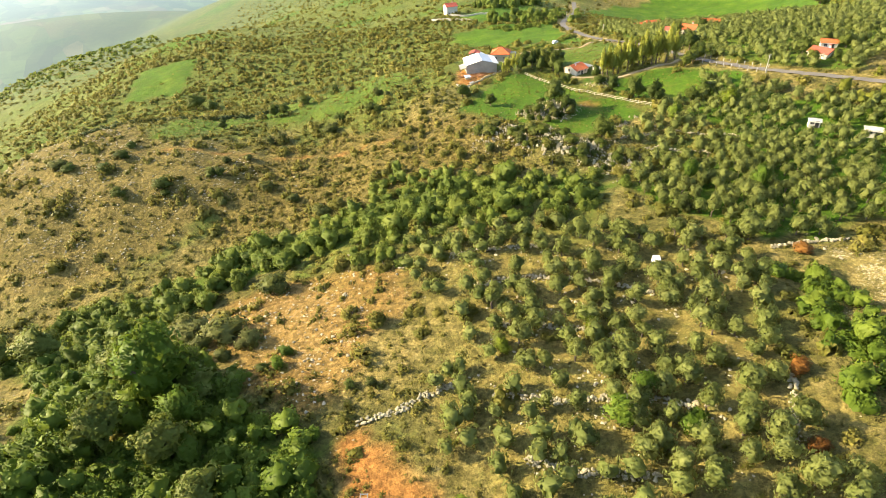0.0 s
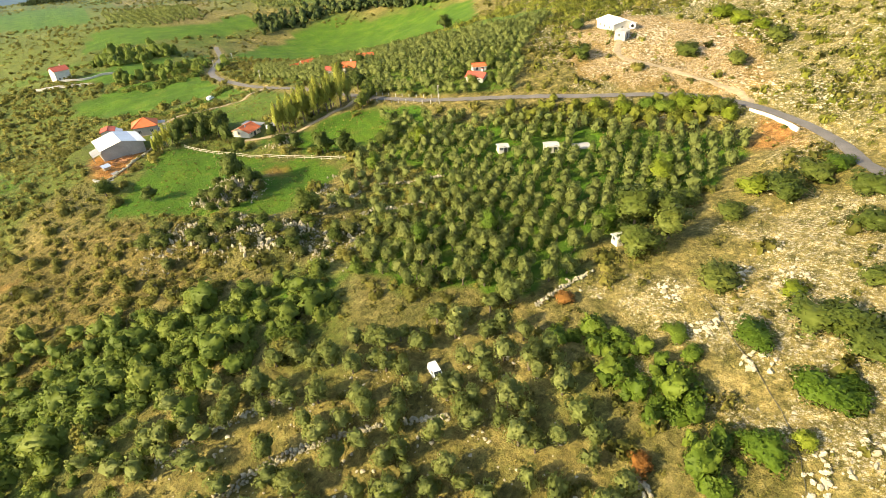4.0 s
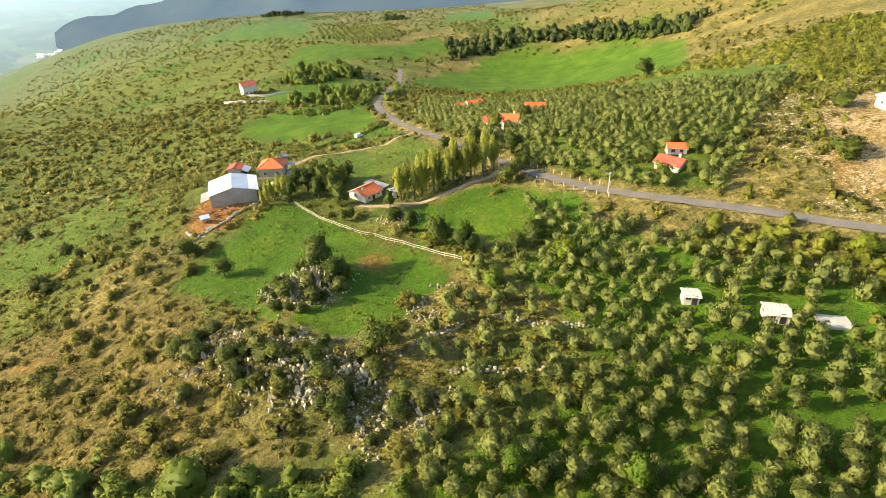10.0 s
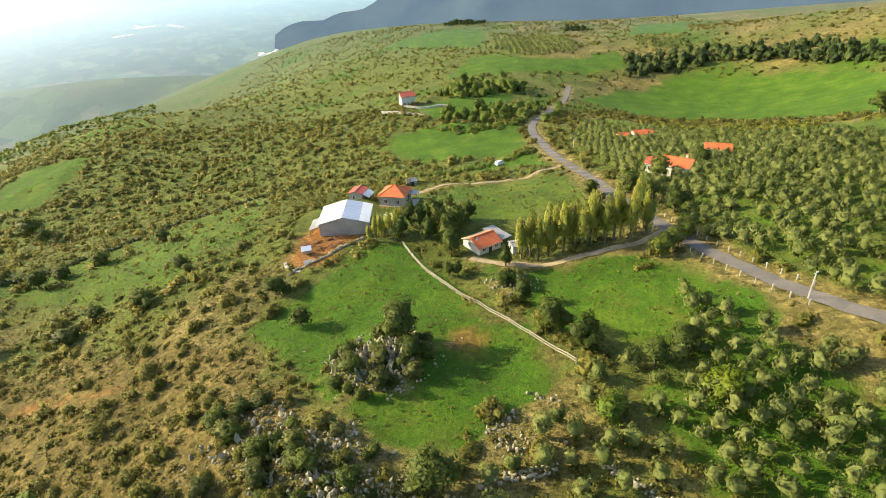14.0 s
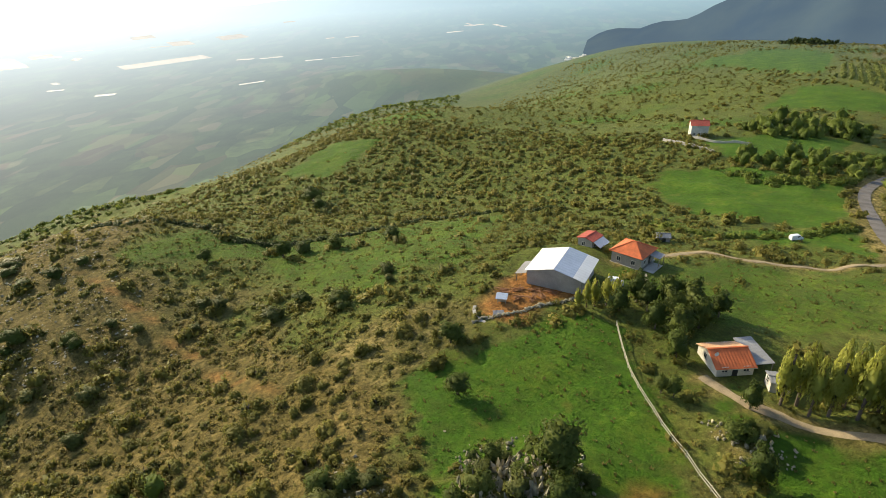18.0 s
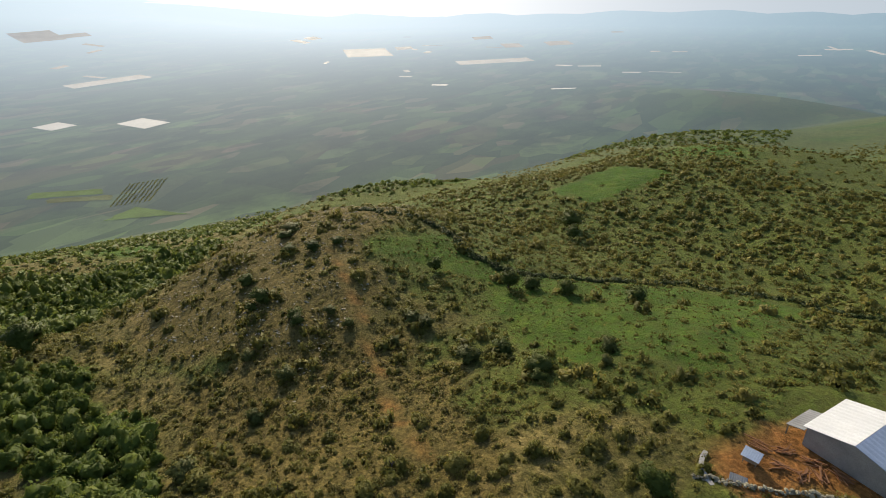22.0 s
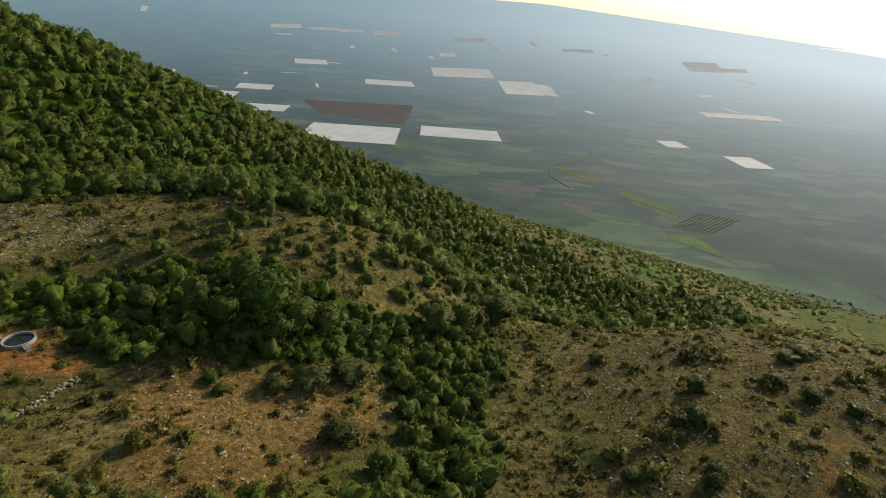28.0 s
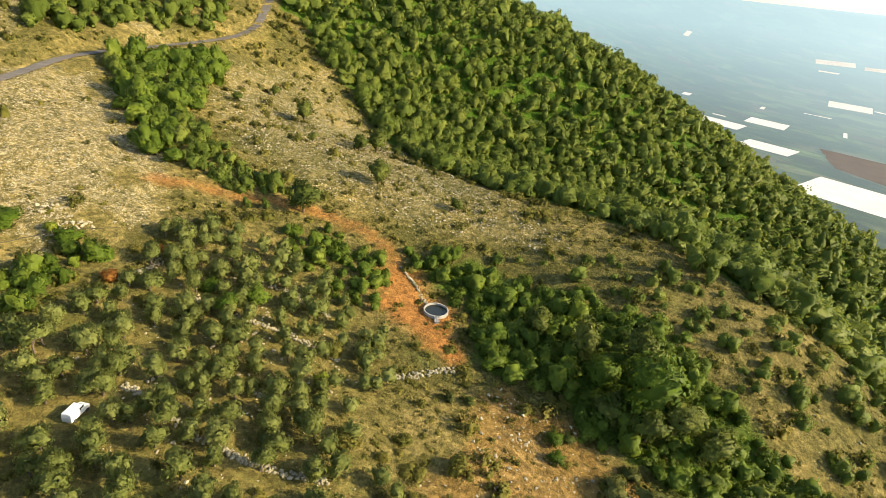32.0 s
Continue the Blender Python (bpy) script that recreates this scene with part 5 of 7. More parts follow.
# single bushes on the middle slopes
SCRUB_SINGLE = leaf_mat("maquis_leaf", (0.07, 0.08, 0.018), (0.165, 0.165, 0.033), (0.32, 0.275, 0.07), 0.4, True)
fine = [clump(230 + i, 8, 240, 0.13, 0.95) for i in range(5)]
fine = [mesh_of("foliage", v, f, True, rounded(v)) for v, f in fine]
twig = mesh_of("stem", *stem(0.6, 0.06, 0.1, 5, 3, 1))
for i, j in enumerate(near_bush[:260]):
    x, y, s, tall, _ = bush[j]
    top = new("maquis_bush")
    part("stem", twig, BARK, top)
    part("foliage", fine[i % 5], SCRUB_SINGLE, top)
    top.matrix_basis = Matrix.Translation((x, y, ground(x, y) - 0.1)) @ Matrix.Rotation(i * 2.4, 4, "Z") @ Matrix.Diagonal((s, s, s * tall, 1))
    tagged(top, ("low spreading" if tall < 0.8 else "tall rounded" if tall > 1.0 else "rounded") + " olive-green maquis bush on the stony slope", "bush", "maquis bushes of the slope")

# ---- buildings and other made things ----
def boxes(name, items):
    """One mesh of bevel-free boxes: rows of centre, size and turn about z."""
    V, F = [], []
    for (cx, cy, cz), (sx, sy, sz), turn_z in items:
        k = len(V)
        c, s = math.cos(radians(turn_z)), math.sin(radians(turn_z))
        for dz in (-0.5, 0.5):
            for dx, dy in ((-0.5, -0.5), (0.5, -0.5), (0.5, 0.5), (-0.5, 0.5)):
                V.append((cx + dx * sx * c - dy * sy * s, cy + dx * sx * s + dy * sy * c, cz + dz * sz))
        F += [(k + 3, k + 2, k + 1, k), (k + 4, k + 5, k + 6, k + 7)] + [(k + i, k + (i + 1) % 4, k + 4 + (i + 1) % 4, k + 4 + i) for i in range(4)]
    return mesh_of(name, V, F)


def slab(name, corners, thick, ribs=0, rib=0.05):
    """A sloping sheet between four corners (two low, two high), with ribs running down the slope."""
    a, b, c, d = [np.array(p, float) for p in corners]
    n = np.cross(b - a, d - a)
    n /= np.linalg.norm(n)
    if n[2] < 0:
        n = -n
    V, F = [], []
    cols = max(1, ribs * 2)
    for i in range(cols + 1):
        u = i / cols
        up = n * (thick + (rib if i % 2 else 0))
        lo, hi = a + (b - a) * u, d + (c - d) * u
        V += [lo + up, hi + up, lo, hi]
    for i in range(cols):
        k = i * 4
        F += [(k, k + 4, k + 5, k + 1), (k + 2, k + 3, k + 7, k + 6), (k, k + 2, k + 6, k + 4), (k + 1, k + 5, k + 7, k + 3)]
    k = cols * 4
    F += [(0, 1, 3, 2), (k, k + 2, k + 3, k + 1)]
    return mesh_of(name, V, F)


def gable_walls(name, L, W, h, rise, t=0.25):
    """Four walls with thickness and pointed ends, ridge along x."""
    x, y = L / 2, W / 2
    V, F = [], []

    def prism(pts, off):
        k = len(V)
        n = len(pts)
        V.extend(pts)
        V.extend([tuple(np.array(p) + off) for p in pts])
        F.extend([tuple(k + i for i in range(n))[::-1], tuple(k + n + i for i in range(n))])
        for i in range(n):
            F.append((k + i, k + (i + 1) % n, k + n + (i + 1) % n, k + n + i))

    bm = bmesh.new()
    for sx in (-1, 1):
        prism([(sx * x, -y, -1.2), (sx * x, y, -1.2), (sx * x, y, h), (sx * x, 0, h + rise), (sx * x, -y, h)], np.array((-sx * t, 0, 0)))
    for sy in (-1, 1):
        prism([(-x + t, sy * y, -1.2), (x - t, sy * y, -1.2), (x - t, sy * y, h), (-x + t, sy * y, h)], np.array((0, -sy * t, 0)))
    vs = [bm.verts.new(p) for p in V]
    for f in F:
        bm.faces.new([vs[i] for i in f])
    bmesh.ops.recalc_face_normals(bm, faces=bm.faces)
    me = bpy.data.meshes.new(name)
    bm.to_mesh(me)
    bm.free()
    return me


TILE_FADED = plain_mat("faded_tiles", (0.66, 0.38, 0.20), 0.8, 0, 3.0, 0.35, 0.05)
SUNK = {"lane_house": -1.0, "lane_annex": -0.6, "hall": -0.4}


def stand(name, x, y, yaw, label, category, group="", lift=0.0):
    top = new(name)
    top.location, top.rotation_euler = (x, y, ground(x, y) + lift + SUNK.get(name, 0)), (0, 0, radians(yaw))
    return tagged(top, label, category, group)


def window(parent, x, y, z, w, h, along_x=True):
    """A window with its frame, sill and dark pane, proud of a wall whose normal is y (or x)."""
    s = (lambda a, b, c: (a, b, c)) if along_x else (lambda a, b, c: (b, a, c))
    ob = part("window", boxes("window", [((x, y, z + h / 2), s(w + 0.16, 0.10, 0.08), 0), ((x, y, z - h / 2), s(w + 0.16, 0.10, 0.08), 0)] + [((x + (k * (w / 2) if along_x else 0), y + (0 if along_x else k * (w / 2)), z), s(0.08, 0.10, h), 0) for k in (-1, 0, 1)]), WHITE_WALL, parent)
    part("pane", boxes("pane", [((x, y, z), s(w, 0.06, h), 0)]), GLASS, ob, "dark glass pane")
    part("sill", boxes("sill", [((x, y, z - h / 2 - 0.07), s(w + 0.3, 0.22, 0.06), 0)]), CONCRETE, ob)


def door(parent, x, y, w=0.95, h=2.05, along_x=True):
    s = (lambda a, b, c: (a, b, c)) if along_x else (lambda a, b, c: (b, a, c))
    d = part("door", boxes("door", [((x, y, h / 2), s(w, 0.09, h), 0)]), DARK, parent, "dark wooden door")
    part("handle", boxes("handle", [((x + (0.35 if along_x else 0.07), y + (0.07 if along_x else 0.35), 1.0), (0.08, 0.08, 0.04), 0)]), SHEET_GREY, d)


def gable_house(name, x, y, yaw, L, W, h, rise, wall, tile, label, windows=(2, 2), over=0.45, chimney=True, category="house", tile_2=None):
    top = stand(name, x, y, yaw, label, category)
    part("wall", gable_walls("wall", L, W, h, rise), wall, top)
    a, b = L / 2 + over, W / 2 + over
    faded = tile_2 or tile
    drop = rise * over / (W / 2)
    n = int(L / 0.5)
    part("roof", slab("roof", ((-a, -b, h - drop), (a, -b, h - drop), (a, 0, h + rise), (-a, 0, h + rise)), 0.14, n, 0.045), tile, top)
    part("roof", slab("roof", ((-a, b, h - drop), (a, b, h - drop), (a, 0, h + rise), (-a, 0, h + rise)), 0.14, n, 0.045), faded, top)
    part("ridge", boxes("ridge", [((0, 0, h + rise + 0.16), (L + 2 * over, 0.34, 0.16), 0)]), tile, top)
    part("eave", boxes("eave", [((0, s * b, h - drop + 0.02), (L + 2 * over, 0.12, 0.14), 0) for s in (-1, 1)]), wall, top)
    if chimney:
        c = part("chimney", boxes("chimney", [((L * 0.25, W * 0.2, h + rise * 0.75 + 0.5), (0.6, 0.6, 1.7), 0)]), WHITE_WALL, top)
        part("chimney_cap", boxes("chimney_cap", [((L * 0.25, W * 0.2, h + rise * 0.75 + 1.4), (0.8, 0.8, 0.12), 0)]), tile, c)
    for side, cnt in zip((-1, 1), windows):
        for i in range(cnt):
            px = (i + 0.5) / cnt * L * 0.86 - L * 0.43
            if i == cnt // 2 and side == -1:
                door(top, px, side * (W / 2 + 0.03))
            else:
                window(top, px, side * (W / 2 + 0.03), 1.5, 1.0, 1.1)
    for side in (-1, 1):
        window(top, side * (L / 2 + 0.03), 0.1 * W, 1.5, 0.9, 1.1, False)
    return top


def hip_house(name, x, y, yaw, L, W, h, rise, wall, tile, label):
    top = stand(name, x, y, yaw, label, "house")
    t = 0.25
    part("wall", boxes("wall", [((0, s * (W / 2 - t / 2), h / 2 - 0.6), (L - 2 * t, t, h + 1.2), 0) for s in (-1, 1)] + [((s * (L / 2 - t / 2), 0, h / 2 - 0.6), (t, W, h + 1.2), 0) for s in (-1, 1)]), wall, top)
    a, b, o = L / 2 + 0.5, W / 2 + 0.5, max(0.3, (L - W) / 2)
    lo, hi = h - 0.1, h + rise
    for pts in (((-a, -b, lo), (a, -b, lo), (o, 0, hi), (-o, 0, hi)), ((a, b, lo), (-a, b, lo), (-o, 0, hi), (o, 0, hi)), ((a, -b, lo), (a, b, lo), (o, 0.02, hi), (o, -0.02, hi)), ((-a, b, lo), (-a, -b, lo), (-o, -0.02, hi), (-o, 0.02, hi))):
        roof = part("roof", slab("roof", pts, 0.14), tile, top)
        p = [Vector(q) for q in pts]
        for k in range(1, 9):
            u = k / 9
            lo_p, hi_p = p[0].lerp(p[3], u), p[1].lerp(p[2], u)
            d = hi_p - lo_p
            lip = part("tile_course", boxes("tile_course", [((0, 0, 0.15), (d.length, 0.1, 0.05), 0)]), tile, roof)
            lip.matrix_basis = Matrix.Translation((lo_p + hi_p) / 2) @ d.to_track_quat("X", "Z").to_matrix().to_4x4()
        d = p[3] - p[0]
        cap = part("hip_cap", boxes("hip_cap", [((0, 0, 0.2), (d.length, 0.28, 0.12), 0)]), tile, top)
        cap.matrix_basis = Matrix.Translation((p[0] + p[3]) / 2) @ d.to_track_quat("X", "Z").to_matrix().to_4x4()
    part("ridge", boxes("ridge", [((0, 0, hi + 0.16), (2 * o + 0.3, 0.34, 0.16), 0)]), tile, top)
    part("plinth", boxes("plinth", [((0, 0, -0.35), (L + 0.6, W + 0.6, 1.0), 0)]), CONCRETE, top)
    for side in (-1, 1):
        for i in range(2):
            window(top, (i - 0.5) * L * 0.5, side * (W / 2 + 0.03), 1.6, 1.0, 1.2)
        window(top, side * (L / 2 + 0.03), -W * 0.22, 1.6, 1.0, 1.2, False)
    door(top, L / 2 + 0.03, W * 0.15, along_x=False)
    return top


# the farm: big shed, hip-roofed house, small red-roofed store
shed = stand("farm_shed", 13.8, 250.9, 95.5 - 90, "big open farm shed with white and blue-grey sheet roof", "shed")
sg = ground(13.8, 250.9)
eave, top_z = 3.7, 5.5
for i, px in enumerate(np.linspace(-6.2, 6.2, 3)):
    for py in (-5.6, 0, 5.6):
        part("post", boxes("post", [((px, py, 1.5), (0.28, 0.28, 4.0 + (1.6 if px == 0 else 0)), 0)]), CONCRETE, shed)
part("wall", boxes("wall", [((0, 5.8, 1.2), (12.8, 0.22, 4.8), 0)]), GREY_WALL, shed, "bare block back wall")
part("wall", boxes("wall", [((-6.5, 0, 1.0), (0.22, 11.4, 4.6), 0)]), GREY_WALL, shed)
part("wall", boxes("wall", [((6.5, 0, 1.0), (0.22, 11.4, 4.6), 0)]), GREY_WALL, shed)
part("wall", boxes("wall", [((0, -5.8, 0.4), (12.8, 0.22, 3.6), 0)]), GREY_WALL, shed)
part("gable", slab("gable", ((-6.6, -5.94, eave - 0.02), (6.6, -5.94, eave - 0.02), (0.1, -5.94, top_z - 0.06), (-0.1, -5.94, top_z - 0.06)), 0.08), GREY_WALL, shed)
part("wall", boxes("wall", [((0, -5.94, eave - 0.77), (13.0, 0.14, 1.5), 0)]), GREY_WALL, shed, "upper front wall of pale blocks")
part("roof", slab("roof", ((-7.0, -6.3, eave), (-7.0, 6.3, eave), (0, 6.3, top_z), (0, -6.3, top_z)), 0.1, 12, 0.05), SHEET_WHITE, shed, "white sheet roof slope")
part("roof", slab("roof", ((4.6, -6.3, eave + 0.7), (4.6, 6.3, eave + 0.7), (0, 6.3, top_z), (0, -6.3, top_z)), 0.1, 12, 0.05), SHEET_BLUE, shed, "blue-grey sheet roof slope")
part("roof", slab("roof", ((7.4, -6.3, eave - 0.1), (7.4, 6.3, eave - 0.1), (4.62, 6.3, eave + 0.7), (4.62, -6.3, eave + 0.7)), 0.1, 12, 0.05), SHEET_WHITE, shed, "white sheet roof edge")
part("lean_to", slab("lean_to", ((-9.4, -6.2, 2.2), (-9.4, 0.5, 2.2), (-6.7, 0.5, 3.0), (-6.7, -6.2, 3.0)), 0.08, 10, 0.05), SHEET_GREY, shed, "corrugated lean-to roof")
for py in (-5.8, -2.5, 0.2):
    part("post", boxes("post", [((-9.2, py, 0.6), (0.16, 0.16, 3.1), 0)]), WOOD, shed)
farmhouse = hip_house("farmhouse", 25.0, 271.5, -10, 8.0, 7.6, 3.4, 2.2, GREY_WALL, TILE_ORANGE, "grey block farmhouse with an orange hipped tile roof")
store = gable_house("store_house", 12.6, 273.5, 80, 5.0, 4.4, 2.9, 0.6, GREY_WALL, TILE_RED, "small grey store with a red tile roof beside the shed", (2, 1), 0.3, False, "outbuilding")
part("lean_to", slab("lean_to", ((-2.4, -4.6, 1.6), (2.6, -4.6, 1.6), (2.6, -2.4, 2.7), (-2.4, -2.4, 2.7)), 0.07, 8, 0.04), SHEET_WHITE, store, "white sheet lean-to")
# porch and clutter beside the farmhouse
part("porch", boxes("porch", [((5.6, -0.4, -0.1), (3.2, 5.6, 0.5), 0)]), CONCRETE, farmhouse, "raised concrete terrace")
part("porch_roof", slab("porch_roof", ((4.1, 0.2, 2.9), (4.1, 3.6, 2.9), (7.0, 3.6, 2.6), (7.0, 0.2, 2.6)), 0.1, 6, 0.03), SHEET_GREY, farmhouse, "grey sheet porch roof")
for px, py in ((6.8, 0.4), (6.8, 3.4)):
    part("post", boxes("post", [((px, py, 1.3), (0.14, 0.14, 2.8), 0)]), WOOD, farmhouse)


def pallet(x, y, yaw):
    """A stack of pale slatted pallets."""
    top = stand("pallet", x, y, yaw, "pale wooden pallets laid on the grass by the farmhouse", "pallet", "pallets by the farmhouse")
    for z0 in (0.05, 0.2):
        for k in range(5):
            part("slat", boxes("slat", [((0, k * 0.26 - 0.52, z0 + 0.06), (1.2, 0.16, 0.03), 0)]), PALE_WOOD, top)
        for k in (-0.5, 0, 0.5):
            part("bearer", boxes("bearer", [((k, 0, z0), (0.1, 1.2, 0.09), 0)]), PALE_WOOD, top)
    return top


for px, py, pa in ((26.8, 263.6, 20), (28.4, 264.4, 20), (30.0, 265.0, 24), (30.8, 262.6, 60), (27.4, 262.0, 15)):
    pallet(px, py, pa)
gable_house("grey_shed", 27.0, 296.0, 25, 3.4, 2.8, 1.9, 0.6, GREY_WALL, SHEET_GREY, "small weathered grey shed beside the farm track", (1, 0), 0.25, False, "shed")

# hutch, trough and low walls in the farm yard
hutch = stand("hutch", 7.6, 232.6, 20, "small hutch on legs under a blue-grey sheet roof", "hutch")
part("box", boxes("box", [((0, 0, 0.85), (2.0, 1.3, 0.9), 0)]), WOOD, hutch)
part("roof", slab("roof", ((-1.3, -1.0, 1.3), (1.3, -1.0, 1.3), (1.3, 1.0, 1.75), (-1.3, 1.0, 1.75)), 0.06, 8, 0.03), SHEET_BLUE, hutch, "blue-grey corrugated sheet")
for px in (-0.9, 0.9):
    for py in (-0.55, 0.55):
        part("leg", boxes("leg", [((px, py, 0.2), (0.1, 0.1, 0.8), 0)]), WOOD, hutch)
trough = stand("feed_trough", 5.0, 225.6, -40, "long curved pale concrete trough at the corner of the yard", "trough")
for k in range(6):
    a = -0.5 + k * 0.2
    part("segment", boxes("segment", [((6 * math.sin(a), 6 * (1 - math.cos(a)), 0.25), (1.2, 0.7, 0.6), math.degrees(a))]), CONCRETE, trough)
sheet = stand("roof_sheet", 9.3, 228.0, 35, "loose grey corrugated sheet leaning in the yard", "metal sheet")
part("sheet", slab("sheet", ((-1.2, -0.6, 0.05), (1.2, -0.6, 0.05), (1.2, 0.6, 0.5), (-1.2, 0.6, 0.5)), 0.04, 8, 0.04), SHEET_GREY, sheet)


def log_pile(x, y, yaw, n, seed):
    r = np.random.RandomState(seed)
    top = stand("timber_pile", x, y, yaw, "heap of rusty brown timber and boards on red earth", "timber pile")
    for i in range(n):
        b = part("board", boxes("board", [((0, 0, 0), (r.uniform(1.2, 3.0), 0.16, 0.10), 0)]), RUST_WOOD, top)
        b.matrix_basis = Matrix.Translation((r.uniform(-1.2, 1.2), r.uniform(-0.8, 0.8), 0.1 + r.uniform(0, 0.6))) @ Euler((0, r.uniform(-0.2, 0.2), r.uniform(-0.6, 0.6))).to_matrix().to_4x4()
    return top


RUST_WOOD = plain_mat("rusty_timber", (0.30, 0.14, 0.06), 0.9, 0, 5.0, 0.4, 0.02)
for k, (px, py, pa) in enumerate(((11.0, 242.0, 30), (13.5, 240.5, -20), (8.0, 240.0, 70), (6.0, 236.5, 10), (10.2, 236.0, 50), (12.6, 237.6, 110), (15.0, 243.5, 0))):
    log_pile(px, py, pa, 12, 60 + k)

# clutter beside the hall
silo = stand("white_tank", 194.5, 185.0, 30, "lying white plastic water tank beside the hall", "water tank")
tv, tf = stem(5.5, 1.2, 0.0, 14, 0)
part("barrel", mesh_of("barrel", np.column_stack([tv[:, 2] - 1.3, tv[:, 0], tv[:, 1] + 1.1]), tf), SHEET_WHITE, silo)
part("end_cap", mesh_of("end_cap", [(-1.7 if k < 14 else -1.95, 1.2 * (1 if k < 14 else 0.55) * math.cos(k * 0.4488), 1.1 + 1.2 * (1 if k < 14 else 0.55) * math.sin(k * 0.4488)) for k in range(28)], [(k, (k + 1) % 14, 14 + (k + 1) % 14, 14 + k) for k in range(14)]), SHEET_WHITE, silo)
part("cradle", boxes("cradle", [((-1.0, 0, 0), (0.4, 2.2, 0.8), 0), ((1.0, 0, 0), (0.4, 2.2, 0.8), 0)]), CONCRETE, silo)

# the cottage under the poplars
cottage = gable_house("cottage", 52.6, 234.0, 36.6, 6.6, 6.9, 1.9, 1.5, WHITE_WALL, TILE_ORANGE, "whitewashed cottage with an orange tile roof", (3, 2), 0.35, False, "house", TILE_FADED)
part("canopy", slab("canopy", ((3.6, -3.2, 1.9), (3.6, 4.6, 2.0), (7.0, 4.6, 2.1), (7.0, -3.2, 2.0)), 0.12, 8, 0.03), SHEET_GREY, cottage, "flat grey sheet canopy")
for px, py in ((6.8, -3.0), (6.8, 0.7), (6.8, 4.4)):
    part("post", boxes("post", [((px, py, 0.6), (0.14, 0.14, 2.8), 0)]), WOOD, cottage)
dish = part("satellite_dish", mesh_of("satellite_dish", [(math.cos(k) * r0 - 3.5, -2.6 - z0, 4.4 + math.sin(k) * r0) for r0, z0 in ((0.05, 0.0), (0.25, 0.03), (0.42, 0.12)) for k in np.arange(12) * math.pi / 6], [(k * 12 + i, k * 12 + (i + 1) % 12, (k + 1) * 12 + (i + 1) % 12, (k + 1) * 12 + i) for k in range(2) for i in range(12)]), SHEET_WHITE, cottage)
gable_house("garden_shed", 61.2, 231.6, 20, 3.2, 2.8, 2.1, 0.3, WHITE_WALL, SHEET_GREY, "small white garden shed with a pale sheet roof", (1, 0), 0.2, False, "shed")
# houses along the lane
gable_house("lane_house", 129.8, 200.6, -60, 6.4, 5.2, 1.9, 1.2, WHITE_WALL, TILE_RED, "white house with a red tile roof beside the lane", (3, 3))
gable_house("lane_annex", 135.2, 206.6, -25, 5.0, 3.6, 2.2, 0.8, WHITE_WALL, TILE_ORANGE, "low annex with a faded orange tile roof", (2, 2), 0.3, False, "outbuilding")
gable_house("villa", 112.0, 274.0, -35, 8.5, 7.0, 3.4, 1.5, WHITE_WALL, TILE_ORANGE, "white villa with orange tile roofs among olives", (3, 3))
gable_house("villa_wing", 108.0, 281.0, -35, 5.5, 5.0, 3.0, 1.1, WHITE_WALL, TILE_RED, "white wing of the villa with a red tile roof", (2, 2), 0.35, False)
gable_house("grove_house", 131.5, 293.5, -20, 8.0, 5.0, 2.8, 1.2, WHITE_WALL, TILE_ORANGE, "low house with an orange roof in the olive grove", (3, 3), 0.35, False)
gable_house("orchard_house", 123.0, 351.0, 5, 8.0, 5.5, 3.0, 1.3, WHITE_WALL, TILE_ORANGE, "house with an orange roof at the end of the grove", (3, 3), 0.35, False)
gable_house("orchard_store", 115.0, 351.5, 5, 5.0, 4.0, 2.4, 0.9, WHITE_WALL, TILE_ORANGE, "small store with an orange roof beside the orchard house", (2, 2), 0.3, False, "outbuilding")
gable_house("hill_house", 3.0, 471.0, 20, 9.0, 8.0, 6.2, 2.0, WHITE_WALL, TILE_RED, "two-storey pale house with a red roof on the ridge", (3, 3))
def block_wall(pts, h, label):
    """A low pale wall of rough blocks along a line."""
    line = path_at(pts, 1.6)
    top = stand("terrace_wall", line[0][0], line[0][1], 0, label, "wall")
    o = Vector(top.location)
    for i in range(len(line) - 1):
        a, b = line[i], line[i + 1]
        m = (a + b) / 2
        d = b - a
        part("block", boxes("block", [((m[0] - o.x, m[1] - o.y, ground(*m) - o.z + h / 2 - 0.3), (np.hypot(*d) * 0.97, 0.5, h + 0.6 + 0.15 * (i % 2)), math.degrees(math.atan2(d[1], d[0])))]), CONCRETE, top)


block_wall([(-12, 456), (-2, 447), (8, 440), (18, 433)], 1.4, "pale terrace wall below the ridge house")
block_wall([(2, 462), (14, 456), (24, 456), (32, 455)], 1.2, "pale terrace wall beside the ridge house")
# the white hall on the quarried hillside
hall = gable_house("hall", 194.0, 193.0, 70, 13.0, 9.5, 2.9, 1.3, WHITE_WALL, SHEET_WHITE, "white metal-roofed hall on bare ground above the lane", (3, 3), 0.4, False, "hall")
gable_house("concrete_store", 183.5, 181.0, 20, 5.0, 4.0, 2.8, 0.25, CONCRETE, CONCRETE, "square concrete store below the hall", (1, 1), 0.15, False, "outbuilding")
OLD_SHEET = plain_mat("weathered_pale_sheet", (0.50, 0.48, 0.43), 0.8, 0, 2.0, 0.35, 0.01)
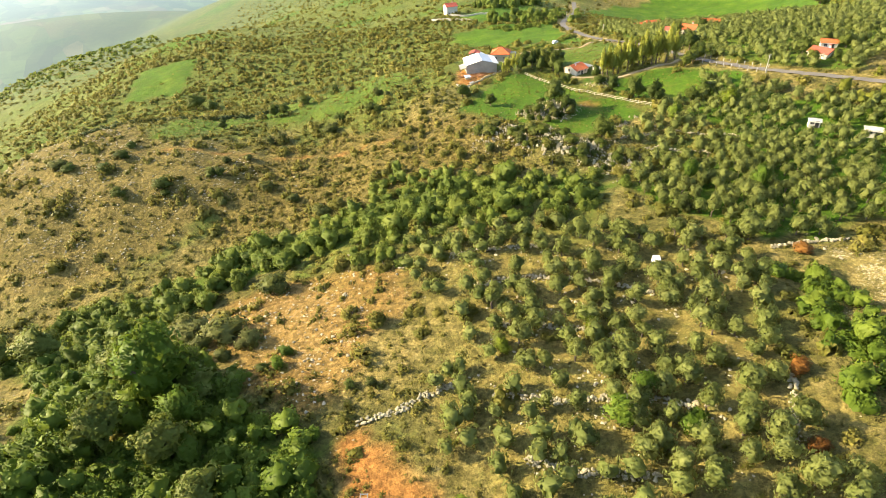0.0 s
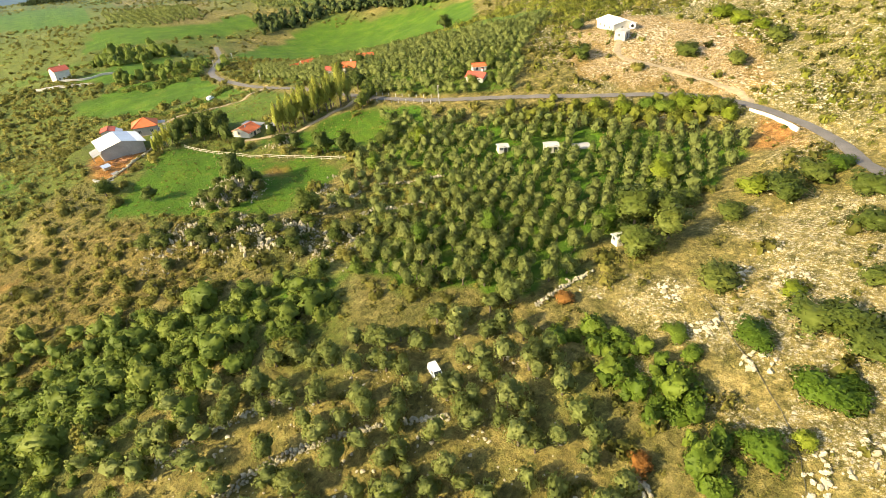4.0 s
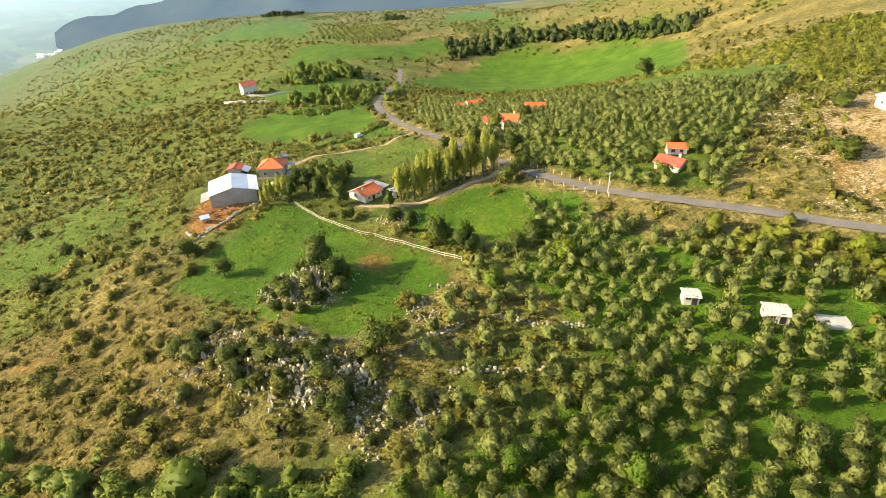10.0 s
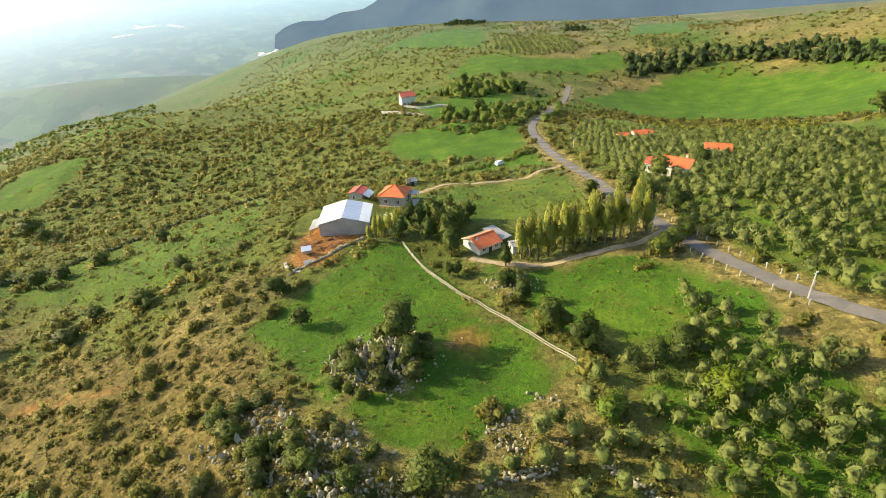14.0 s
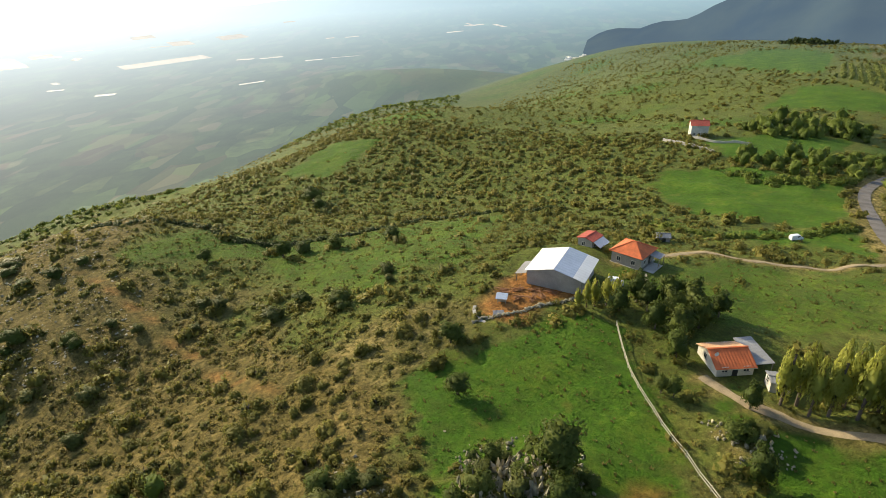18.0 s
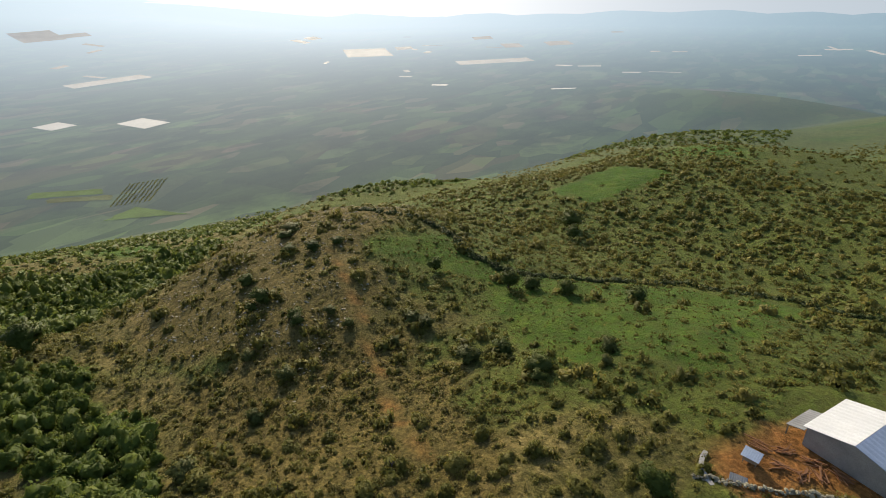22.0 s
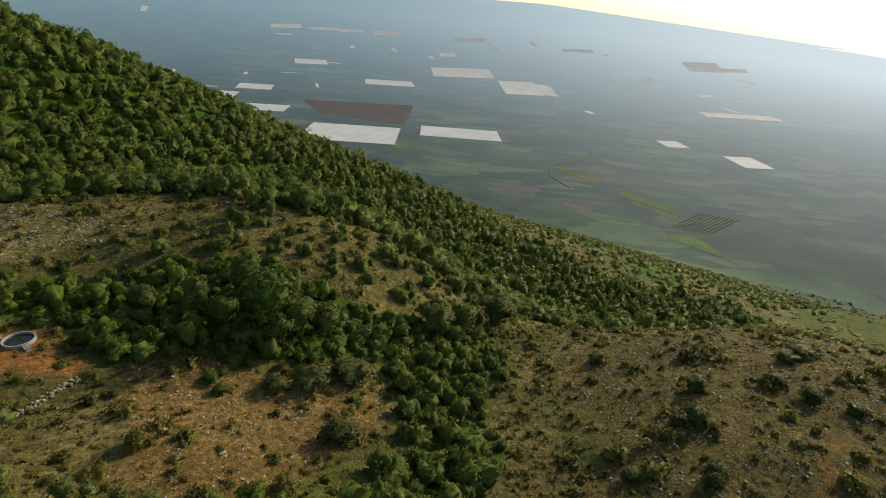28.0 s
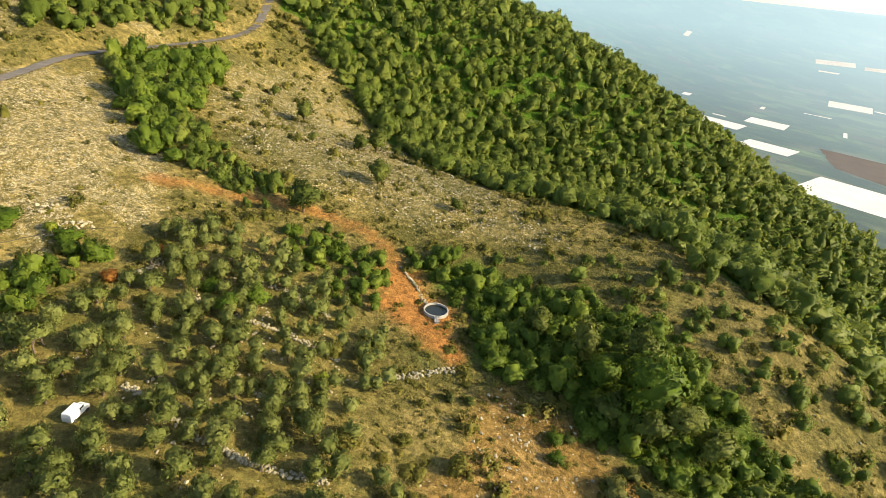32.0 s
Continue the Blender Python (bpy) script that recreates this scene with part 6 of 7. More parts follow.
# huts in the olive grove
for hx, hy, hyaw, hl2, hw2, lab in ((104.0, 155.4, -25, 2.8, 2.4, "white-roofed hut between olive trees"), (114.2, 146.0, -28, 3.8, 3.2, "white hut with a flat pale roof in the olive grove"), (90.0, 101.2, -20, 2.6, 2.2, "small hut under a white sheet roof among bushes")):
    gable_house("hut", hx, hy, hyaw, hl2, hw2, 1.8, 0.25, WHITE_WALL, OLD_SHEET, lab, (2, 1), 0.3, False, "hut")
pad = stand("concrete_slab", 121.5, 141.0, -25, "bare pinkish concrete slab beside the huts", "slab")
part("slab", boxes("slab", [((0, 0, -0.2), (5.0, 3.6, 0.8), 0)]), CONCRETE, pad)


# the round water tank
def round_tank(x, y, rad, h):
    top = stand("water_tank", x, y, 0, "round open concrete water tank on red soil", "water tank")
    n = 40
    V, F = [], []
    for r0, z0 in ((rad, -0.8), (rad, h), (rad - 0.28, h), (rad - 0.28, -0.6)):
        V += [(r0 * math.cos(k * 2 * math.pi / n), r0 * math.sin(k * 2 * math.pi / n), z0) for k in range(n)]
    for k in range(3):
        F += [(k * n + i, k * n + (i + 1) % n, (k + 1) * n + (i + 1) % n, (k + 1) * n + i) for i in range(n)]
    part("wall", mesh_of("wall", V, F), CONCRETE, top, "thick pale concrete ring wall")
    bm = bmesh.new()
    bmesh.ops.create_circle(bm, cap_ends=True, segments=n, radius=rad - 0.29)
    me2 = bpy.data.meshes.new("water")
    bm.to_mesh(me2)
    bm.free()
    w = part("water", me2, WATER, top, "dark still water")
    w.location.z = 0.22
    st = part("trough", boxes("trough", [((0.0, rad + 1.0, 0.2), (0.9, 2.0, 0.5), 0)]), CONCRETE, top, "small concrete trough")
    part("pipe", boxes("pipe", [((0.55, rad + 1.2, 0.75), (0.12, 2.6, 0.12), 0), ((-0.55, rad + 1.2, 0.75), (0.12, 2.6, 0.12), 0), ((0, rad + 2.4, 0.7), (1.2, 0.12, 0.12), 0)]), SHEET_GREY, st)
    return top


round_tank(-15.2, 48.8, 3.1, 0.75)


# the white van among the olives
def van(x, y, yaw, label="small white van parked between olive trees", kind="van"):
    top = stand(kind, x, y, yaw, label, kind)
    prof = [(-1.85, 0.35), (-1.87, 1.0), (-1.75, 1.82), (0.65, 1.85), (1.15, 1.15), (1.82, 0.98), (1.9, 0.4)]
    V = [(px, s * 0.78 * (0.9 if pz > 1.5 else 1), pz) for s in (-1, 1) for px, pz in prof]
    n = len(prof)
    bm = bmesh.new()
    vs = [bm.verts.new(p) for p in V]
    bm.faces.new(vs[:n])
    bm.faces.new(vs[n:][::-1])
    for i in range(n):
        j = (i + 1) % n
        bm.faces.new((vs[j], vs[i], vs[n + i], vs[n + j]))
    bmesh.ops.recalc_face_normals(bm, faces=bm.faces)
    bmesh.ops.bevel(bm, geom=list(bm.edges), offset=0.06, segments=2, affect="EDGES")
    me2 = bpy.data.meshes.new("body")
    bm.to_mesh(me2)
    bm.free()
    part("body", me2, CAR_WHITE, top)
    part("windscreen", slab("windscreen", ((1.14, -0.62, 1.18), (1.14, 0.62, 1.18), (0.70, 0.58, 1.8), (0.70, -0.58, 1.8)), 0.02), GLASS, top)
    for s in (-1, 1):
        part("side_window", boxes("side_window", [((0.35, s * 0.745, 1.42), (0.8, 0.03, 0.42), 0)]), GLASS, top)
        part("headlight", boxes("headlight", [((1.88, s * 0.55, 0.72), (0.05, 0.25, 0.16), 0)]), SHEET_WHITE, top)
        for wx in (-1.2, 1.2):
            wv, wf = [], []
            for k in range(16):
                a = k * math.pi / 8
                wv += [(wx + 0.3 * math.cos(a), s * 0.70, 0.3 + 0.3 * math.sin(a)), (wx + 0.3 * math.cos(a), s * 0.82, 0.3 + 0.3 * math.sin(a))]
            bm = bmesh.new()
            q = [bm.verts.new(p) for p in wv]
            for k in range(16):
                bm.faces.new((q[2 * k], q[2 * k + 1], q[(2 * k + 3) % 32], q[(2 * k + 2) % 32]))
            bm.faces.new(q[0::2])
            bm.faces.new(q[1::2])
            bmesh.ops.recalc_face_normals(bm, faces=bm.faces)
            m3 = bpy.data.meshes.new("wheel")
            bm.to_mesh(m3)
            bm.free()
            wh = part("wheel", m3, RUBBER, top)
            part("rim", boxes("rim", [((wx, s * 0.83, 0.3), (0.26, 0.02, 0.26), 45)]), SHEET_GREY, wh)
    return top


van(41.2, 97.6, -101)
van(26.0, 254.5, 15, "white car parked in the shade of the farm trees", "car")
van(59.5, 318.5, 40, "small white car standing on the grass by the lane", "car")


# fences, posts, poles
def fence(pts, step=2.6, h=1.25):
    """Peeled-pole fence: a post at each step and two rails between neighbours."""
    line = path_at(pts, step)
    top = stand("fence", line[0][0], line[0][1], 0, "pale wooden post-and-rail fence along the meadow", "fence")
    o = Vector(top.location)
    pm = boxes("post", [((0, 0, h / 2 - 0.2), (0.13, 0.13, h + 0.4), 0)])
    prev = None
    for px, py in line:
        p = Vector((px, py, ground(px, py))) - o
        ob = part("post", pm, PALE_WOOD, top)
        ob.location = p
        if prev is not None:
            d = p - prev
            for z0 in (0.5, 1.05):
                mid_p = (p + prev) / 2 + Vector((0, 0, z0))
                rail = part("rail", boxes("rail", [((0, 0, 0), (d.length + 0.1, 0.09, 0.12), 0)]), PALE_WOOD, top)
                rail.matrix_basis = Matrix.Translation(mid_p) @ d.to_track_quat("X", "Z").to_matrix().to_4x4()
        prev = p
    return top


fence([(32, 237), (39.5, 222.5), (47, 213.5), (54, 206), (60, 199.5), (69, 188.5)])


def road_post(x, y):
    top = stand("road_post", x, y, 0, "short pale concrete post at the edge of the lane", "post", "posts along the lane")
    part("shaft", boxes("shaft", [((0, 0, 0.4), (0.18, 0.18, 1.4), 0)]), CONCRETE, top)
    part("cap", boxes("cap", [((0, 0, 1.18), (0.24, 0.24, 0.07), 0)]), CONCRETE, top)
    return top


one = None
for side, a0, b0 in ((-3.4, (113.5, 195), (90, 262)), (3.4, (111, 198), (93, 245))):
    line = path_at(ROAD, 3.0)
    way = np.gradient(line, axis=0)
    way /= np.linalg.norm(way, axis=1)[:, None]
    for p, w in zip(line, way):
        if a0[1] < p[1] < b0[1] and p[0] < 116:
            x, y = p[0] + w[1] * side, p[1] - w[0] * side
            if one is None:
                one = road_post(x, y)
            else:
                copy_thing(one, Matrix.Translation((x, y, ground(x, y))))


def utility_pole(x, y, h=5.6):
    top = stand("utility_pole", x, y, 0, "slender concrete utility pole beside the lane", "utility pole", "poles along the lane")
    part("shaft", stem(h / 0.55, 0.16, 0.0, 8, 0) and mesh_of("shaft", *stem(h / 0.55, 0.16, 0.0, 8, 0)), CONCRETE, top)
    arm = part("crossarm", boxes("crossarm", [((0, 0, h - 0.4), (1.4, 0.1, 0.1), 30)]), SHEET_GREY, top)
    for k in (-0.55, 0, 0.55):
        part("insulator", boxes("insulator", [((k * 0.87, k * 0.5, h - 0.27), (0.08, 0.08, 0.16), 30)]), SHEET_WHITE, arm)
    return top


POLES = [(110.0, 197.0), (93.5, 262.0), (92.5, 345.0), (88.0, 430.0), (113.0, 480.0)]
for px, py in POLES:
    utility_pole(px, py)


def cable(a, b, sag=1.2):
    pts = []
    pa, pb = Vector((*a, ground(*a) + 5.3)), Vector((*b, ground(*b) + 5.3))
    V, F = [], []
    for i in range(13):
        u = i / 12
        p = pa.lerp(pb, u) - Vector((0, 0, sag * 4 * u * (1 - u)))
        V += [p + Vector((0, 0.03, 0)), p + Vector((0.03, -0.02, 0)), p + Vector((-0.03, -0.02, 0))]
    for i in range(12):
        for k in range(3):
            F.append((i * 3 + k, i * 3 + (k + 1) % 3, i * 3 + 3 + (k + 1) % 3, i * 3 + 3 + k))
    ob = new("cable", mesh_of("cable", V, F))
    ob.data.materials.append(CABLE)
    return tagged(ob, "thin dark overhead cable between utility poles", "cable")


for a, b in zip(POLES[:-1], POLES[1:]):
    cable(a, b)


# black water pipe over the stony slope
def water_pipe(pts):
    line = path_at(pts, 1.0)
    line += np.random.RandomState(9).normal(size=line.shape) * 0.05
    z = land(line[:, 0], line[:, 1]) + 0.12
    V, F = [], []
    for (x, y), h in zip(line, z):
        V += [(x + 0.07 * math.cos(a), y + 0.05 * math.cos(a), h + 0.07 * math.sin(a)) for a in np.arange(5) * 1.2566]
    for i in range(len(line) - 1):
        F += [(i * 5 + k, i * 5 + (k + 1) % 5, i * 5 + 5 + (k + 1) % 5, i * 5 + 5 + k) for k in range(5)]
    ob = new("water_pipe", mesh_of("water_pipe", V, F, True))
    ob.data.materials.append(CABLE)
    tagged(ob, "thin black water pipe laid over stony dry grass", "pipe")


water_pipe([(84.5, 79.0), (83.0, 76.3), (77.7, 69.3), (74.2, 63.8), (70.9, 58.7), (66.3, 54.3), (61.7, 50.8), (58.0, 47.5)])


# the painted wall under the lane's bend
def lane_wall():
    line = path_at([(162.6, 117.5), (161.0, 111.5), (158.2, 105.5), (155.0, 100.5)], 1.5)
    top = stand("retaining_wall", line[0][0], line[0][1], 0, "white-painted retaining wall below the bend of the lane", "wall")
    o = np.array(top.location)
    V, F = [], []
    way = np.gradient(line, axis=0)
    way /= np.linalg.norm(way, axis=1)[:, None]
    for p, w in zip(line, way):
        z1 = road_z[np.argmin(np.hypot(*(road_line - p).T))]
        for off, z0 in ((0.0, z1 + 0.7), (0.35, z1 + 0.7), (0.55, z1 - 3.0), (0.0, z1 - 3.0)):
            V.append((p[0] + w[1] * -off * -1 - o[0] - w[1] * 2 * off, p[1] - w[0] * -off - o[1], z0 - o[2]))
    n = len(line)
    for i in range(n - 1):
        for k in range(4):
            F.append((i * 4 + k, i * 4 + (k + 1) % 4, i * 4 + 4 + (k + 1) % 4, i * 4 + 4 + k))
    part("face", mesh_of("face", V, F), WHITE_WALL, top)


lane_wall()
far_town()

# ---- single trees and bushes ----
def leaf_of(kind):
    return {"dark": DARK_ONE, "bright": BRIGHT_ONE, "green": GREEN_ONE, "yellow": YELLOW_ONE, "russet": RUSSET_ONE, "scrub": SCRUB_ONE}[kind]


DARK_ONE = leaf_mat("evergreen_leaf", (0.035, 0.055, 0.012), (0.075, 0.105, 0.019), (0.145, 0.165, 0.033), 0.25, True)
BRIGHT_ONE = leaf_mat("fresh_leaf", (0.045, 0.085, 0.010), (0.10, 0.165, 0.018), (0.20, 0.26, 0.035), 0.3, True)
GREEN_ONE = leaf_mat("oak_leaf", (0.045, 0.07, 0.014), (0.095, 0.125, 0.022), (0.18, 0.20, 0.04), 0.25, True)
YELLOW_ONE = leaf_mat("lime_leaf", (0.09, 0.13, 0.014), (0.17, 0.22, 0.02), (0.27, 0.31, 0.04), 0.3, True)
RUSSET_ONE = leaf_mat("rust_leaf", (0.12, 0.05, 0.015), (0.26, 0.11, 0.025), (0.36, 0.18, 0.05), 0.25, True)
SCRUB_ONE = leaf_mat("bush_leaf", (0.05, 0.06, 0.014), (0.10, 0.115, 0.026), (0.18, 0.18, 0.05), 0.2, True)
WORDS = {"dark": "dark evergreen", "bright": "fresh green", "green": "olive-green broadleaf", "yellow": "yellow-green", "russet": "rust-coloured autumn", "scrub": "dull green"}
tree_models = {}


def plant(kind, x, y, r, tall=1.0, bush=False, seed=0, where="on the hillside"):
    """A tree (trunk and crown) or a bush of crown radius r."""
    key = (kind, bush, seed % 3)
    size = "large" if r > 3.4 else "small" if r < 1.8 else "rounded"
    if bush:
        lab = size + " " + WORDS[kind] + " bush " + where
    else:
        lab = size + " " + WORDS[kind] + " tree " + where
    m = Matrix.Translation((x, y, ground(x, y))) @ Matrix.Rotation(seed * 1.7, 4, "Z") @ Matrix.Diagonal((r, r, r * tall, 1))
    if key not in tree_models:
        mould = crown(500 + hash_of(key), 22, 1150, 0.078, 3, 0.88, 0.15, (0.35, 0.88), (0.2, 0.4), (0.65, 0.9))
        if bush:
            top = new("bush")
            part("stem", mesh_of("stem", *stem(0.6, 0.06, 0.1, 5, 3, 1)), BARK, top)
            part("foliage", mesh_of("foliage", mould[0] - np.array((0, 0, 0.12)), mould[1], True, rounded(mould[0], 1, 0.4)), leaf_of(kind), top)
        else:
            top = new("tree")
            part("trunk", mesh_of("trunk", *stem(1.2, 0.085, 0.1, 7, 4, 1)), BARK, top)
            part("crown", mesh_of("crown", mould[0] + np.array((0, 0, 0.28)), mould[1], True, rounded(mould[0], 1, 0.4)), leaf_of(kind), top)
        tree_models[key] = top
        ob = top
    else:
        ob = copy_thing(tree_models[key], m)
    ob.matrix_basis = m
    return tagged(ob, lab, "bush" if bush else "tree")


def hash_of(key):
    return sum(ord(c) for c in key[0]) + 7 * key[1] + 31 * key[2]


TREES_A = [("dark", 37, 196, 4.2, 1.1), ("dark", 15, 203, 2.6, 1.0), ("green", 46, 163, 3.8, 1.1), ("yellow", 89.3, 177, 3.4, 1.1), ("dark", 87, 189, 3.0, 1.1), ("green", 82, 187, 2.8, 1.0), ("bright", 72, 175, 2.8, 1.1), ("dark", 72, 191, 2.3, 1.5), ("dark", 67.5, 198, 2.4, 1.2), ("dark", 231, 367, 6, 1.0), ("green", -79, 241, 3.3, 1.0), ("dark", -96, 224, 2.6, 0.9), ("dark", -137, 309, 4.0, 0.9), ("green", 5, 216, 3.0, 0.9), ("dark", 30, 186, 2.4, 1.0), ("dark", 40, 190, 2.6, 1.0), ("green", 124, 196, 2.6, 1.1), ("dark", 126.5, 206, 2.8, 1.2), ("green", 139, 203, 2.8, 1.0), ("green", 131, 194, 2.2, 1.0), ("dark", 137, 211, 2.6, 1.1), ("green", 99, 226, 2.8, 1.2), ("green", 95, 222, 2.6, 1.1), ("dark", 101, 241, 3.2, 1.3), ("green", 97, 250, 3.0, 1.3), ("dark", 95, 262, 3.2, 1.3), ("green", 105, 268, 3.4, 1.2), ("dark", 120, 276, 3.0, 1.3), ("green", 84, 262, 2.6, 1.1), ("green", 91.5, 219.5, 3.0, 1.1)]
TREES_B = [("bright", 29.2, 66.8, 2.6, 1.1), ("bright", 24.6, 61.7, 3.3, 1.0), ("yellow", 24.6, 84.1, 1.9, 1.1), ("green", 96.5, 94.8, 4.4, 0.95), ("green", 104, 101, 4.2, 0.95), ("green", -99, 100.3, 5.4, 1.0), ("green", -128, 104, 6.0, 1.0), ("green", -112, 101, 4.8, 1.0), ("dark", -150, 317, 6.0, 0.9), ("bright", -58, 78, 7.4, 1.25), ("bright", -50, 71, 4.2, 1.2), ("green", -63, 82, 4.6, 1.2), ("green", -56, 84, 4.0, 1.2), ("green", -49, 62, 4.6, 1.2), ("green", -61, 65, 5.0, 1.2), ("green", -40, 54, 4.2, 1.1), ("green", -70, 86, 4.2, 1.1), ("dark", 22, 21, 4.6, 1.2), ("green", 3, -4, 3.8, 1.2), ("green", 36, -57, 4.2, 1.1), ("green", 6, -41, 4.8, 1.0), ("green", 12, -36, 3.4, 1.0), ("dark", -2, -46, 2.6, 1.0), ("green", 52, -78, 2.6, 0.9), ("green", 28, -30, 2.2, 0.9), ("green", -22, 4, 2.4, 0.9), ("green", 60, -52, 2.4, 0.9), ("bright", 92, 107, 3.2, 1.0), ("yellow", 8, 81, 1.7, 1.2), ("green", 98, 104, 5.2, 0.9), ("green", 88, 96, 4.6, 0.8), ("yellow", 117, 112, 3.4, 0.9), ("bright", 124, 116, 2.8, 1.0), ("bright", 60, 131, 2.4, 1.6), ("bright", 74, 124, 2.4, 1.8), ("green", 45, 221, 1.6, 1.3)]
BUSHES = [("green", 187.7, 155.7, 4.6, 0.85), ("green", 189.3, 138.5, 4.2, 0.85), ("green", 208.4, 136.8, 4.6, 0.8), ("green", 163, 181.5, 4.2, 0.9), ("yellow", 222, 165.8, 4.8, 0.8), ("yellow", 220, 157, 4.6, 0.8), ("green", 258, 157, 5.0, 0.8), ("yellow", 217, 147, 3.6, 0.8), ("green", 186, 205, 3.4, 0.9), ("yellow", 155.5, 133.5, 4.0, 1.0), ("yellow", 158, 128.5, 4.2, 0.95), ("green", 158.5, 123.5, 3.6, 1.0), ("yellow", 157, 119.5, 3.2, 0.9), ("bright", 150, 141, 3.6, 1.0), ("yellow", 146, 147, 3.4, 1.0), ("bright", 151, 136, 3.2, 1.1), ("yellow", 141, 154, 3.0, 1.0), ("green", 88.8, 79.6, 4.3, 0.7), ("bright", 73.8, 76.3, 2.2, 0.8), ("bright", 71.2, 72.0, 2.1, 0.7), ("bright", 79.6, 67.7, 3.5, 0.7), ("green", 87.9, 63.5, 4.4, 0.7), ("green", 89.4, 59.0, 4.6, 0.65), ("green", 86.8, 55.5, 4.2, 0.65), ("bright", 75.9, 56.6, 4.2, 0.7), ("bright", 77.6, 54.0, 2.8, 0.6), ("bright", 63.1, 56.9, 3.1, 0.8), ("bright", 80.2, 55.3, 1.9, 0.7), ("yellow", 67.9, 54.3, 1.6, 1.0), ("green", 117.5, 68.2, 4.2, 0.7), ("green", 102.5, 61.1, 3.3, 0.7), ("yellow", 92.9, 69.2, 2.2, 0.8), ("green", 123.6, 87.4, 5.2, 0.8), ("green", 134.0, 85.9, 4.6, 0.75), ("yellow", 123.6, 93.4, 3.8, 0.8), ("green", 111.8, 91.1, 3.2, 0.8), ("bright", 138.3, 84.0, 3.8, 0.7), ("green", 131.0, 74.7, 4.4, 0.7), ("green", 113, 102, 3.0, 0.8), ("russet", 51.5, 65.5, 1.9, 1.0), ("russet", 47, 52, 1.6, 1.0), ("russet", 68.5, 95.4, 2.0, 0.8), ("bright", 34.5, 59.4, 2.5, 0.9), ("scrub", -47, 95, 3.2, 0.8), ("scrub", -54, 98, 5.4, 0.7), ("green", -51, 79, 4.6, 0.8), ("bright", -37, 85.5, 1.9, 0.9), ("bright", -36.6, 89.6, 1.7, 0.9), ("bright", -45, 82, 2.2, 0.8)]
BUSHES_WEST = [("dark", -84.3, 177.8, 2.5, 0.9), ("scrub", -76.8, 164.7, 2.1, 0.9), ("scrub", -64, 172.3, 2.7, 0.8), ("scrub", -82, 187.2, 2.1, 0.9), ("dark", -76.3, 247.7, 3.6, 0.9), ("dark", -32.5, 220.9, 3.2, 0.9), ("scrub", -71.5, 207, 2.8, 0.9), ("scrub", -46.6, 115.1, 4.4, 0.8), ("scrub", -63, 101, 5.4, 0.7), ("dark", -98.8, 171.3, 3.6, 0.8), ("dark", -113, 167.8, 3.2, 0.8), ("scrub", -47.5, 211.3, 3.4, 0.9), ("dark", -45, 220.1, 3.0, 0.9), ("scrub", -53, 164, 2.3, 0.9), ("scrub", -41, 150.3, 3.2, 0.9), ("dark", -56.5, 270.4, 3.6, 0.9), ("scrub", -31.4, 239.1, 2.5, 0.9), ("dark", -68, 255, 3.4, 0.9), ("scrub", -144, 187, 4.2, 0.6), ("dark", -138, 184, 3.4, 0.6), ("scrub", -64, 199.5, 1.6, 0.9), ("dark", -81.6, 178, 2.3, 0.9), ("dark", -29.4, 219, 2.2, 0.9), ("scrub", -67, 209, 2.6, 0.9), ("dark", -97, 168, 2.0, 0.8), ("scrub", -75, 190, 1.8, 0.9), ("dark", -125, 183, 3.0, 0.7), ("dark", -121, 191, 3.2, 0.7), ("dark", -122, 199, 2.6, 0.7), ("scrub", -27, 234, 1.5, 1.0), ("scrub", -58, 96, 3.0, 0.9), ("scrub", -51, 91, 2.1, 0.9), ("dark", -40, 85, 1.5, 0.9), ("scrub", -38, 76, 1.3, 0.8), ("yellow", -50, 74, 2.6, 0.9), ("dark", -21, 78, 1.3, 0.9), ("scrub", -17, 78, 1.4, 1.1), ("bright", -26, 67, 1.6, 0.9)]
for i, (k, x, y, r, tall) in enumerate(TREES_A + TREES_B):
    plant(k, x, y, r, tall, False, i, "in the gully" if x < -50 and y < 100 else "beside the meadow" if y > 150 and abs(x - 45) < 60 else "on the open hillside" if x < 0 or y < 0 else "among the olives")
for i, (k, x, y, r, tall) in enumerate(BUSHES):
    plant(k, x, y, r, tall, True, i, "on the stony slope")
for i, (k, x, y, r, tall) in enumerate(BUSHES_WEST):
    plant(k, x, y, r, tall, True, i, "on the stony hillside")


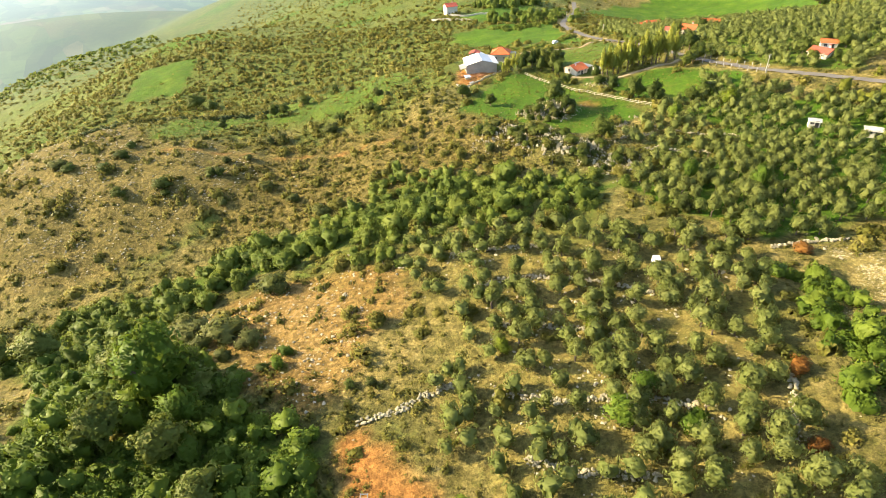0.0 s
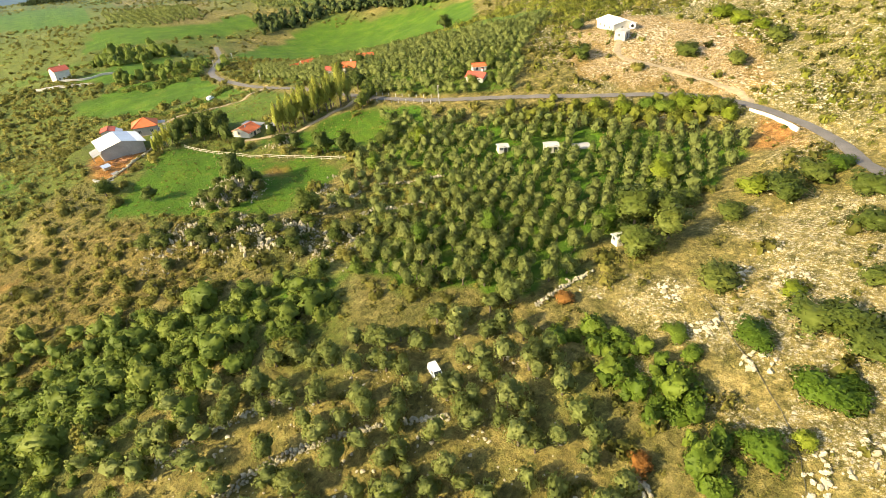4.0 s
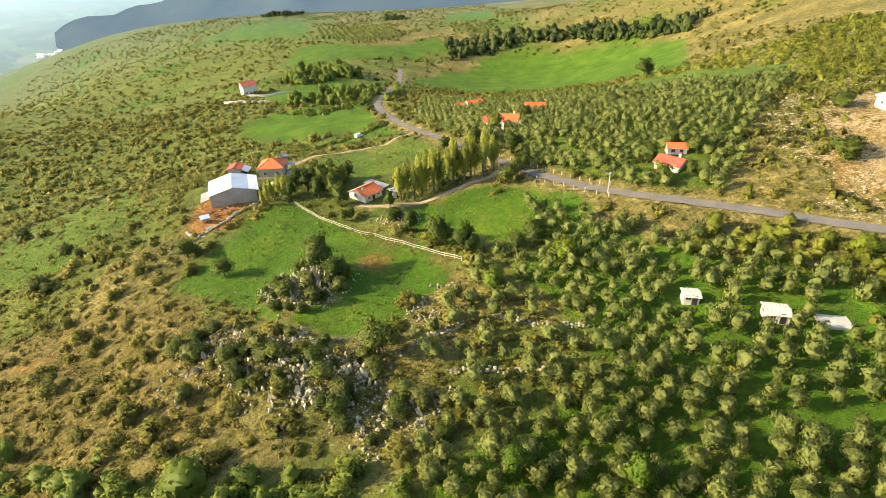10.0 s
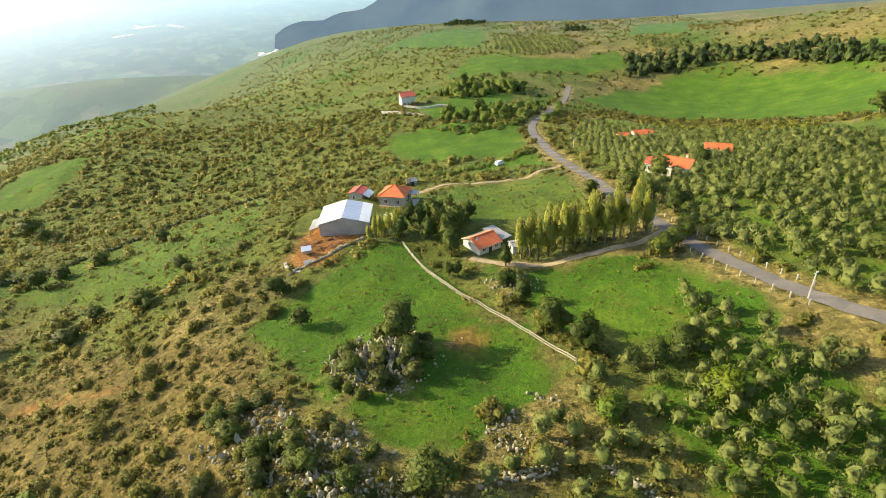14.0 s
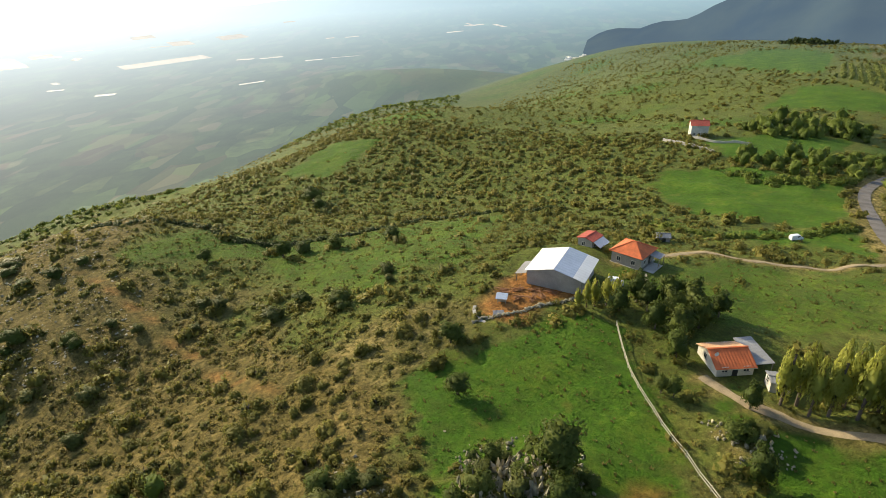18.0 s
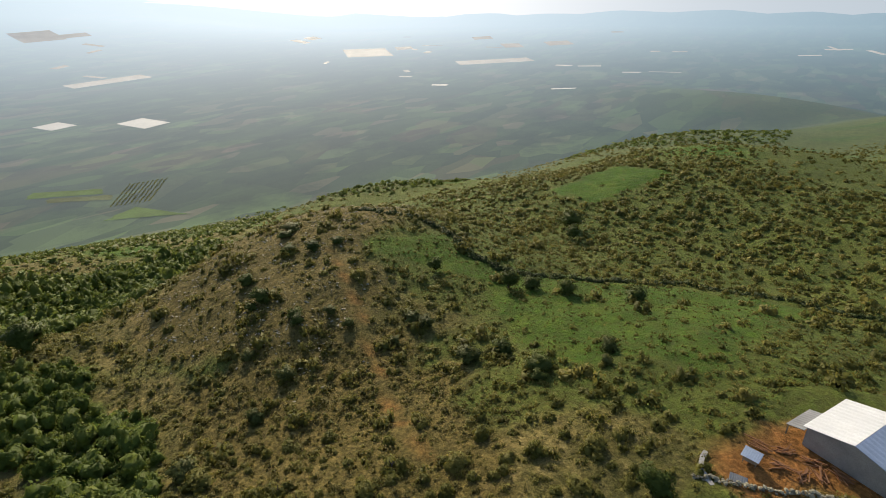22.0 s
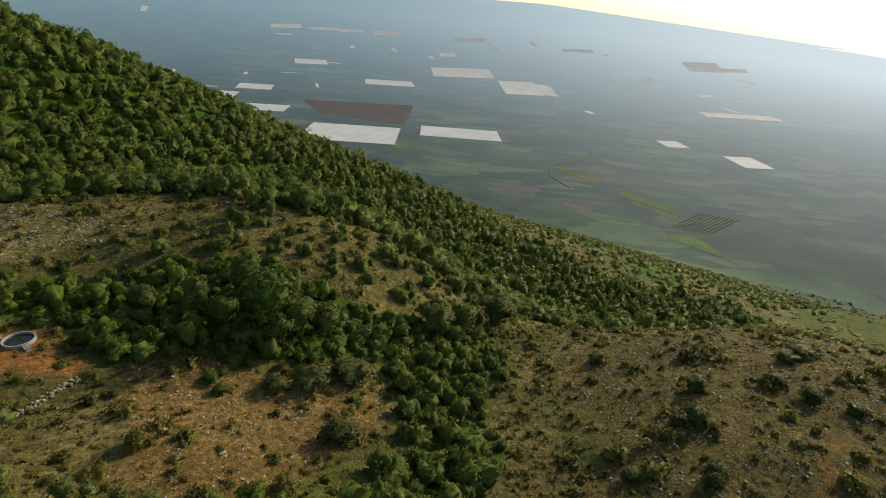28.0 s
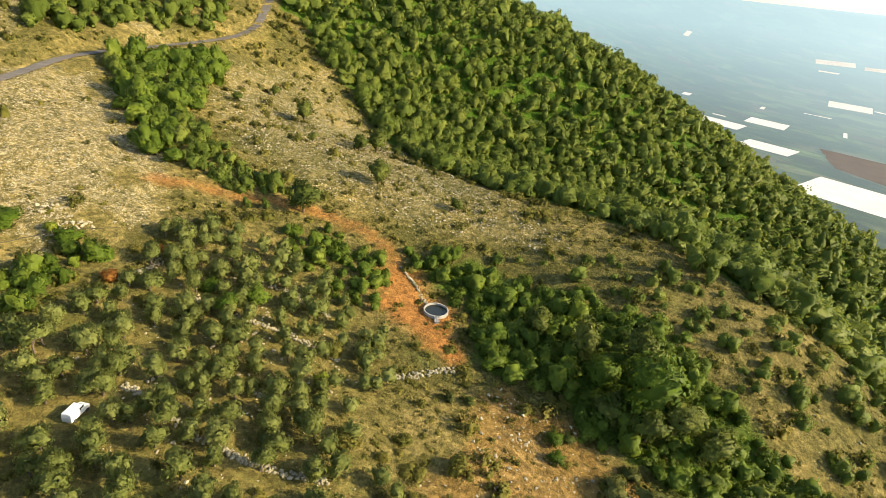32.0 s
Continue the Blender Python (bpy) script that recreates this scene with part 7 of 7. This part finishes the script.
def poplar(x, y, h, seed):
    """A tall narrow tree: an upright trunk with foliage from low down to a point."""
    key = ("poplar", seed % 3)
    m = Matrix.Translation((x, y, ground(x, y))) @ Matrix.Rotation(seed * 2.1, 4, "Z") @ Matrix.Diagonal((h / 12, h / 12, h / 12, 1))
    if key not in tree_models:
        r = np.random.RandomState(900 + seed)
        cv, cf = crown(900 + seed, 20, 1000, 0.085, 2, 1.0, 0.15, (0.35, 0.9), (0.2, 0.4), (0.55, 0.8), False, True)
        v = cv.copy()
        z = np.clip((v[:, 2] + 0.35) / 2.3, 0, 1)
        grow = 1.95 * np.clip(np.sin(np.pi * np.clip(0.10 + 0.86 * z, 0, 1)), 0.05, 1) ** 0.6
        v[:, 0] *= grow
        v[:, 1] *= grow
        v[:, 2] = 0.7 + z * 11.3
        top = new("poplar")
        part("trunk", mesh_of("trunk", *stem(17.0, 0.24, 0.01, 7, 0, seed)), BARK, top)
        part("crown", mesh_of("crown", v, cf, True, rounded(v, 1, 0.4)), POPLAR_ONE, top)
        tree_models[key] = top
        ob = top
    else:
        ob = copy_thing(tree_models[key], m)
    ob.matrix_basis = m
    return tagged(ob, "tall yellow-green poplar with a narrow crown beside the drive", "poplar", "row of poplars")


POPLAR_ONE = leaf_mat("poplar_tree_leaf", (0.25, 0.28, 0.05), (0.40, 0.42, 0.08), (0.55, 0.54, 0.13), 0.55, True)
for i, (x, y, h) in enumerate(((62, 227, 13), (64.2, 228.5, 14), (66, 226.8, 12.5), (68.5, 228, 13.5), (70.3, 230.5, 14), (72, 228, 14.5), (74.2, 229.5, 14), (76, 227.5, 13.5), (78.2, 229, 15), (80, 231.5, 15), (81.6, 228.6, 14), (84, 230.5, 15.5), (86, 233, 15), (87.6, 229.5, 15.5), (90, 234.5, 15), (91.5, 231, 13.5), (75, 233, 13), (69, 233.5, 12), (25.5, 242, 8.5), (27.6, 243.5, 9), (24.2, 240.5, 7.5), (23, 238.5, 6.5), (29.5, 244.5, 8.5))):
    poplar(x, y, h, i)
for i, (x, y, h) in enumerate(((39, 239, 2.5), (44, 238, 3.0), (45, 231, 2.7), (47, 221, 1.7), (41, 243, 3.0), (39, 249, 2.9), (36, 244.5, 2.8), (33, 247, 2.8), (44, 247, 2.9), (46.5, 243, 2.8), (43, 252, 2.6), (58, 223, 2.0), (61, 209, 2.4), (66, 198.5, 3.0), (71, 192.5, 2.8), (31, 241.5, 2.4), (49, 250, 2.4))):
    plant("dark", x, y, h, 1.5, False, i, "between the meadow fence and the cottage")

# bushes in the clefts of the crags
r0 = np.random.RandomState(55)
for cx, cy, w, n in ((34, 190, 10, 26), (28, 165, 10, 18), (40, 157, 9, 12), (16, 172, 10, 12), (48, 148, 9, 8), (59, 215, 3.5, 4)):
    for i in range(n):
        a, d = r0.uniform(0, 6.283), w * math.sqrt(r0.uniform())
        plant(("dark", "scrub", "green")[i % 3], cx + d * math.cos(a), cy + d * math.sin(a), r0.uniform(0.9, 2.4), r0.uniform(0.8, 1.2), True, i, "between limestone crags")

# ---- stones ----
ROCK_MOULDS = []
for i in range(5):
    v, f = ball(1)
    r = np.random.RandomState(40 + i)
    v = v * r.uniform(0.45, 1.25, (len(v), 1)) * np.array((1.0, 0.75, 0.6))
    ROCK_MOULDS.append((v + np.array((0, 0, 0.15)), f))


def stone_places(step, seed, least, lo, hi, power=1.0):
    x, y, r = sown((-150, -130), (230, 260), step, seed)
    c = cover(x, y)[:, 1]
    k = (r.uniform(size=x.size) < np.clip((c - least) * 1.2, 0, 1) * np.clip(0.5 + ripple(x, y, 12, seed), 0, 1) ** power) & (clear(x, y) > 0)
    x, y = x[k], y[k]
    return rows_of(x, y, lo + (hi - lo) * r.uniform(size=x.size) ** 3, r.uniform(0.7, 1.2, x.size), np.zeros(x.size))


scatter("loose_stones", ROCK_MOULDS, stone_places(1.4, 81, 0.25, 0.16, 0.6), LIMESTONE, "loose pale limestone rocks strewn over the slopes", "stones")


def slope_stones():
    x, y, r = sown((-200, -130), (70, 260), 1.05, 83)
    s = np.maximum.reduce([margin(STONY_SLOPE, x, y), margin(SCREE, x, y), margin(KNOLL, x, y) - 4, margin(TERRACES, x, y) - 6]) + 4 * ripple(x, y, 10, 84)
    k = (s > 0) & (r.uniform(size=x.size) < 0.2 + 0.3 * ripple(x, y, 7, 85) + 0.4 * (margin(SCREE, x, y) > 0)) & (clear(x, y) > 0)
    x, y = x[k], y[k]
    return rows_of(x, y, 0.16 + 0.42 * r.uniform(size=x.size) ** 2.5, r.uniform(0.6, 1.1, x.size), np.zeros(x.size))


def crag_stones():
    x, y, r = sown((0, 140), (66, 222), 0.72, 87)
    k = np.zeros(x.shape, bool)
    for cx, cy, w in ((34, 190, 9.5), (28, 165, 10), (40, 158, 9), (16, 172, 9), (46, 148, 9), (59, 215, 3.6), (57, 172, 4), (70, 168, 5), (66, 180, 3)):
        k |= (np.hypot(x - cx, (y - cy) * 1.15) + 3 * ripple(x, y, 6, 88) < w) & (r.uniform(size=x.size) < 0.5 + 0.3 * ripple(x, y, 3.5, 89))
    x, y = x[k], y[k]
    return rows_of(x, y, 0.18 + 0.36 * r.uniform(size=x.size) ** 2, r.uniform(0.9, 2.4, x.size), np.zeros(x.size))


def hall_rubble():
    x, y, r = sown((150, 95), (262, 232), 1.25, 86)
    k = (r.uniform(size=x.size) < 0.9 * np.clip(ripple(x, y, 30, 186) + 0.5 * ripple(x, y, 9, 187), 0, 1)) & (clear(x, y) > 0) & (margin(GROVE_NORTH, x, y) < -2) & (x > 168 - 0.06 * (y - 100))
    x, y = x[k], y[k]
    return rows_of(x, y, 0.3 + 0.7 * r.uniform(size=x.size) ** 2, r.uniform(0.4, 0.8, x.size), np.zeros(x.size))


scatter("quarry_rubble", ROCK_MOULDS, hall_rubble(), RUBBLE, "white limestone rubble on the quarried hillside round the hall", "stones")
scatter("crag_stones", ROCK_MOULDS, crag_stones(), LIMESTONE, "jagged grey limestone teeth standing out of the turf", "stones")
scatter("slope_stones", ROCK_MOULDS, slope_stones(), RUBBLE, "cream limestone rubble over the stony slopes and the scree", "stones")


def dry_wall(pts, label, wide=0.9, tall=0.9, seed=3):
    """A dry-stone wall of separate stones in two or three courses."""
    r = np.random.RandomState(seed)
    line = path_at(pts, 0.55)
    top = stand("dry_stone_wall", line[0][0], line[0][1], 0, label, "stone wall")
    o = Vector(top.location)
    ms = []
    for i in range(3):
        v, f = ball(1)
        v = v * r.uniform(0.75, 1.1, (len(v), 1)) * np.array((0.48, 0.36, 0.30))
        ms.append(mesh_of("stone", v, f))
    for k, (x, y) in enumerate(line):
        for z0, n in ((0.12, 2), (0.42 * tall, 2)):
            for q in range(n):
                px, py = x + r.uniform(-0.5, 0.5) * wide, y + r.uniform(-0.5, 0.5) * wide
                b = part("stone", ms[r.randint(3)], LIMESTONE, top)
                s = r.uniform(0.5, 1.05)
                b.matrix_basis = Matrix.Translation(Vector((px, py, ground(px, py) + z0 * s)) - o) @ Euler((r.uniform(-0.3, 0.3), r.uniform(-0.3, 0.3), r.uniform(0, 6.283))).to_matrix().to_4x4() @ Matrix.Diagonal((s, s, s, 1))
    return top


def outcrop(cx, cy, spread_m, count, seed, label, mat=None, low=1.0):
    """A crag: weathered limestone blocks leaning together, each a part of its own."""
    r = np.random.RandomState(seed)
    top = stand("rock_outcrop", cx, cy, 0, label, "rock outcrop")
    o = Vector(top.location)
    ms = []
    for i in range(4):
        v, f = ball(1 if i % 2 else 2)
        v = v * (1 + 0.34 * r.normal(size=(len(v), 1)).clip(-1.2, 1.2)) * np.array((0.8, 0.55, 1.2))
        ms.append(mesh_of("boulder", v, f))
    for i in range(count):
        d, a = spread_m * math.sqrt(r.uniform()), r.uniform(0, 6.283)
        x, y = cx + d * math.cos(a), cy + d * math.sin(a) * 0.8
        s = r.uniform(0.25, 0.72) * (1.25 - 0.5 * d / spread_m)
        b = part("boulder", ms[i % 4], mat or LIMESTONE, top)
        b.matrix_basis = Matrix.Translation(Vector((x, y, ground(x, y) + 0.25 * s)) - o) @ Euler((r.uniform(-0.4, 0.4), r.uniform(-0.4, 0.4), r.uniform(0, 6.283))).to_matrix().to_4x4() @ Matrix.Diagonal((s, s, s * r.uniform(0.7, 1.4) * low, 1))
    return top


dry_wall([(53, 164), (58, 166), (63, 167)], "tumbled line of cream rocks among bushes and olives", 1.8, 0.7, 51)
dry_wall([(57, 154), (65, 152), (75, 149)], "tumbled line of cream rocks between olive trees", 1.6, 0.7, 52)
dry_wall([(70, 168), (78, 160), (84, 157)], "broken line of pale rocks on the open grove", 1.6, 0.7, 53)
outcrop(30.5, 155.5, 4.5, 40, 20, "ribs of cream limestone on the brown slope", RUBBLE, 1.2)
outcrop(40.5, 158, 4.0, 34, 21, "ribs of cream limestone between dark bushes", RUBBLE, 1.2)
outcrop(33, 189, 8.5, 150, 11, "craggy grey limestone outcrop with bushes in the meadow", None, 1.7)
outcrop(58.8, 215, 3.2, 18, 12, "pale weathered rock crag beside the fence")
outcrop(28, 165, 9, 55, 13, "broken limestone crags below the meadow")
outcrop(40, 158, 8, 45, 14, "broken grey limestone crags among bushes")
outcrop(16, 172, 9, 40, 15, "scattered limestone crags on the brown slope")
outcrop(46, 148, 8, 35, 16, "low grey limestone ledges among bushes")
outcrop(55, 178, 3, 9, 18, "small pale rocks at the meadow's edge")
for k, (x, y, w, n) in enumerate(((92.9, 78.6, 4.5, 34), (98.1, 71.2, 4.0, 26), (82.6, 84.0, 3.6, 26), (78.5, 75.0, 3.2, 24), (75.7, 64.8, 3.0, 18), (65.0, 50.5, 4.0, 30), (72.0, 48.5, 3.2, 20), (104.0, 80.0, 4.0, 18))):
    outcrop(x, y, w, n, 190 + k, "low cream limestone slabs breaking through dry grass", RUBBLE, 0.4)


dry_wall([(64.4, 98.3), (71.8, 98.8), (79, 98.6)], "pale dry-stone wall at the lower edge of the grove", 0.8, 0.9, 31)
dry_wall([(-1, 76), (-6.1, 73.9), (-12, 71), (-18, 69)], "tumbled dry-stone wall on dry grass below the tank", 1.6, 0.8, 32)
dry_wall([(50.3, 64.3), (47.8, 58.5), (46, 55.5)], "low stone wall beside the terraces", 1.0, 0.9, 33)
dry_wall([(5.6, 223.5), (10.5, 228), (15, 235), (20, 242.5), (23, 246.5)], "dry-stone wall round the farm yard", 0.8, 1.0, 34)
for k, line in enumerate(([(10, 58), (18, 54), (27, 52)], [(6, 72), (16, 68), (28, 66), (36, 63)], [(8, 88), (18, 86), (30, 80)], [(4, 102), (16, 101), (28, 96), (38, 90)], [(-4, 114), (8, 113), (20, 110)])):
    dry_wall(line, "low broken terrace wall between olive trees", 1.3, 0.5, 41 + k)
dry_wall([(-6.2, 34), (-9.6, 40), (-12.9, 45.4)], "rough stone edge of the track by the tank", 0.6, 0.7, 35)


# low tufts of grass and weeds between the bushes
def tuft(seed):
    r = np.random.RandomState(seed)
    v, f = [], []
    for i in range(7):
        a, s = r.uniform(0, 6.283), r.uniform(0.6, 1.1)
        c, q = math.cos(a), math.sin(a)
        o = r.uniform(-0.5, 0.5, 2)
        k = len(v)
        v += [(o[0] - q * 0.3, o[1] + c * 0.3, -0.1), (o[0] + q * 0.3, o[1] - c * 0.3, -0.1), (o[0] + c * 0.4 * s, o[1] + q * 0.4 * s, 0.7 * s)]
        f.append((k, k + 1, k + 2))
    return np.array(v), np.array(f)


def tuft_places():
    x, y, r = sown((-140, -60), (180, 300), 1.9, 91)
    c = cover(x, y)
    k = (r.uniform(size=x.size) < np.clip(0.55 + 0.5 * ripple(x, y, 10, 92), 0, 1) * (1 - 0.7 * c[:, 1]) * (1 - 0.6 * c[:, 2])) & (clear(x, y) > 0) & (margin(FOREST, x, y) < 0)
    x, y = x[k], y[k]
    return rows_of(x, y, r.uniform(0.25, 0.7, x.size), r.uniform(0.6, 1.3, x.size), np.zeros(x.size))


TUFT_LEAF = leaf_mat("weed_tufts", (0.09, 0.085, 0.022), (0.17, 0.155, 0.04), (0.32, 0.26, 0.09), 0.25)
scatter("grass_tufts", [tuft(i) for i in range(5)], tuft_places(), TUFT_LEAF, "tufts of dry and green grass over the slopes", "grass")
